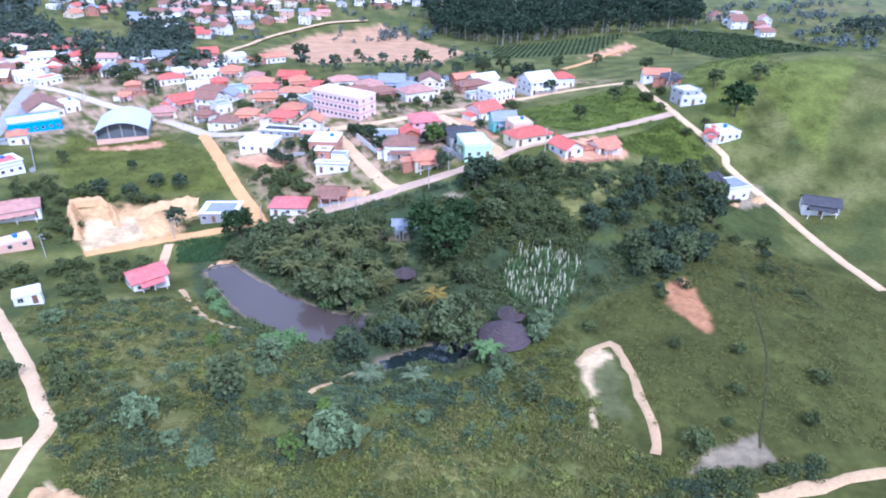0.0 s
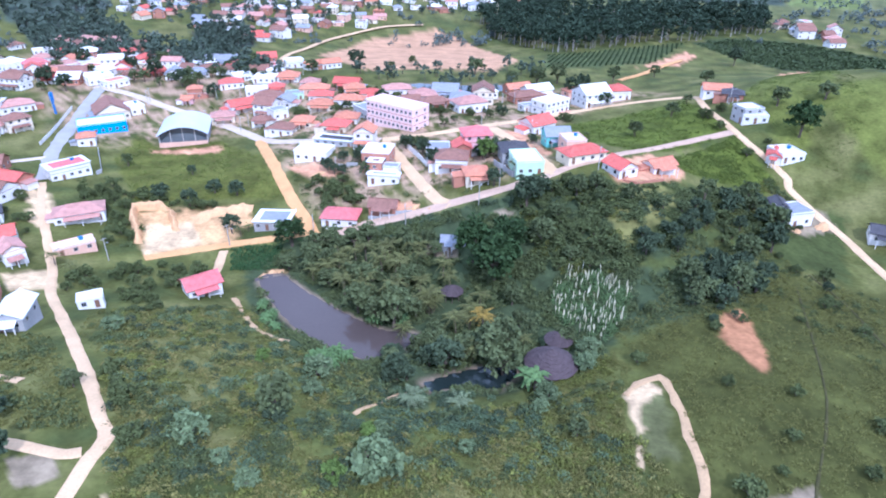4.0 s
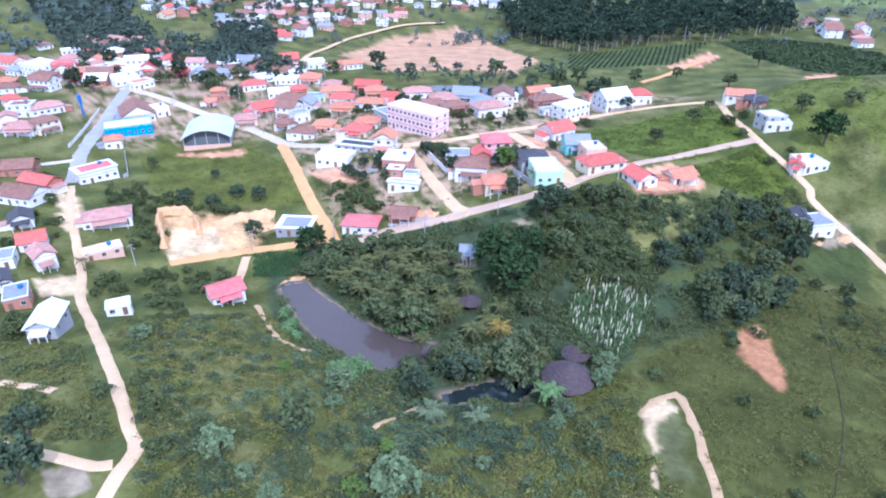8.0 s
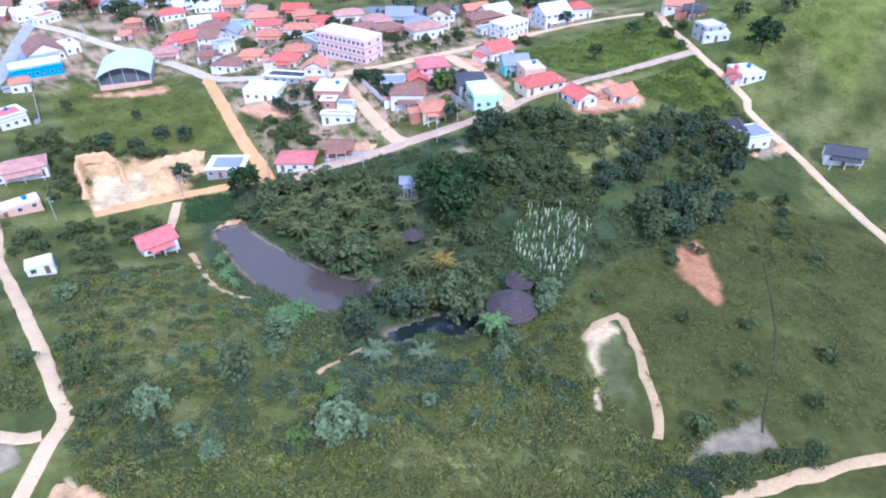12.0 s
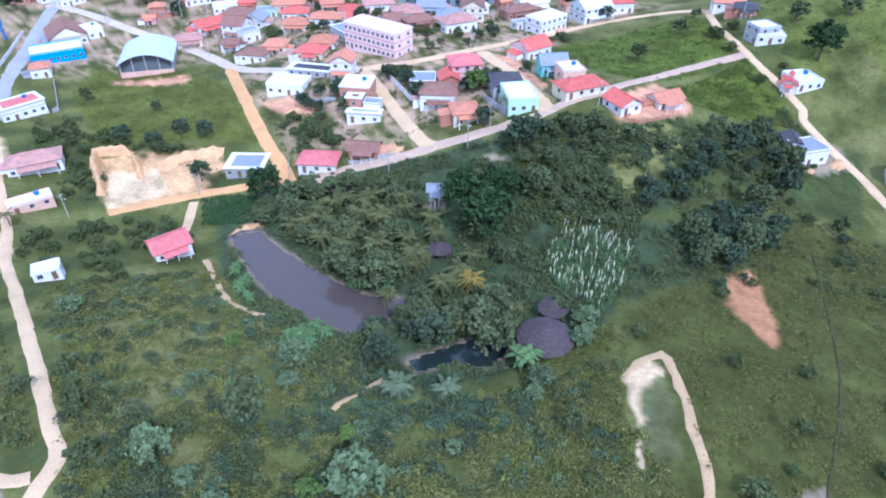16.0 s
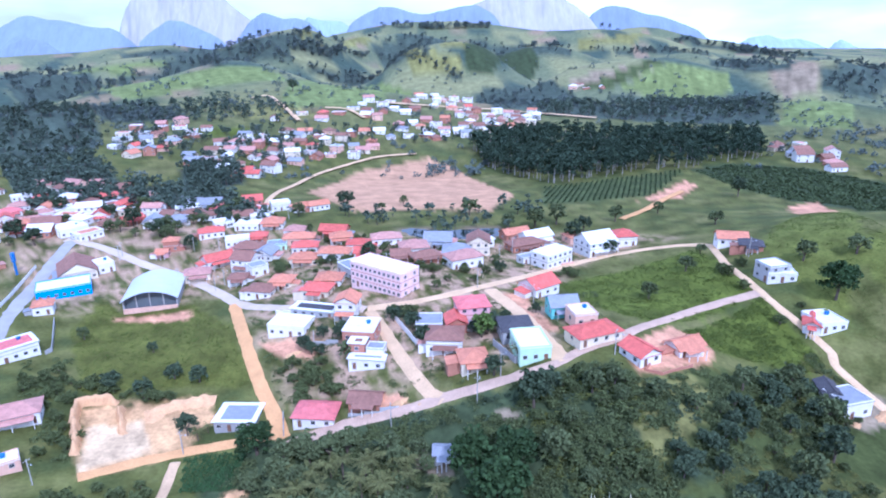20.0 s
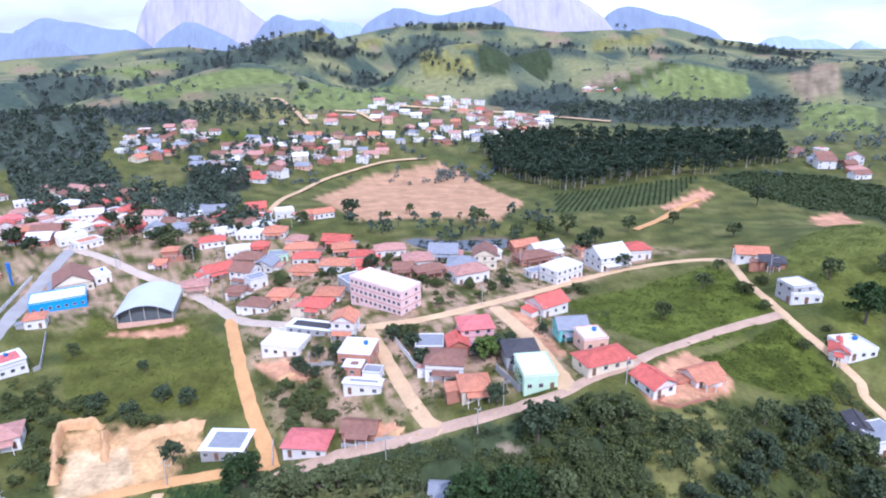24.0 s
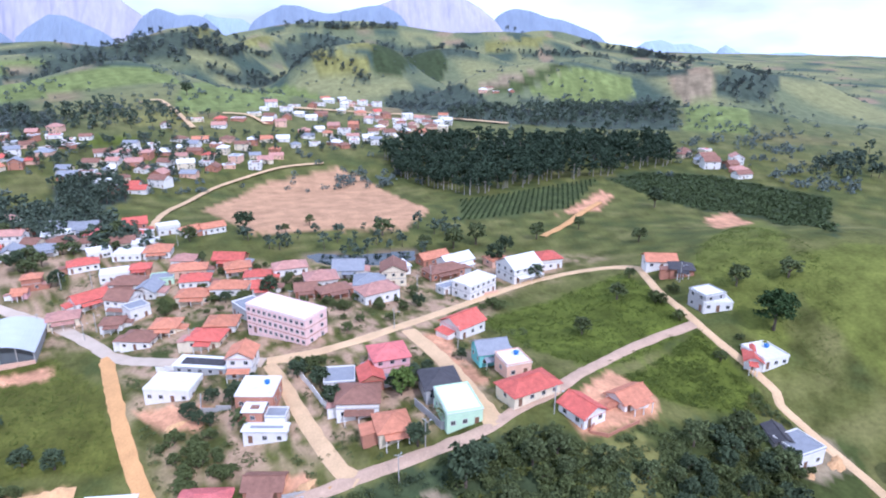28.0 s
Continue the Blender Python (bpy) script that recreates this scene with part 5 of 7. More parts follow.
far_quarter([(-172.4, 649.4), (-112.7, 711.6), (-29.0, 827.6), (81.5, 1162.4), (54.1, 768.6), (-48.1, 675.9), (-125.4, 641.9)], 44, 3)
far_quarter([(-77.8, 620.6), (-0.2, 686.5), (84.2, 679.7), (101.8, 637.0), (10.5, 611.7), (-43.9, 607.6)], 26, 4)
far_quarter([(33.5, 762.5), (144.9, 746.8), (123.2, 661.7), (36.1, 683.8)], 20, 5)
far_quarter([(288.6, 517.7), (277.8, 423.5), (287.2, 398.2), (314.8, 439.5), (317.3, 503.1)], 12, 6)
far_quarter([(-280.4, 390.7), (-261.4, 420.1), (-220.4, 414.2), (-150.0, 358.2), (-191.2, 375.5), (-249.2, 374.5)], 24, 7)
far_quarter([(239.8, 1055.6), (295.6, 1025.1), (288.1, 997.0), (233.8, 1027.0)], 4, 8)

# ---------------------------------------------------------------- trees
def quads_mesh(name, centers, sizes, rng, mat, up=0.3, aspect=1.0):
    n = len(centers)
    nrm = rng.normal(size=(n, 3))
    nrm[:, 2] = np.abs(nrm[:, 2]) + up
    nrm /= np.linalg.norm(nrm, axis=1)[:, None]
    t = np.cross(nrm, rng.normal(size=(n, 3)))
    t /= np.linalg.norm(t, axis=1)[:, None]
    b = np.cross(nrm, t)
    s = np.asarray(sizes)[:, None]
    v = np.stack([centers - t * s, centers - b * s * 0.45 * aspect + t * s * 0.1, centers + t * s + nrm * s * -0.25, centers + b * s * 0.45 * aspect + t * s * 0.1], 1).reshape(-1, 3)
    mesh = bpy.data.meshes.new(name)
    mesh.from_pydata(v.tolist(), [], np.arange(4 * n).reshape(-1, 4).tolist())
    if mat:
        mesh.materials.append(mat)
    return mesh


def crown_points(rng, clumps, leaves, flat=0.8):
    """Unit crown: clumps through a lumpy round crown, leaves over each clump."""
    d = rng.normal(size=(clumps, 3))
    d /= np.linalg.norm(d, axis=1)[:, None]
    d[:, 2] = np.where(d[:, 2] < -0.55, -d[:, 2], d[:, 2])
    lump = 1 + 0.18 * np.sin(3 * d[:, :1] + 5 * d[:, 1:2] + rng.uniform(0, 6)) + 0.12 * np.sin(7 * d[:, 2:] + rng.uniform(0, 6))
    c = d * rng.uniform(0.30, 0.86, (clumps, 1)) ** 0.6 * lump * (1, 1, flat)
    out = []
    for k in range(clumps):
        e = rng.normal(size=(leaves, 3))
        e /= np.linalg.norm(e, axis=1)[:, None]
        e[:, 2] = np.abs(e[:, 2]) * 0.9 - 0.2
        out.append(c[k] + e * rng.uniform(0.14, 0.30) * rng.uniform(0.6, 1.0, (leaves, 1)))
    return np.concatenate(out)


VARIANTS = {}


def tree_parts(kind):
    """Trunk and crown meshes of a few variants, for a tree of crown radius 1."""
    if kind in VARIANTS:
        return VARIANTS[kind]
    made = []
    for k in range(4):
        rng = np.random.RandomState(100 + k + 7 * len(VARIANTS))
        bm = bmesh.new()
        if kind in ("palm", "yellow", "date"):
            h = 3.6 if kind != "date" else 1.3
            lean = rng.uniform(-0.4, 0.4, 2)
            last = (0, 0, -0.6)
            for s in range(1, 6):
                now = (lean[0] * (s / 5) ** 2, lean[1] * (s / 5) ** 2, h * s / 5)
                tube(bm, last, now, 0.17 - 0.012 * s, 0.165 - 0.012 * s)
                last = now
            v, f = [], []
            for q in range(17 if kind != "date" else 22):
                a, rise = q * 2.4 + rng.uniform(-0.2, 0.2), rng.uniform(-0.1, 1.7)
                ln = rng.uniform(2.1, 2.9)
                for sgn in (-1, 1):
                    for s in range(9):
                        u = (s + 0.5) / 9
                        rr = ln * u
                        zc = h + rise * u * 1.7 - 2.3 * u * u
                        cx, cy = last[0] + rr * math.cos(a), last[1] + rr * math.sin(a)
                        wl_ = 0.40 * math.sin(3.14 * min(1, u * 0.9 + 0.12))
                        sx, sy = -math.sin(a) * sgn, math.cos(a) * sgn
                        dx, dy = math.cos(a) * 0.11, math.sin(a) * 0.11
                        o = len(v)
                        v += [(cx - dx, cy - dy, zc), (cx + dx, cy + dy, zc - 0.02), (cx + sx * wl_ + 2.5 * dx, cy + sy * wl_ + 2.5 * dy, zc - 0.28 * wl_ / 0.6), (cx + sx * wl_ * 0.9 + dx, cy + sy * wl_ * 0.9 + dy, zc - 0.3 * wl_ / 0.6)]
                        f.append((o, o + 1, o + 2, o + 3))
            crown = bpy.data.meshes.new("crown")
            crown.from_pydata(v, [], f)
        elif kind == "banana":
            v, f = [], []
            for st in range(4):
                bx, by = rng.uniform(-0.7, 0.7, 2)
                h = rng.uniform(1.2, 2.0)
                tube(bm, (bx, by, -0.5), (bx, by, h), 0.13, 0.09)
                for q in range(8):
                    a, ln, lift = q * 2.4 + rng.uniform(0, 1), rng.uniform(1.1, 1.7), rng.uniform(0.5, 1.3)
                    o = len(v)
                    for s in range(5):
                        u = s / 4
                        w = 0.30 * math.sin(3.14 * (0.12 + 0.8 * u))
                        cx, cy, cz = bx + ln * u * math.cos(a), by + ln * u * math.sin(a), h + lift * u * 1.7 - 1.7 * u * u
                        v += [(cx - w * math.sin(a), cy + w * math.cos(a), cz - 0.06), (cx, cy, cz), (cx + w * math.sin(a), cy - w * math.cos(a), cz - 0.06)]
                    for s in range(4):
                        p = o + 3 * s
                        f += [(p, p + 1, p + 4, p + 3), (p + 1, p + 2, p + 5, p + 4)]
            crown = bpy.data.meshes.new("crown")
            crown.from_pydata(v, [], f)
        else:
            stem = {"shrubby": 0.25, "sage": 0.3}.get(kind, 0.75)
            tube(bm, (0, 0, -0.4), (0.03, 0.02, stem), 0.10, 0.075)
            for q in range(6):
                a = q * 1.05 + rng.uniform(0, 0.6)
                tube(bm, (0.02, 0.02, stem * rng.uniform(0.6, 1.0)), (0.5 * math.cos(a), 0.5 * math.sin(a), stem + rng.uniform(0.25, 0.7)), 0.05, 0.02, 5)
            pts = crown_points(rng, {"big": 120, "shrubby": 46, "sage": 60}.get(kind, 64), {"big": 20}.get(kind, 16), 0.9 if stem > 0.5 else 0.75)
            pts[:, 2] += stem + 0.45
            crown = quads_mesh("crown", pts, rng.uniform(0.08, 0.15, len(pts)) * (0.75 if kind == "big" else 1.0), rng, None, aspect=1.7)
        crown.materials.append(LEAVES[kind])
        trunk = bpy.data.meshes.new("trunk")
        bm.to_mesh(trunk)
        bm.free()
        trunk.materials.append(BARK)
        made.append((trunk, crown))
    VARIANTS[kind] = made
    return made


TREE_WORDS = {
    "broad": ("broadleaf tree with a loose green crown", "tree"), "dark": ("dense dark green tree", "tree"), "big": ("large spreading dark mango tree", "tree"),
    "lime": ("bright lime-green leafy tree", "tree"), "sage": ("pale grey-green leafy bush", "bush"), "shrubby": ("tangled green bush on rough ground", "bush"),
    "palm": ("coconut palm with drooping fronds", "palm"), "yellow": ("palm with yellowed dying fronds", "palm"), "date": ("short palm with feathery arching fronds", "palm"), "banana": ("clump of banana plants with broad leaves", "banana plant"),
}
tree_rng = random.Random(5)


def tree(kind, x, y, r):
    trunk, crown = tree_rng.choice(tree_parts(kind))
    words, cat = TREE_WORDS[kind]
    ob = new("palm" if cat == "palm" else "bush" if cat == "bush" else "banana_plant" if kind == "banana" else "tree")
    tagged(ob, words, cat, "palms" if cat == "palm" else "bushes" if cat == "bush" else "bananas" if kind == "banana" else "trees")
    r *= 1.2
    tall = tree_rng.uniform(0.85, 1.15)
    ob.matrix_world = pose(x, y, gz(x, y), 0, 0, tree_rng.uniform(0, 360)) @ Matrix.Diagonal((r, r, r * tall, 1))
    a, b = new("trunk", trunk), new("crown", crown)
    a.parent = b.parent = ob


def points_in(poly, count, rng, gap=0.0):
    p, out = np.array(poly), []
    if not gap:
        g = np.random.RandomState(rng.randrange(10 ** 6))
        x, y = g.uniform(p[:, 0].min(), p[:, 0].max(), count * 40), g.uniform(p[:, 1].min(), p[:, 1].max(), count * 40)
        ok = inside(poly, x, y) > 0
        return list(zip(x[ok][:count].tolist(), y[ok][:count].tolist()))
    for _ in range(count * 40):
        if len(out) >= count:
            break
        x, y = rng.uniform(p[:, 0].min(), p[:, 0].max()), rng.uniform(p[:, 1].min(), p[:, 1].max())
        if inside(poly, np.array([x]), np.array([y]))[0] > 0 and all((x - a) ** 2 + (y - b) ** 2 > gap * gap for a, b in out):
            out.append((x, y))
    return out


SIZE = {"broad": (1.6, 3.0), "dark": (1.3, 2.4), "shrubby": (1.0, 2.0), "palm": (0.95, 1.3), "banana": (0.65, 0.95), "lime": (1.5, 2.5), "sage": (1.2, 2)}


def scatter(kind, count, poly):
    lo, hi = SIZE[kind]
    for x, y in points_in(poly, count, tree_rng, lo * 0.8):
        clear = all(np.hypot(line[:, 0] - x, line[:, 1] - y).min() > wide / 2 + 1.6 for line, wide in LINES)
        clear = clear and all(math.hypot(x - a, y - 4 - b) > 5.5 for a, b in BUILT)
        if clear and all(inside(p, np.array([x]), np.array([y]))[0] < -0.5 for p, _ in WATER):
            tree(kind, x, y, tree_rng.uniform(lo, hi) * (1.2 if y > 300 else 1))


scatter('broad', 26, [(-49.4, 110.2), (-43.0, 123.7), (-20.0, 123.3), (3.6, 111.6), (13.3, 94.6), (21.2, 77.9), (14.8, 70.5), (7.9, 81.5), (-11.9, 74.6), (-22.2, 83.5), (-36.4, 91.0), (-44.8, 103.6)])
scatter('palm', 40, [(-45.8, 118.7), (-23.2, 119.2), (-7.8, 110.6), (6.5, 81.8), (1.9, 75.5), (-10.7, 84.0), (-30.8, 94.4), (-42.0, 106.5)])
scatter('broad', 16, [(-46.2, 121.6), (-13.0, 121.2), (-6.2, 103.8), (-7.8, 83.8), (-30.8, 94.4)])
scatter('banana', 6, [(-22.7, 80.6), (-14.1, 78.1), (-11.4, 82.7), (-15.2, 87.8), (-22.6, 87.7)])
scatter('dark', 7, [(-20.4, 62.5), (-9.1, 70.5), (-0.8, 62.4), (-6.6, 55.1), (-15.9, 50.7)])
scatter('shrubby', 16, [(-67.7, 44.7), (-65.4, 44.7), (-57.7, 32.9), (-52.7, 23.8), (-51.8, 18.9), (-55.6, 25.8), (-60.9, 34.1)])
scatter('sage', 4, [(24.2, 65.5), (30.5, 66.0), (29.0, 55.0), (24.1, 53.9)])
scatter('banana', 20, [(-36.4, 91.0), (-20.6, 80.8), (-11.8, 73.2), (-17.0, 68.0), (-28.5, 76.3)])
scatter('banana', 10, [(-55.2, 100.2), (-50.1, 93.1), (-41.0, 68.4), (-44.2, 70.9)])
scatter('banana', 10, [(-34.3, 57.5), (-25.6, 64.0), (-21.4, 60.6), (-30.0, 53.1)])
scatter('broad', 12, [(-20.1, 59.5), (-6.4, 73.4), (10.7, 69.0), (9.5, 58.9), (0.8, 56.9), (-15.9, 52.0)])
scatter('dark', 17, [(63.8, 112.9), (80.8, 129.2), (96.8, 132.9), (104.9, 126.6), (93.9, 110.1), (77.2, 106.8), (60.9, 100.8)])
scatter('broad', 8, [(63.8, 112.9), (80.8, 129.2), (96.8, 132.9), (104.9, 126.6), (93.9, 110.1), (77.2, 106.8), (60.9, 100.8)])
scatter('dark', 24, [(51.6, 79.8), (58.5, 88.9), (73.6, 94.5), (78.5, 88.7), (70.0, 76.5), (57.4, 71.0), (50.4, 72.2)])
scatter('broad', 9, [(51.6, 79.8), (58.5, 88.9), (73.6, 94.5), (78.5, 88.7), (70.0, 76.5), (57.4, 71.0), (50.4, 72.2)])
scatter('dark', 9, [(47.1, 101.0), (54.5, 104.4), (60.9, 100.8), (57.0, 92.8), (47.7, 94.5)])
scatter('shrubby', 60, [(17.6, 123.4), (46.4, 128.1), (44.8, 106.9), (41.1, 89.5), (25.2, 90.9), (18.8, 107.1)])
scatter('broad', 4, [(17.6, 123.4), (46.4, 128.1), (44.8, 106.9), (41.1, 89.5), (25.2, 90.9), (18.8, 107.1)])
scatter('shrubby', 14, [(57.5, 99.6), (85.9, 107.6), (93.1, 95.9), (104.6, 81.0), (81.4, 47.4), (75.4, 69.2), (68.8, 71.2), (49.9, 67.4), (35.8, 59.4), (33.5, 68.1), (48.9, 79.4)])
scatter('shrubby', 12, [(-17.7, 178.7), (-6.1, 176.8), (-8.3, 163.2), (-13.5, 168.6)])
scatter('shrubby', 46, [(-107.4, 102.1), (-90.9, 114.8), (-70.4, 119.4), (-64.5, 99.5), (-77.6, 97.3), (-71.7, 79.3), (-95.9, 83.5)])
scatter('shrubby', 14, [(-113.7, 74.7), (-104.0, 78.4), (-97.5, 79.0), (-96.6, 73.0), (-101.7, 61.3)])
scatter('broad', 5, [(39.8, 121.3), (55.0, 117.7), (72.7, 109.4), (52.5, 104.0), (37.1, 110.4)])
scatter('dark', 30, [(-49.9, 159.1), (-32.3, 174.5), (-11.2, 172.7), (-4.0, 147.1), (15.9, 135.7), (32.7, 136.7), (29.7, 171.0), (5.5, 160.1)])
scatter('shrubby', 22, [(-96.2, 79.2), (-84.0, 64.2), (-67.1, 40.5), (-59.6, 29.0), (-60.1, 32.1), (-67.1, 42.7), (-81.9, 64.3)])
scatter('shrubby', 26, [(-51.7, 159.6), (-36.1, 155.6), (-29.2, 142.0), (-42.4, 139.6)])
scatter('shrubby', 16, [(-125.3, 168.5), (-109.0, 154.9), (-87.9, 150.9), (-71.5, 149.5), (-94.5, 154.8), (-122.9, 170.3)])
scatter('shrubby', 30, [(-168.4, 161.6), (-159.0, 181.5), (-118.7, 107.2), (-122.7, 97.0), (-143.0, 122.2)])
scatter('shrubby', 120, [(-77.9, 218.1), (-40.9, 230.7), (-4.5, 186.0), (55.8, 208.2), (26.3, 235.5), (-21.4, 271.7), (-60.6, 288.4)])
scatter('broad', 40, [(-210.6, 284.2), (-192.2, 309.2), (-124.3, 290.4), (-121.5, 306.0), (-79.8, 300.4), (-37.3, 275.1), (-53.7, 314.6), (-135.9, 365.2), (-189.9, 351.8), (-228.1, 329.6)])
scatter('shrubby', 26, [(-138.8, 173.4), (-121.5, 173.9), (-97.4, 132.6), (-100.0, 126.3), (-107.4, 125.3)])
scatter('shrubby', 30, [(81.7, 126.5), (105.4, 128.8), (110.1, 123.3), (95.1, 111.0), (70.3, 104.7)])
scatter('shrubby', 22, [(104.7, 202.7), (116.8, 170.8), (113.4, 142.4), (103.2, 145.0), (98.5, 160.0), (97.8, 195.5)])
tree('big', 9.8, 96.6, 5.6)
tree('big', 4.9, 105.0, 4.5)
tree('big', 14.1, 104.1, 4.5)
tree('big', -49.6, 125.6, 4.2)
tree('dark', 21.1, 119.4, 3.6)
tree('dark', 24.6, 121.7, 3)
tree('broad', 7.2, 60.5, 4)
tree('broad', -16.3, 81.2, 4)
tree('big', 121.9, 161.6, 4.5)
tree('broad', 123.9, 184.0, 3)
tree('broad', 89.8, 197.6, 2.6)
tree('broad', 69.2, 177.2, 2.4)
tree('broad', 101.6, 213.0, 1.8)
tree('broad', 129.3, 261.0, 3)
tree('dark', 183.4, 348.6, 4)
tree('broad', 119.3, 305.7, 2.5)
tree('broad', 92.3, 291.5, 3)
tree('dark', -83.1, 160.8, 2.4)
tree('dark', -74.4, 157.6, 2.4)
tree('dark', -97.1, 179.7, 1.5)
tree('broad', -127.5, 194.0, 1.8)
tree('dark', -100.4, 157.0, 2.6)
tree('dark', -89.2, 152.2, 2.4)
tree('dark', -70.8, 135.4, 2.6)
tree('lime', 11.5, 153.8, 3)
tree('dark', 12.9, 133.7, 2.4)
tree('dark', -9.2, 164.8, 2.6)
tree('dark', -15.4, 171.0, 2.4)
tree('broad', -28.0, 155.7, 2.5)
tree('dark', -28.5, 240.3, 3)
tree('dark', -44.7, 239.9, 2)
tree('dark', -214.3, 346.0, 4)
tree('dark', -196.8, 288.0, 4)
tree('dark', -212.9, 300.6, 4)
tree('dark', -161.4, 317.8, 4)
tree('dark', -140.2, 299.0, 4)
tree('dark', -181.3, 334.1, 3.5)
tree('dark', -117.7, 279.8, 3)
tree('broad', 19.5, 310.6, 4)
tree('dark', -49.6, 339.2, 4.5)
tree('dark', 62.9, 258.0, 3.5)
tree('dark', 72.5, 235.5, 3)
tree('dark', 71.7, 274.2, 3)
tree('broad', 50.2, 284.9, 4)
tree('broad', 61.8, 289.2, 4)
tree('broad', 36.8, 285.2, 3)
tree('dark', -165.9, 807.8, 5)
tree('broad', -28.2, 327.9, 2)
tree('broad', -16.6, 340.8, 2.2)
tree('dark', 24.0, 213.9, 2)
tree('broad', 138.9, 179.8, 3)
tree('dark', 87.1, 103.2, 3)
tree('sage', -15.9, 21.5, 3.6)
tree('sage', -45.2, 25.6, 2.5)
tree('sage', -75.5, 65.1, 2)
tree('sage', -29.5, 50.5, 2.5)
tree('dark', 92.6, 84.4, 1.2)
tree('dark', -69.5, 15.9, 3)
tree('dark', -75.2, 26.6, 2.5)
tree('broad', -33.5, 33.4, 3)
tree('sage', -34.2, 17.0, 1.6)
tree('sage', -39.2, 21.2, 1.4)
tree('sage', -29.3, 43.4, 1.6)
tree('sage', -30.1, 54.6, 1.4)
tree('sage', -15.8, 31.7, 1.5)
tree('sage', -1.6, 28.9, 1.3)
tree('dark', -33.4, 32.2, 1.8)
tree('lime', -17.7, 30.5, 1.2)
tree('lime', -22.2, 19.0, 1.6)
tree('broad', -68.5, 37.3, 1.6)
tree('lime', -41.1, 53.9, 1.3)
tree('shrubby', 75.5, 67.1, 0.8)
tree('shrubby', 35.7, 55.5, 1.5)
tree('shrubby', 49.3, 44.5, 1.2)
tree('shrubby', 60.1, 40.3, 1.2)
tree('shrubby', 53.8, 29.4, 1.2)
tree('shrubby', 48.4, 21.8, 0.9)
tree('shrubby', 61.9, 20.6, 1.3)
tree('shrubby', 41.2, 18.1, 2.0)
tree('shrubby', 70.4, 30.6, 1.6)
tree('shrubby', 55.3, 64.3, 1.3)
tree('shrubby', 62.2, 66.4, 1.0)
tree('shrubby', 44.1, 73.7, 1.6)
tree('sage', 24.9, 55.6, 2.0)
tree('broad', 23.0, 66.9, 1.8)
tree('broad', 11.2, 60.6, 2.4)
tree('sage', 13.1, 41.4, 1.4)
tree('broad', 18.0, 32.7, 1.6)
tree('dark', 55.6, 66.6, 1.0)
tree('dark', 61.3, 68.4, 0.9)
tree('dark', 59.0, 71.1, 0.8)
tree('dark', -4.0, 60.1, 3.2)
tree('dark', -14.3, 53.8, 2.4)
tree('broad', 8.1, 57.8, 3.6)
tree('date', -10.5, 43.1, 1.2)
tree('date', -1.7, 43.5, 1.0)
tree('banana', 13.3, 50.7, 1.5)
tree('sage', 14.8, 44.5, 2)
tree('yellow', 5.5, 77.4, 1.2)
tree('palm', 1.9, 62.8, 1.15)
tree('palm', -1.0, 77.8, 1.2)
tree('palm', 2.4, 78.9, 1.1)
tree('palm', 5.4, 86.5, 1.1)
tree('palm', -14.0, 75.8, 1.0)
tree('palm', -7.8, 90.9, 1.1)
tree('palm', 13.9, 68.3, 0.8)
tree('palm', -104.5, 102.9, 0.9)
tree('palm', -112.4, 108.7, 0.9)
tree('palm', -67.4, 133.3, 0.8)
tree('palm', 19.6, 137.6, 0.8)
tree('palm', -65.4, 135.9, 0.6)


BARE = ("pale", "redrock", "ochre", "clay", "bare")


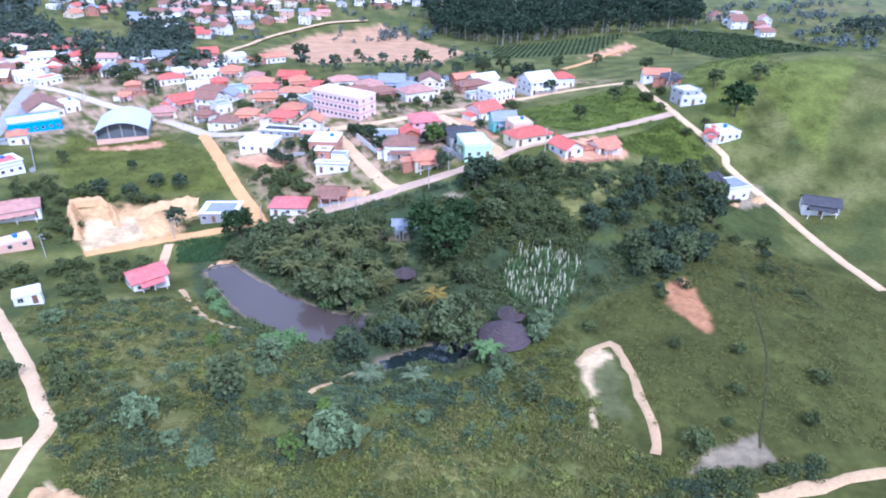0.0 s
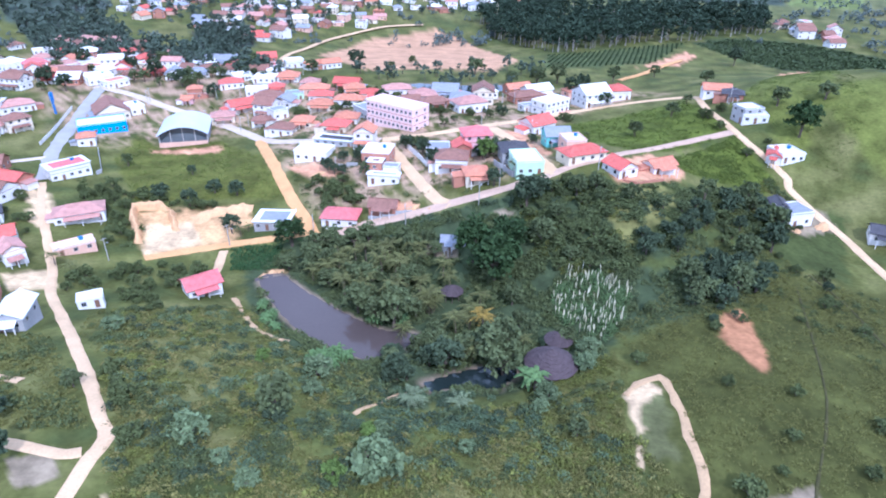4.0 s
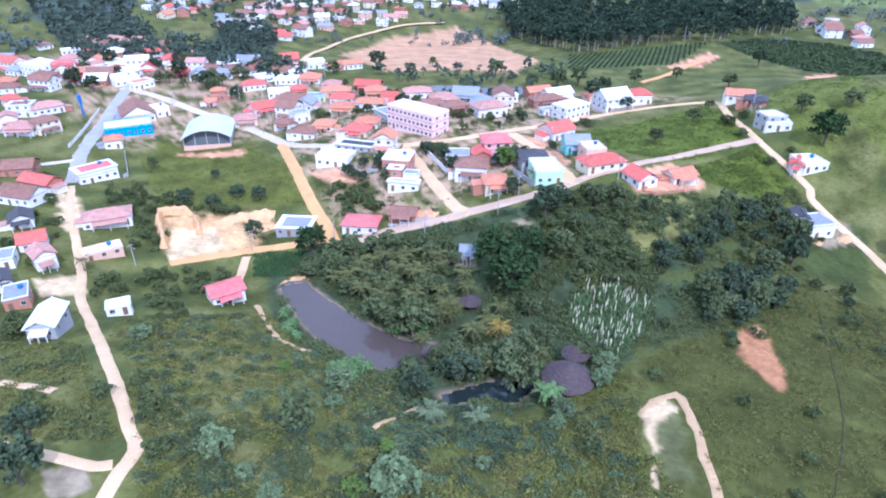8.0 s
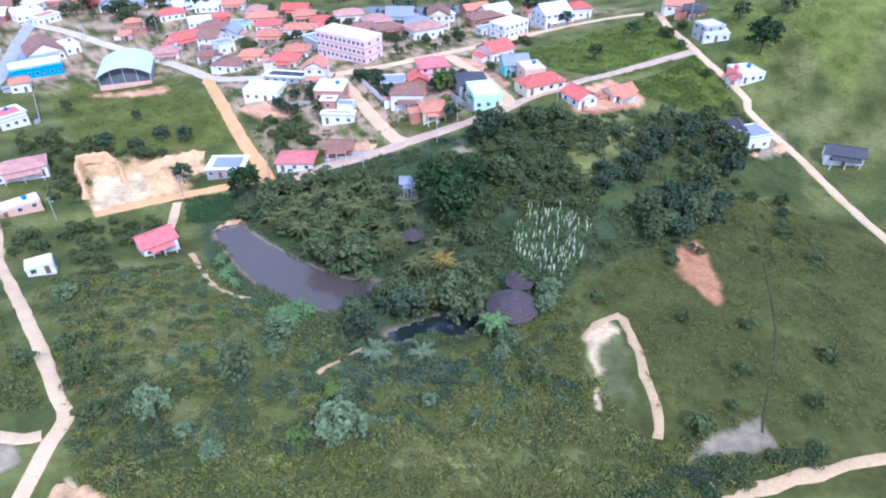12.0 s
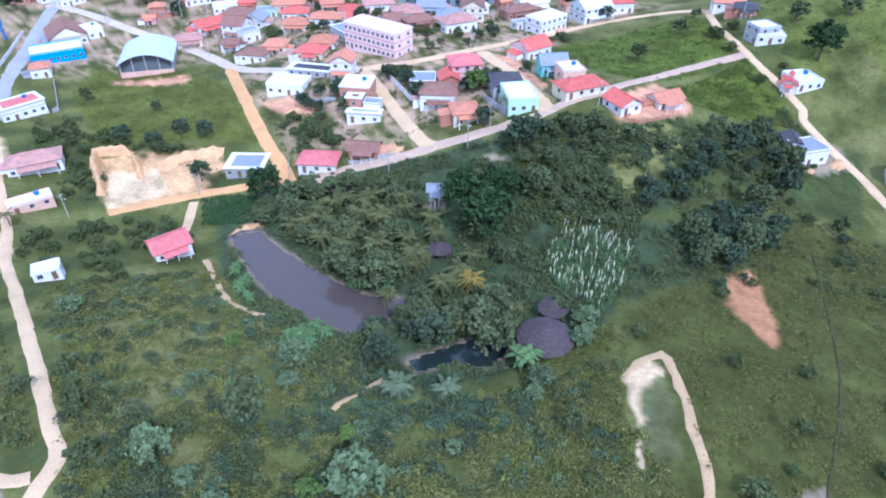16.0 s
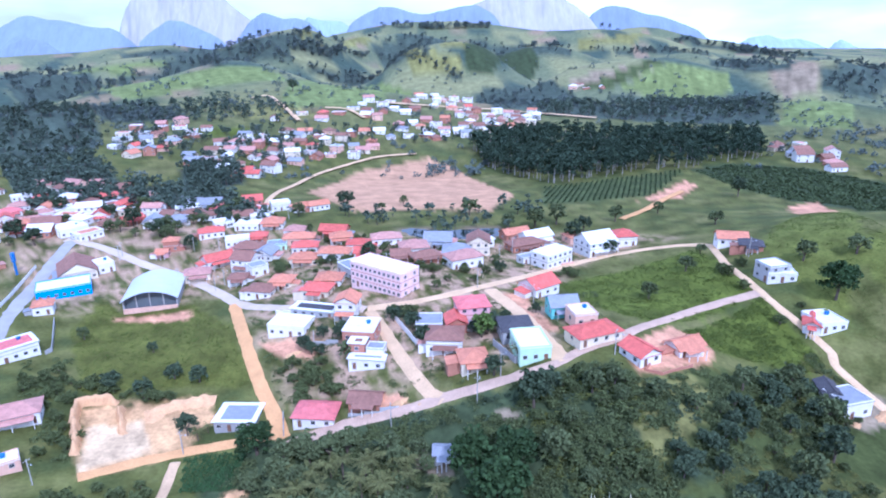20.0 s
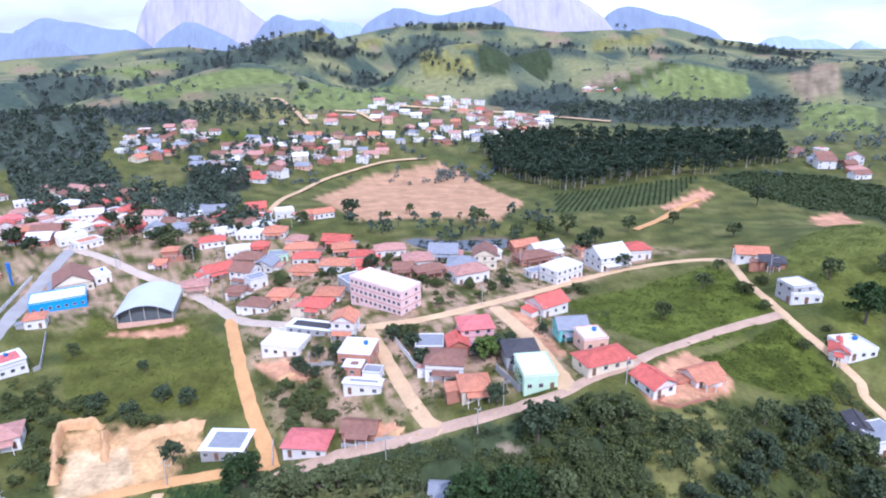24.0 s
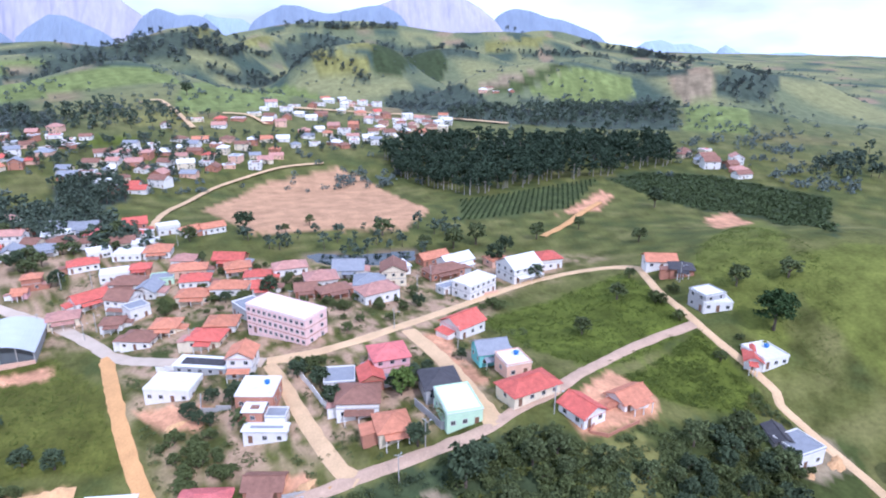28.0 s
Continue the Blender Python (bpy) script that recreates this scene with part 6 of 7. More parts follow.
def clumps(name, poly, count, kind, size, leaves, label, cat, seed, tall=1.0, gap=0.0, leaf_size=0.11, rows=None):
    """Uncountable growth as one object: many small tufts of leaves."""
    rng = np.random.RandomState(seed)
    p = np.array(poly)
    x = rng.uniform(p[:, 0].min(), p[:, 0].max(), count * 5)
    y = rng.uniform(p[:, 1].min(), p[:, 1].max(), count * 5)
    if rows:
        ang, sp = rows
        ca, sa = math.cos(radians(ang)), math.sin(radians(ang))
        across = np.round((-x * sa + y * ca) / sp) * sp
        along = x * ca + y * sa
        x, y = along * ca - across * sa, along * sa + across * ca
    keep = (inside(poly, x, y) > 0) & (rng.uniform(0, 1, len(x)) < (1.0 if rows else np.clip(0.45 + 1.3 * wobble(x, y, 19, 50 + seed % 3), 0.04, 1) ** 1.4 if cat == "undergrowth" or kind in ("weed", "straw") else 0.25 + 0.75 * np.clip(0.5 + wobble(x, y, 14, seed), 0, 1)))
    for w, _ in WATER:
        keep &= inside(w, x, y) < -0.4
    for what, w in COVERS:
        if what in BARE:
            keep &= inside(w, x, y) < 0
    near = [(a, c) for a, c in BUILT if p[:, 0].min() - 9 < a < p[:, 0].max() + 9 and p[:, 1].min() - 14 < c < p[:, 1].max() + 9]
    for a, c in near:
        keep &= np.hypot(x - a, y - c - 4) > 7.0
    for line, wide in LINES:
        line = line[(line[:, 0] > p[:, 0].min() - 9) & (line[:, 0] < p[:, 0].max() + 9) & (line[:, 1] > p[:, 1].min() - 9) & (line[:, 1] < p[:, 1].max() + 9)]
        for k in range(0, len(line), 2):
            keep &= np.hypot(x - line[k, 0], y - line[k, 1]) > wide / 2 + 0.9
    x, y = x[keep][:count], y[keep][:count]
    n = len(x)
    s = rng.uniform(size[0], size[1], n) * rng.uniform(0.7, 1.2, n)
    e = rng.normal(size=(n, leaves, 3))
    e /= np.linalg.norm(e, axis=2)[..., None]
    e[..., 2] = np.abs(e[..., 2]) * tall
    c = np.stack([x, y, ground_z(x, y)], -1)[:, None] + e * s[:, None, None] * rng.uniform(0.55, 1.0, (n, leaves, 1))
    mesh = quads_mesh(name, c.reshape(-1, 3), np.repeat(s * leaf_size / 0.5 * min(1.0, (40 / leaves) ** 0.45), leaves) * rng.uniform(0.7, 1.3, n * leaves), rng, LEAVES[kind], 0.25, 1.5)
    tagged(link(name, mesh), label, cat, kind="stuff")


clumps("undergrowth", SLOPE, 130, "teal", (0.6, 1.7), 150, "blue-green bushes over the rough slope", "undergrowth", 71)
clumps("undergrowth", UPPERWOOD, 300, "shrubby", (0.5, 1.3), 60, "dark bushes under the trees", "undergrowth", 72)
clumps("undergrowth", LOWEAST, 420, "shrubby", (0.5, 1.4), 40, "green bushes on the rough hillside", "undergrowth", 78)
clumps("undergrowth", LEFTYARD, 260, "shrubby", (0.5, 1.3), 40, "green bushes between yards", "undergrowth", 79)
clumps("weeds", SLOPE, 900, "weed", (0.4, 1.1), 60, "yellow-green leafy weeds on the slope", "weeds", 76)
clumps("weeds", SLOPE_LOW, 260, "weed", (0.5, 1.2), 40, "yellow-green leafy weeds on the slope", "weeds", 77)
clumps("undergrowth", SLOPE, 280, "shrubby", (0.6, 1.8), 150, "tangled low bushes over the rough slope", "undergrowth", 21)
clumps("grass_tufts", SLOPE, 3900, "grass", (0.35, 0.9), 16, "tall yellow-green grass tufts on the slope", "grass", 22)
clumps("grass_tufts", SLOPE_LOW, 3300, "grass", (0.35, 0.8), 16, "tall yellow-green grass tufts on the slope", "grass", 23)
clumps("sage_bushes", SLOPE, 200, "sage", (0.5, 1.4), 110, "grey-green leafy bushes scattered on the slope", "undergrowth", 35)
clumps("dry_grass", SLOPE, 3200, "straw", (0.35, 0.9), 16, "dry straw-coloured grass tufts", "grass", 36)
clumps("dry_grass", SLOPE_LOW, 1350, "straw", (0.35, 0.9), 16, "dry straw-coloured grass tufts", "grass", 37)
clumps("undergrowth", SLOPE_LOW, 300, "shrubby", (0.5, 1.2), 26, "low bushes among grass", "undergrowth", 24)
clumps("grass_tufts", MEADOW, 2600, "meadow", (0.3, 0.8), 12, "lush green meadow grass tufts", "grass", 73)
clumps("grass_tufts", MEADOW_LOW, 2200, "meadow", (0.3, 0.8), 12, "lush green meadow grass tufts", "grass", 74)
clumps("grass_tufts", FIELD, 2600, "meadow", (0.2, 0.6), 12, "rough pasture grass tufts", "grass", 75)
clumps("grass_tufts", SLOPE_EAST, 7000, "grass", (0.25, 0.7), 12, "short pasture grass tufts on the hillside", "grass", 25)
clumps("undergrowth", VALLEY, 1350, "shrubby", (0.6, 1.6), 26, "dense green undergrowth in the hollow", "undergrowth", 26)
clumps("undergrowth", THICKET, 2600, "shrubby", (0.5, 1.3), 34, "dense undergrowth through the grove", "undergrowth", 61)
clumps("undergrowth", THICKET, 1100, "broad", (0.5, 1.4), 34, "loose leafy undergrowth through the grove", "undergrowth", 62)
clumps("undergrowth", HEDGESIDE, 1100, "shrubby", (0.5, 1.4), 34, "dense roadside bushes", "undergrowth", 63)
clumps("undergrowth", HEDGESIDE, 220, "dark", (0.5, 1.5), 34, "dark roadside bushes", "undergrowth", 64)
clumps("yard_weeds", YARDS, 1500, "shrubby", (0.25, 0.9), 26, "weeds and garden plants between houses", "undergrowth", 65)
clumps("grass_tufts", LEFTBANK, 1350, "grass", (0.35, 0.9), 16, "rough grass beside the track", "grass", 27)
clumps("undergrowth", LEFTBANK, 390, "shrubby", (0.5, 1.2), 26, "low bushes beside the track", "undergrowth", 28)
clumps("grass_tufts", MIXED, 3200, "grass", (0.25, 0.7), 14, "rough grass tufts on the hillside", "grass", 83)
clumps("undergrowth", MIXED, 260, "shrubby", (0.4, 1.1), 70, "low bushes on the rough hillside", "undergrowth", 84)
clumps("weeds", MIDDLE, 420, "weed", (0.5, 1.2), 60, "yellow-green leafy growth in the hollow", "weeds", 85)
clumps("yard_weeds", UPPERTOWN, 1500, "shrubby", (0.3, 1.0), 22, "weeds and garden plants between houses", "undergrowth", 86)
clumps("undergrowth", POOLSIDE, 150, "teal", (0.6, 1.6), 130, "blue-green bushes beside the dark pool", "undergrowth", 101)
clumps("undergrowth", POOLSIDE, 110, "dark", (0.6, 1.5), 130, "dark bushes beside the dark pool", "undergrowth", 102)
clumps("undergrowth", LOWWEST, 130, "shrubby", (0.6, 1.5), 130, "tangled bushes on the lower slope", "undergrowth", 103)
clumps("undergrowth", LOWWEST, 70, "dark", (0.5, 1.3), 130, "dark bushes on the lower slope", "undergrowth", 104)
clumps("undergrowth", SLOPE, 190, "dark", (0.6, 1.6), 130, "dark bushes scattered on the slope", "undergrowth", 108)
clumps("grass_tufts", SOUTH, 3000, "weed", (0.3, 0.8), 16, "lush yellow-green grass at the slope's foot", "grass", 105)
clumps("grass_tufts", SOUTH, 2000, "grass", (0.3, 0.8), 16, "green grass at the slope's foot", "grass", 106)
clumps("undergrowth", SOUTH, 95, "shrubby", (0.5, 1.4), 110, "bushes at the slope's foot", "undergrowth", 107)
clumps("undergrowth", SOUTHEAST, 130, "shrubby", (0.5, 1.5), 120, "bushes along the lower track", "undergrowth", 111)
clumps("undergrowth", SOUTHEAST, 70, "dark", (0.5, 1.5), 120, "dark bushes along the lower track", "undergrowth", 112)
clumps("undergrowth", ROADSIDE, 170, "shrubby", (0.5, 1.4), 100, "green scrub below the hill road", "undergrowth", 113)
clumps("undergrowth", ROADSIDE, 90, "dark", (0.5, 1.4), 100, "dark scrub below the hill road", "undergrowth", 114)
clumps("grass_tufts", ROADSIDE, 1300, "grass", (0.3, 0.8), 14, "rough grass below the hill road", "grass", 115)
clumps("grass_tufts", PASTURE, 5200, "meadow", (0.2, 0.5), 10, "short pasture grass beside the hill road", "grass", 116)
clumps("grass_tufts", MIDSLOPE, 1800, "grass", (0.3, 0.8), 16, "rough grass tufts below the thatched roofs", "grass", 121)
clumps("weeds", MIDSLOPE, 420, "weed", (0.4, 1.0), 60, "yellow-green leafy weeds on the slope", "weeds", 122)
clumps("undergrowth", MIDSLOPE, 60, "shrubby", (0.5, 1.2), 120, "low bushes on the slope", "undergrowth", 123)
clumps("grass_tufts", WESTBANK, 1000, "grass", (0.3, 0.8), 16, "rough grass beside the sandy street", "grass", 124)
clumps("undergrowth", WESTBANK, 110, "shrubby", (0.5, 1.4), 110, "green bushes beside the sandy street", "undergrowth", 125)
clumps("cane_thicket", REEDS, 900, "cane", (0.7, 1.2), 16, "green cane thicket", "reeds", 30, tall=1.9)


def cane_plumes(poly, count, seed):
    rng = np.random.RandomState(seed)
    v, f = [], []
    for x, y in points_in(poly, count, random.Random(seed), 0.35):
        z, h = gz(x, y), rng.uniform(2.2, 4.6)
        lx, ly = rng.uniform(-0.35, 0.35, 2)
        for a in rng.uniform(0, 3.14, 2):
            c, s = math.cos(a), math.sin(a)
            last = None
            for u, wd in ((0, 0.02), (0.5, 0.03), (0.62, 0.14), (0.82, 0.12), (1.0, 0.02)):
                o = len(v)
                v += [(x + lx * u * u - c * wd, y + ly * u * u - s * wd, z + h * u), (x + lx * u * u + c * wd, y + ly * u * u + s * wd, z + h * u)]
                if last is not None:
                    f.append((last, last + 1, o + 1, o))
                last = o
    mesh = bpy.data.meshes.new("cane_plumes")
    mesh.from_pydata(v, [], f)
    tagged(link("cane_plumes", mesh, LEAVES["plume"]), "pale feathery plumes standing above the cane", "reeds", kind="stuff")


cane_plumes(REEDS, 150, 29)
clumps("maize_rows", MAIZE, 1050, "maize", (0.5, 0.8), 12, "dark green maize in rows", "crop", 31, tall=1.6, rows=(85, 1.3))
clumps("plantation_rows", CROP, 4200, "crop", (0.45, 0.8), 10, "young plantation in straight rows", "crop", 32, rows=(70, 3.2), leaf_size=0.26)
clumps("orchard_rows", ORCHARD, 2600, "crop", (0.9, 1.5), 10, "dense dark coffee rows on the hillside", "crop", 33, rows=(20, 3.2), leaf_size=0.3)


PALEBARK = material("pale eucalyptus bark", (0.34, 0.31, 0.27), 0.9, 0.25, 1, 6, 0.2)


def forest(name, poly, count, size, label, seed, tall=(1.0, 1.9), fine=1.0, leaves=""):
    """A wood as one object: crowns of many leaf clumps over slim trunks."""
    rng = np.random.RandomState(seed)
    pr = random.Random(seed)
    spots = points_in(poly, count, pr, 0)
    pts, sizes, bm = [], [], bmesh.new()
    for x, y in spots:
        r, z = pr.uniform(*size), gz(x, y)
        h = r * pr.uniform(*tall)
        c = crown_points(rng, int(20 * fine), int(7 * fine), 1.3) * r * (1, 1, pr.uniform(0.8, 1.3))
        pts.append(c + (x, y, z + h))
        sizes.append(rng.uniform(0.17, 0.30, len(c)) * r / fine ** 0.8)
        tube(bm, (x, y, z - 0.5), (x, y, z + h), 0.07 * r, 0.035 * r, 4)
    # woods farther off get the leaf colours that carry painted haze
    kind = leaves or ("hazed_hill" if "distant" in label else "hazed_wood" if seed > 41 else "wood")
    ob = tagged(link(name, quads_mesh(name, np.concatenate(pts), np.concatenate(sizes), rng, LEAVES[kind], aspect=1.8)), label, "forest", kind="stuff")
    part("trunks", bm, PALEBARK if tall[0] > 1.2 else BARK, ob)


forest("forest", [(38.9, 585.0), (54.7, 486.2), (82.1, 409.9), (188.1, 440.8), (262.0, 467.0), (302.0, 557.0), (192.1, 579.9), (68.9, 625.0)], 640, (3.2, 5.4), "dense dark eucalyptus and native wood on a rise", 41, (1.5, 2.5), 1.6)
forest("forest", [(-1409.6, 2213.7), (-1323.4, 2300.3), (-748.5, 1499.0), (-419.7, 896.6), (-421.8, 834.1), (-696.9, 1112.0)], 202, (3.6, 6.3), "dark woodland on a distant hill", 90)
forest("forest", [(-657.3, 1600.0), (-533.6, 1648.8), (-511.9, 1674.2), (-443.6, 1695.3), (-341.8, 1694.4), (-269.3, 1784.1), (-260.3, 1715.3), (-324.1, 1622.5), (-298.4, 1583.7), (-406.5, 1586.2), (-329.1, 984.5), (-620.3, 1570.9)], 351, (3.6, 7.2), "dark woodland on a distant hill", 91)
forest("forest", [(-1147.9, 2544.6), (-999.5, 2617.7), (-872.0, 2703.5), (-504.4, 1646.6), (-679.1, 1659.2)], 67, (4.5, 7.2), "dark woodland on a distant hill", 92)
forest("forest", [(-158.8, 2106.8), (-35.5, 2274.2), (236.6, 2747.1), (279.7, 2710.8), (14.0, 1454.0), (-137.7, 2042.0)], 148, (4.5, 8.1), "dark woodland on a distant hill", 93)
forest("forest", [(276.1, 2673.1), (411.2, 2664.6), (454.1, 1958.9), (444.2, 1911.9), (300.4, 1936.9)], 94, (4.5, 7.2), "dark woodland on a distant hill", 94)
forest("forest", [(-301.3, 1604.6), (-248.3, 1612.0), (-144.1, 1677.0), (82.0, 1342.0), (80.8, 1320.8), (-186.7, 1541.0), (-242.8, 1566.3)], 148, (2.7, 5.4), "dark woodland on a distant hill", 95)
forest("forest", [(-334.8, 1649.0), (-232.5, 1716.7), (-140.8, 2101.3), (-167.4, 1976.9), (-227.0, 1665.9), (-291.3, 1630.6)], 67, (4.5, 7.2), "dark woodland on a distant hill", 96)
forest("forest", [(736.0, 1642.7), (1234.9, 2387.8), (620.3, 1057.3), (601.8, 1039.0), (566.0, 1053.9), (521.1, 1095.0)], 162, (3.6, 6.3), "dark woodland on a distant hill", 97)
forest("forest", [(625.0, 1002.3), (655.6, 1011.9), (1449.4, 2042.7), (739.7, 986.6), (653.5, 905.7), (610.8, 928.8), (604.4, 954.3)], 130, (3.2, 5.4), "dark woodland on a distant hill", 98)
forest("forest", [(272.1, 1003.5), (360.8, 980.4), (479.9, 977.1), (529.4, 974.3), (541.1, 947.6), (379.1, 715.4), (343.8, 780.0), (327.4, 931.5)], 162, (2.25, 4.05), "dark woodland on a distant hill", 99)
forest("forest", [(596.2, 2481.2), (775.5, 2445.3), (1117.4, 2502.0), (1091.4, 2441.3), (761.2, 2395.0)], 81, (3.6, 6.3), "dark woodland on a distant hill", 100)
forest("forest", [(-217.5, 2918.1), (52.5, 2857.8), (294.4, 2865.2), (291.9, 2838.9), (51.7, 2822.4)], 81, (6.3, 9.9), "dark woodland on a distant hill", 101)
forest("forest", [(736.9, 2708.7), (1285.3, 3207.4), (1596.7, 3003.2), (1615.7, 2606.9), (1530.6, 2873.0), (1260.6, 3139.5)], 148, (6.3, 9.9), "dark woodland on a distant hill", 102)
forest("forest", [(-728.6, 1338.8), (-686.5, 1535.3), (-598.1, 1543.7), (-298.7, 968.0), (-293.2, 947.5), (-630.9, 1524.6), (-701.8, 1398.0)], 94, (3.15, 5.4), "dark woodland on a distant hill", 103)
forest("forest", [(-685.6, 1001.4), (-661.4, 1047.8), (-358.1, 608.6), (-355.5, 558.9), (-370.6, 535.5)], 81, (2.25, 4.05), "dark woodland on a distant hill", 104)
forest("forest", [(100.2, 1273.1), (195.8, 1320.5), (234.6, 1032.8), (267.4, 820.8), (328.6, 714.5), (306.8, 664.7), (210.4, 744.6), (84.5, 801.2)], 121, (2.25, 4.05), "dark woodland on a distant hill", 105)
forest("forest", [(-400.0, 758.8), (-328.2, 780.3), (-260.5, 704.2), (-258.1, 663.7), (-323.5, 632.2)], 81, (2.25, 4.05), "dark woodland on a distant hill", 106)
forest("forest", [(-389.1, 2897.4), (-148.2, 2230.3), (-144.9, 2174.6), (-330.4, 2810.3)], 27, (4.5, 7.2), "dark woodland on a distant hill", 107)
forest("forest", [(-318.2, 462.1), (-276.9, 512.7), (-205.9, 415.5), (-152.0, 423.9), (-86.4, 315.4), (-105.0, 308.6), (-142.5, 338.5), (-199.4, 371.1), (-232.0, 346.1)], 330, (2.2, 3.6), "dense dark trees below the rocky knoll", 51)
forest("forest", [(-192.6, 470.4), (-161.1, 507.7), (-135.7, 448.0), (-143.4, 397.8), (-170.0, 420.4)], 108, (2.2, 3.6), "dark trees between far houses", 52)
forest("forest", [(-54.6, 320.4), (-6.8, 324.8), (54.3, 328.7), (59.9, 279.9), (19.6, 269.6), (-22.1, 282.1), (-64.3, 308.4)], 34, (1.6, 3.2), "loose green trees along the stream", 53)
forest("forest", [(-298.7, 579.2), (-167.3, 627.9), (-46.8, 655.2), (67.1, 630.6), (10.3, 601.1), (-75.2, 596.2), (-116.1, 533.3), (-144.6, 465.2), (-218.2, 502.9)], 144, (2, 3.6), "garden trees among far houses", 54)
forest("forest", [(140.4, 797.7), (340.1, 922.2), (416.8, 742.0), (358.5, 629.8), (275.6, 660.8), (143.2, 737.7)], 240, (3, 5), "tree belt along the far valley", 55)
forest("forest", [(-464.4, 676.6), (-392.6, 745.2), (-287.8, 555.6), (-294.7, 450.2), (-333.1, 472.8)], 198, (2.5, 4), "scrub and trees on a rocky knoll", 56)
forest("forest", [(-406.9, 774.8), (-250.5, 795.3), (-108.7, 683.8), (-158.8, 639.7), (-296.4, 644.9)], 135, (2.5, 4.5), "tree belt behind far houses", 57)
forest("forest", [(349.4, 438.8), (469.5, 493.9), (381.9, 394.9), (334.2, 401.7)], 40, (2.5, 4.5), "tree belt behind the coffee field", 82)


def far_trees():
    """Single trees and hedges over the far hills, haze painted into their leaf colour."""
    rng = np.random.RandomState(77)
    a, r = rng.uniform(-0.75, 0.75, 16000), np.exp(rng.uniform(math.log(480), math.log(2900), 16000))
    x, y = r * np.sin(a), r * np.cos(a)
    keep = (wobble(x, y, 260, 6) + 0.8 * wobble(x, y, 90, 8) > 0.45) | (np.abs(wobble(x, y, 330, 12)) < 0.035) | (rng.uniform(0, 1, len(x)) < 0.05)
    x, y = x[keep][:2600], y[keep][:2600]
    n = len(x)
    s = rng.uniform(1.6, 4.4, n)
    e = rng.normal(size=(n, 34, 3))
    e /= np.linalg.norm(e, axis=2)[..., None]
    e[..., 2] = np.abs(e[..., 2]) * 1.3 + 0.35
    c = np.stack([x, y, ground_z(x, y)], -1)[:, None] + e * s[:, None, None] * rng.uniform(0.5, 1.0, (n, 34, 1))
    mesh = quads_mesh("hill_trees", c.reshape(-1, 3), np.repeat(s * 0.25, 34), rng, LEAVES["hazed_hill"], aspect=1.9)
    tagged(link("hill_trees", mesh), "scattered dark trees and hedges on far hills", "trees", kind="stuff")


far_trees()

# ---------------------------------------------------------------- special buildings
def sports_hall(x, y, rot, w, d, eaves, rise):
    z = gz(x, y)
    ob = tagged(new("sports_hall"), "open-fronted sports hall with pale grey barrel roof and peach base wall", "hall")
    ob.matrix_world = pose(x, y, z, 0, 0, rot)
    arc = lambda u: eaves + rise * (1 - (2 * u - 1) ** 2)
    n = 24
    bm = bmesh.new()
    rows = []
    for yy in (-1.0, d + 0.4):
        for lift in (0, 0.18):
            rows.append([bm.verts.new((-w / 2 - 0.6 + (w + 1.2) * k / n, yy, arc(k / n) + lift)) for k in range(n + 1)])
    for k in range(n):
        bm.faces.new((rows[1][k], rows[1][k + 1], rows[3][k + 1], rows[3][k]))
        bm.faces.new((rows[0][k + 1], rows[0][k], rows[2][k], rows[2][k + 1]))
        bm.faces.new((rows[0][k], rows[0][k + 1], rows[1][k + 1], rows[1][k]))
        bm.faces.new((rows[2][k + 1], rows[2][k], rows[3][k], rows[3][k + 1]))
    part("roof", bm, material("hall roof sheet", (0.50, 0.53, 0.56), 0.5, 0.12, 0.2, 2.0, 0.25, rows=0.35), ob)
    for nm, b in (("base_wall", (-w / 2, 0, -3, w / 2, 0.3, 2.0)), ("side_wall", (-w / 2, 0.3, -3, -w / 2 + 0.3, d, eaves)), ("side_wall", (w / 2 - 0.3, 0.3, -3, w / 2, d, eaves)), ("back_wall", (-w / 2 + 0.3, d - 0.3, -3, w / 2 - 0.3, d, eaves))):
        bm = bmesh.new()
        box(bm, *b)
        part(nm, bm, wall_mat("peach" if nm == "base_wall" else "grey"), ob)
    bm = bmesh.new()
    front = [bm.verts.new((-w / 2 + w * k / n, 2.2, arc(k / n) - 0.02)) for k in range(n + 1)]
    low = [bm.verts.new((-w / 2 + w * k / n, 2.2, 0.0)) for k in range(n + 1)]
    for k in range(n):
        bm.faces.new((low[k], low[k + 1], front[k + 1], front[k]))
    part("shade_screen", bm, material("grey mesh screen", (0.13, 0.145, 0.15), 0.8, 0.15, 0.5, 4, 0.1), ob)
    for k in range(5):
        px = -w / 2 + w * k / 4 + (0.2 if k == 0 else -0.2 if k == 4 else 0)
        bm = bmesh.new()
        box(bm, px - 0.15, 0.35, 0, px + 0.15, 0.65, arc(k / 4 if 0 < k < 4 else 0.02) - 0.05)
        part("column", bm, CEMENT, ob)


sports_hall(-113.5, 218.4, 12, 20.0, 24.0, 5.0, 3.6)

THATCH = material("weathered dark thatch", (0.085, 0.062, 0.062), 1.0, 0.4, 1.5, 9, 0.8)


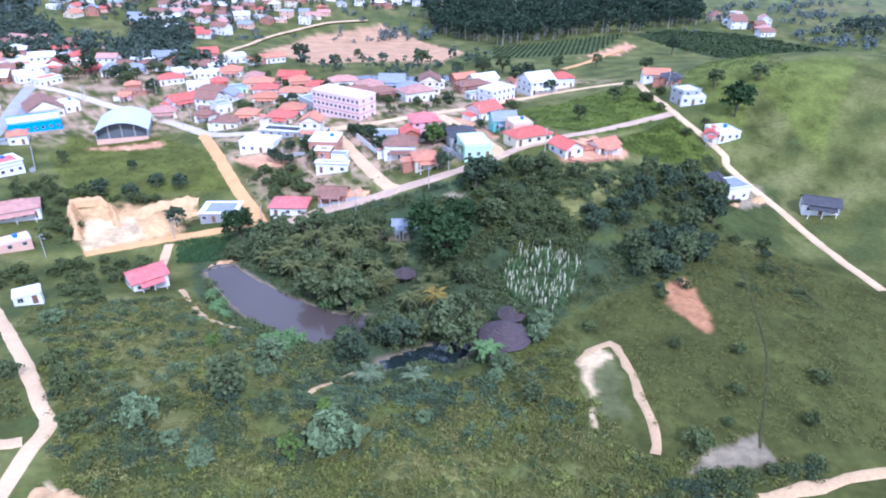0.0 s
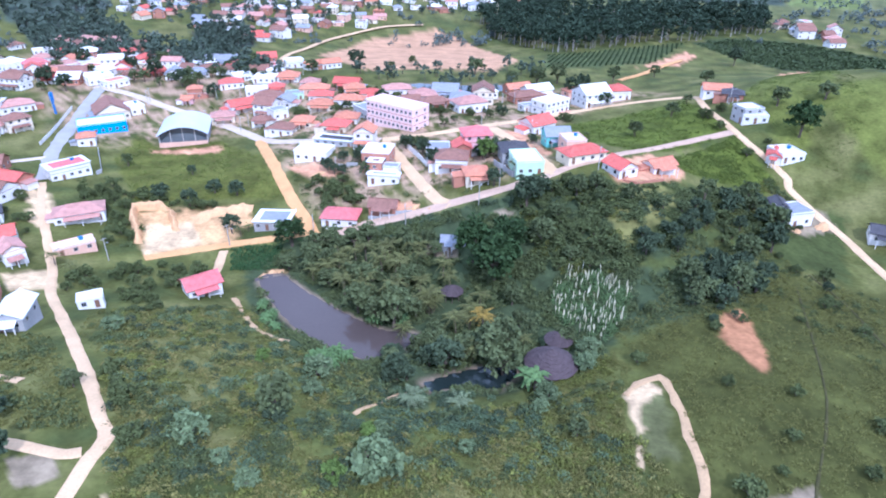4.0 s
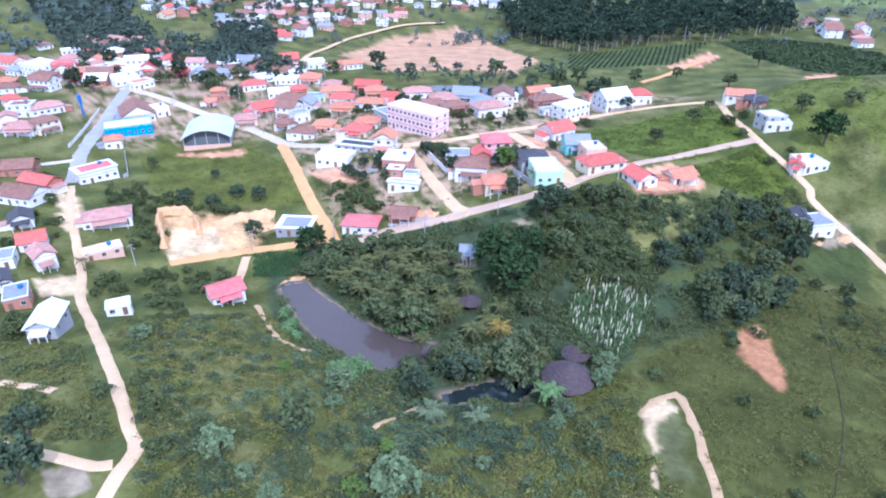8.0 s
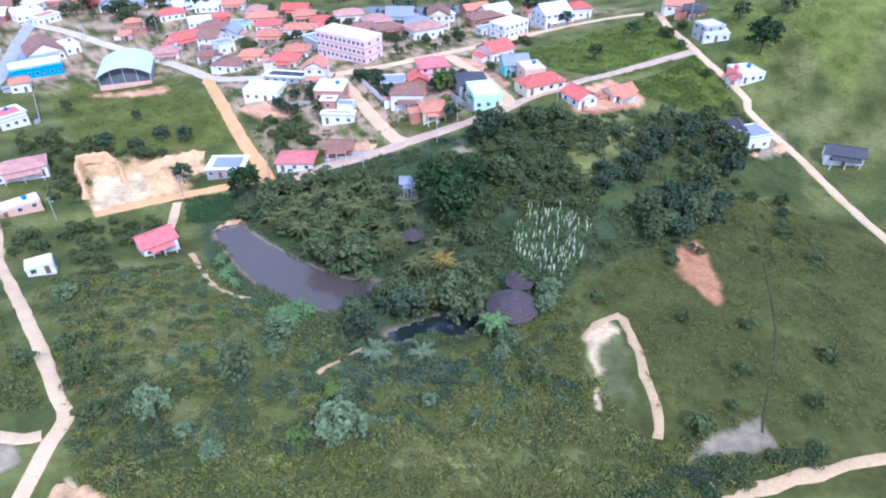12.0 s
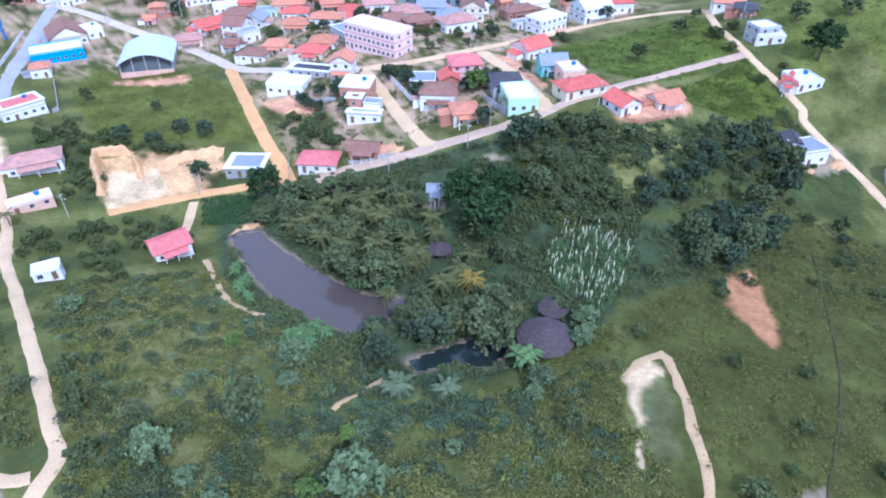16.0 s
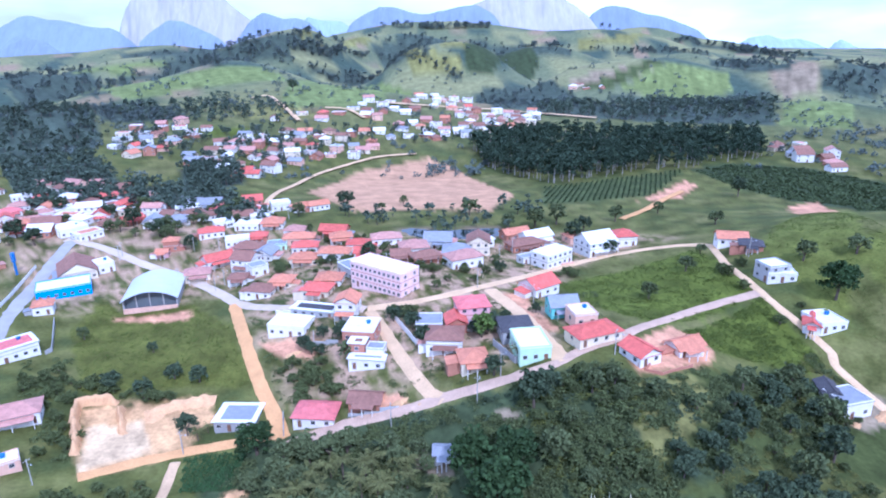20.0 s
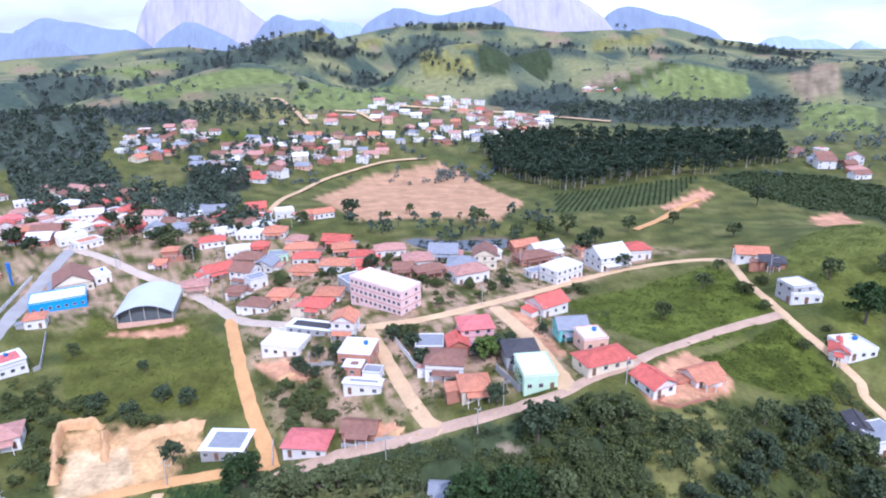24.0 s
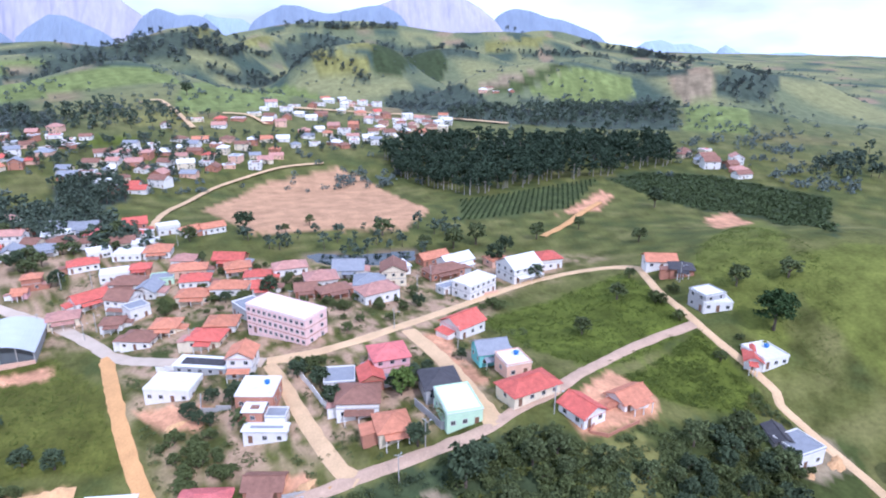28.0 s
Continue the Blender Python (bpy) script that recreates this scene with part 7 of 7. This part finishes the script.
def kiosk(x, y, r, h):
    z = gz(x, y)
    ob = tagged(new("kiosk"), "round open kiosk with dark weathered thatched cone roof", "kiosk", "thatched kiosks")
    ob.matrix_world = pose(x, y, z)
    n = 28
    for k in range(8):
        bm = bmesh.new()
        a = k * 0.785
        tube(bm, (0.8 * r * math.cos(a), 0.8 * r * math.sin(a), -0.8), (0.8 * r * math.cos(a), 0.8 * r * math.sin(a), h), 0.10, 0.09)
        part("post", bm, BARK, ob)
    bm = bmesh.new()
    rng = random.Random(int(x * 10))
    prev = None
    for s in range(9):
        u = s / 8
        for step in (0, 1):
            if s == 8 and step:
                continue
            rr = r * (1 - u) * (1.0 if not step else 0.985) + 0.05
            zz = h - 0.25 + u * 0.62 * r + (0.12 if step else 0)
            ring = [bm.verts.new((rr * math.cos(6.2832 * k / n) * (1 + rng.uniform(-0.02, 0.02)), rr * math.sin(6.2832 * k / n) * (1 + rng.uniform(-0.02, 0.02)), zz + rng.uniform(-0.05, 0.05))) for k in range(n)]
            if prev:
                for k in range(n):
                    bm.faces.new((prev[k], prev[(k + 1) % n], ring[(k + 1) % n], ring[k]))
            prev = ring
    bm.faces.new(prev)
    part("roof", bm, THATCH, ob)


kiosk(18.0, 57.0, 5.6, 2.4)
kiosk(-1.4, 93.2, 3.0, 2.4)
kiosk(21.5, 66.5, 3.2, 2.4)


def pole(x, y, h, turn):
    ob = tagged(new("utility_pole"), "slim grey concrete utility pole with crossarm", "pole", "street poles")
    ob.matrix_world = pose(x, y, gz(x, y), 0, 0, turn)
    for nm, key, draw in (("post", "pole post", lambda bm: tube(bm, (0, 0, -0.6), (0, 0, 1.0), 0.17, 0.10, 8)), ("crossarm", "pole arm", lambda bm: box(bm, -0.9, -0.06, 0, 0.9, 0.06, 0.12)), ("lamp_arm", "pole lamp arm", lambda bm: (tube(bm, (0, 0, 0), (0, -1.5, 0.35), 0.035, 0.03), box(bm, -0.12, -2.0, 0.30, 0.12, -1.45, 0.42)))):
        p = new(nm, shared(key, CEMENT if nm != "lamp_arm" else METAL, draw))
        p.parent = ob
        p.matrix_local = Matrix.Diagonal((1, 1, h, 1)) if nm == "post" else Matrix.Translation((0, 0, h - 0.5 if nm == "crossarm" else h - 1.4))


pole(-147.1, 268.2, 7.5, 23)
pole(-110.9, 242.8, 7.5, 31)
pole(-92.0, 231.7, 7.5, 119)
pole(-102.5, 274.0, 7.5, 30)
pole(14.5, 132.7, 7.5, 124)
pole(44.4, 132.2, 7.5, 51)
pole(-49.4, 200.8, 7.5, 138)
pole(30.5, 175.8, 7.5, 60)
pole(13.6, 193.7, 7.5, 52)
pole(-101.1, 115.5, 7.5, 60)
pole(-69.8, 128.5, 7.5, 69)
pole(-208.2, 247.8, 7.5, 4)
pole(-147.4, 271.9, 7.5, 10)
pole(64.3, 243.2, 7.5, 40)
pole(32.8, 242.1, 7.5, 175)
pole(111.9, 197.0, 7.5, 71)
pole(7.7, 125.9, 7.5, 155)
pole(-14.5, 125.5, 7.5, 80)
pole(-78.3, 319.3, 7.5, 40)
pole(25.5, 228.0, 7.5, 0)
pole(-19.7, 217.4, 7.5, 150)
pole(-115.3, 276.5, 7.5, 95)
pole(-89.7, 237.1, 7.5, 120)


def garden_wall(points, h, key, label):
    ob = tagged(new("garden_wall"), label, "wall", "yard walls")
    for (ax, ay), (bx, by) in zip(points, points[1:]):
        ln = math.hypot(bx - ax, by - ay)
        n = max(1, int(ln / 3))
        bm = bmesh.new()
        for k in range(n):
            x0, y0, x1, y1 = (ax + (bx - ax) * k / n, ay + (by - ay) * k / n, ax + (bx - ax) * (k + 1) / n, ay + (by - ay) * (k + 1) / n)
            z = gz((x0 + x1) / 2, (y0 + y1) / 2)
            ux, uy = -(y1 - y0) / (ln / n) * 0.09, (x1 - x0) / (ln / n) * 0.09
            v = [bm.verts.new(p) for p in ((x0 - ux, y0 - uy, z - 1), (x1 - ux, y1 - uy, z - 1), (x1 + ux, y1 + uy, z - 1), (x0 + ux, y0 + uy, z - 1), (x0 - ux, y0 - uy, z + h), (x1 - ux, y1 - uy, z + h), (x1 + ux, y1 + uy, z + h), (x0 + ux, y0 + uy, z + h))]
            for f in ((3, 2, 1, 0), (4, 5, 6, 7), (0, 1, 5, 4), (1, 2, 6, 5), (2, 3, 7, 6), (3, 0, 4, 7)):
                bm.faces.new([v[q] for q in f])
        part("wall_run", bm, wall_mat(key), ob)


garden_wall([(-134.6, 182.2), (-133.7, 184.6), (-146.8, 210.6)], 1.6, 'grey', 'grey block yard wall along the playing field')
garden_wall([(14.1, 148.0), (18.8, 136.3), (20.8, 136.0)], 2.0, 'concrete', 'raw block wall beside the flat-roofed shop')
garden_wall([(-16.6, 175.2), (-10.7, 162.4), (-8.0, 155.8), (-5.4, 156.1)], 1.9, 'white', 'white rendered yard wall along the lane')
garden_wall([(62.0, 138.4), (50.1, 125.0), (53.8, 123.4), (63.8, 128.5)], 0.8, 'brick', 'low brick wall round the red earth yard')
garden_wall([(47.0, 135.6), (48.9, 126.3)], 1.0, 'brick', 'low brick wall beside the house')
garden_wall([(-171.0, 211.6), (-174.0, 229.4), (-177.5, 246.7), (-180.1, 259.1)], 1.5, 'white', 'long white wall along the avenue')
garden_wall([(-58.0, 192.1), (-36.8, 183.0)], 1.4, 'white', 'white yard wall behind the lot')
garden_wall([(-41.4, 171.6), (-40.2, 164.7), (-32.4, 163.8)], 1.6, 'grey', 'grey block yard wall')
garden_wall([(42.9, 220.8), (55.5, 224.8)], 1.2, 'peach', 'low peach yard wall')
garden_wall([(-26.4, 132.5), (-17.8, 131.5), (-12.2, 132.1)], 0.8, 'grey', 'low grey wall along the street')
garden_wall([(-43.5, 130.4), (-45.1, 138.4)], 1.8, 'grey', 'grey side wall')


EARTH = material("cut ochre earth", (0.60, 0.36, 0.18), 0.95, 0.25, 0.4, 2.0, 0.6, spec=0.1)


def earth_bank(points, h, deep):
    """A cut earth face along a line, the ground behind it level with its top."""
    line = smooth_line(points, 0.8)
    t = np.gradient(line, axis=0)
    t /= np.hypot(t[:, 0], t[:, 1])[:, None] + 1e-9
    side = np.stack([-t[:, 1], t[:, 0]], -1)
    n = len(line)
    u = np.array([-0.35, -0.1, 0.15, 0.45, 0.8, 1.2, 2.2]) * deep
    hh = np.array([-0.1, 0.12, 0.55, 0.85, 1.0, 0.95, -0.05]) * h
    rag = wobble(line[:, 0], line[:, 1], 5, 41)[:, None] * 0.4
    fade = np.clip(np.minimum(np.arange(n), np.arange(n)[::-1]) / 4, 0, 1)[:, None]
    x, y = line[:, :1] + side[:, :1] * (u + rag), line[:, 1:] + side[:, 1:] * (u + rag)
    z = ground_z(x, y) + hh * fade * (1 + 0.25 * wobble(x, y, 6, 42)) - 0.05
    i = np.arange(n * 7).reshape(n, 7)
    quads = np.stack([i[:-1, :-1], i[1:, :-1], i[1:, 1:], i[:-1, 1:]], -1).reshape(-1, 4)
    mesh = bpy.data.meshes.new("earth_bank")
    mesh.from_pydata(np.stack([x, y, z], -1).reshape(-1, 3).tolist(), [], quads.tolist())
    mesh.polygons.foreach_set("use_smooth", np.ones(len(mesh.polygons), bool))
    tagged(link("earth_bank", mesh, EARTH), "freshly cut ochre earth bank", "bank", kind="structure")


earth_bank([(-96.3, 128.1), (-101.3, 138.0), (-105.3, 147.6), (-100.9, 149.3), (-95.7, 149.6)], 3.0, 1.1)
earth_bank([(-95.3, 148.4), (-92.1, 141.0), (-89.4, 136.1)], 2.4, 0.9)
earth_bank([(-85.1, 142.4), (-79.3, 145.6), (-72.7, 146.4), (-66.7, 146.9)], 1.6, 2.0)


def heap(x, y, rx, ry, h, turn, label):
    n, m = 40, 14
    rng = np.random.RandomState(3)
    a, r = np.meshgrid(np.linspace(0, 2 * math.pi, n, endpoint=False), np.linspace(0, 1, m))
    u, v = r * np.cos(a) * rx, r * np.sin(a) * ry
    ca, sa = math.cos(radians(turn)), math.sin(radians(turn))
    px, py = x + ca * u - sa * v, y + sa * u + ca * v
    edge = 1 + 0.18 * np.sin(3 * a + 1) + 0.1 * np.sin(7 * a)
    px, py = x + (px - x) * edge, y + (py - y) * edge
    z = ground_z(px, py) + h * np.clip(1 - r, 0, 1) ** 0.9 * (1 + 0.3 * wobble(px, py, 4, 51)) - 0.12 * r
    i = np.arange(n * m).reshape(m, n)
    j = np.roll(i, -1, axis=1)
    quads = np.stack([i[:-1], i[1:], j[1:], j[:-1]], -1).reshape(-1, 4)
    mesh = bpy.data.meshes.new("mound")
    mesh.from_pydata(np.stack([px, py, z], -1).reshape(-1, 3).tolist(), [], quads.tolist())
    mesh.polygons.foreach_set("use_smooth", np.ones(len(mesh.polygons), bool))
    tagged(link("mound", mesh, EARTH), label, "mound")


heap(-49.5, 7.5, 4.0, 5.5, 2.2, 20, 'pale ochre mound of dug earth')
heap(-53.1, 110.6, 5.0, 1.6, 1.2, 35, 'ochre earth dam at the pond head')
heap(-46.6, 162.8, 3.0, 1.5, 0.9, 20, 'orange earth mound on a building lot')
heap(-7.2, 130.7, 0.8, 0.6, 0.4, 20, 'small earth mound at the street edge')
heap(112.1, 121.1, 3.0, 1.8, 1.1, 40, 'brown heap of rubble and earth beside a half-built house')
heap(102.9, 118.5, 1.6, 1.2, 0.7, 10, 'small earth heap in a yard')
heap(-12.3, 133.3, 2.4, 1.4, 0.7, 20, 'orange earth mound beside a house')
heap(-83.0, 143.2, 3, 2, 0.9, 20, 'eroded earth mound on the cleared lot')


def water_tower(x, y, h):
    ob = tagged(new("water_tower"), "tall slim blue steel water tower", "water tower")
    ob.matrix_world = pose(x, y, gz(x, y))
    for nm, a, b, r in (("shaft", -0.5, h * 0.62, 0.55), ("reservoir", h * 0.62, h, 0.95)):
        bm = bmesh.new()
        tube(bm, (0, 0, a), (0, 0, b), r, r, 18)
        part(nm, bm, TANK, ob)
    bm = bmesh.new()
    tube(bm, (0, 0, h), (0, 0, h + 0.5), 0.98, 0.15, 18)
    part("cap", bm, TANK, ob)
    bm = bmesh.new()
    for s in (-0.2, 0.2):
        box(bm, s - 0.025, -1.06, 0.3, s + 0.025, -1.01, h)
    for k in range(int(h / 0.4)):
        box(bm, -0.2, -1.05, 0.5 + 0.4 * k, 0.2, -1.02, 0.53 + 0.4 * k)
    part("ladder", bm, METAL, ob)


water_tower(-184.0, 251.2, 10.0)
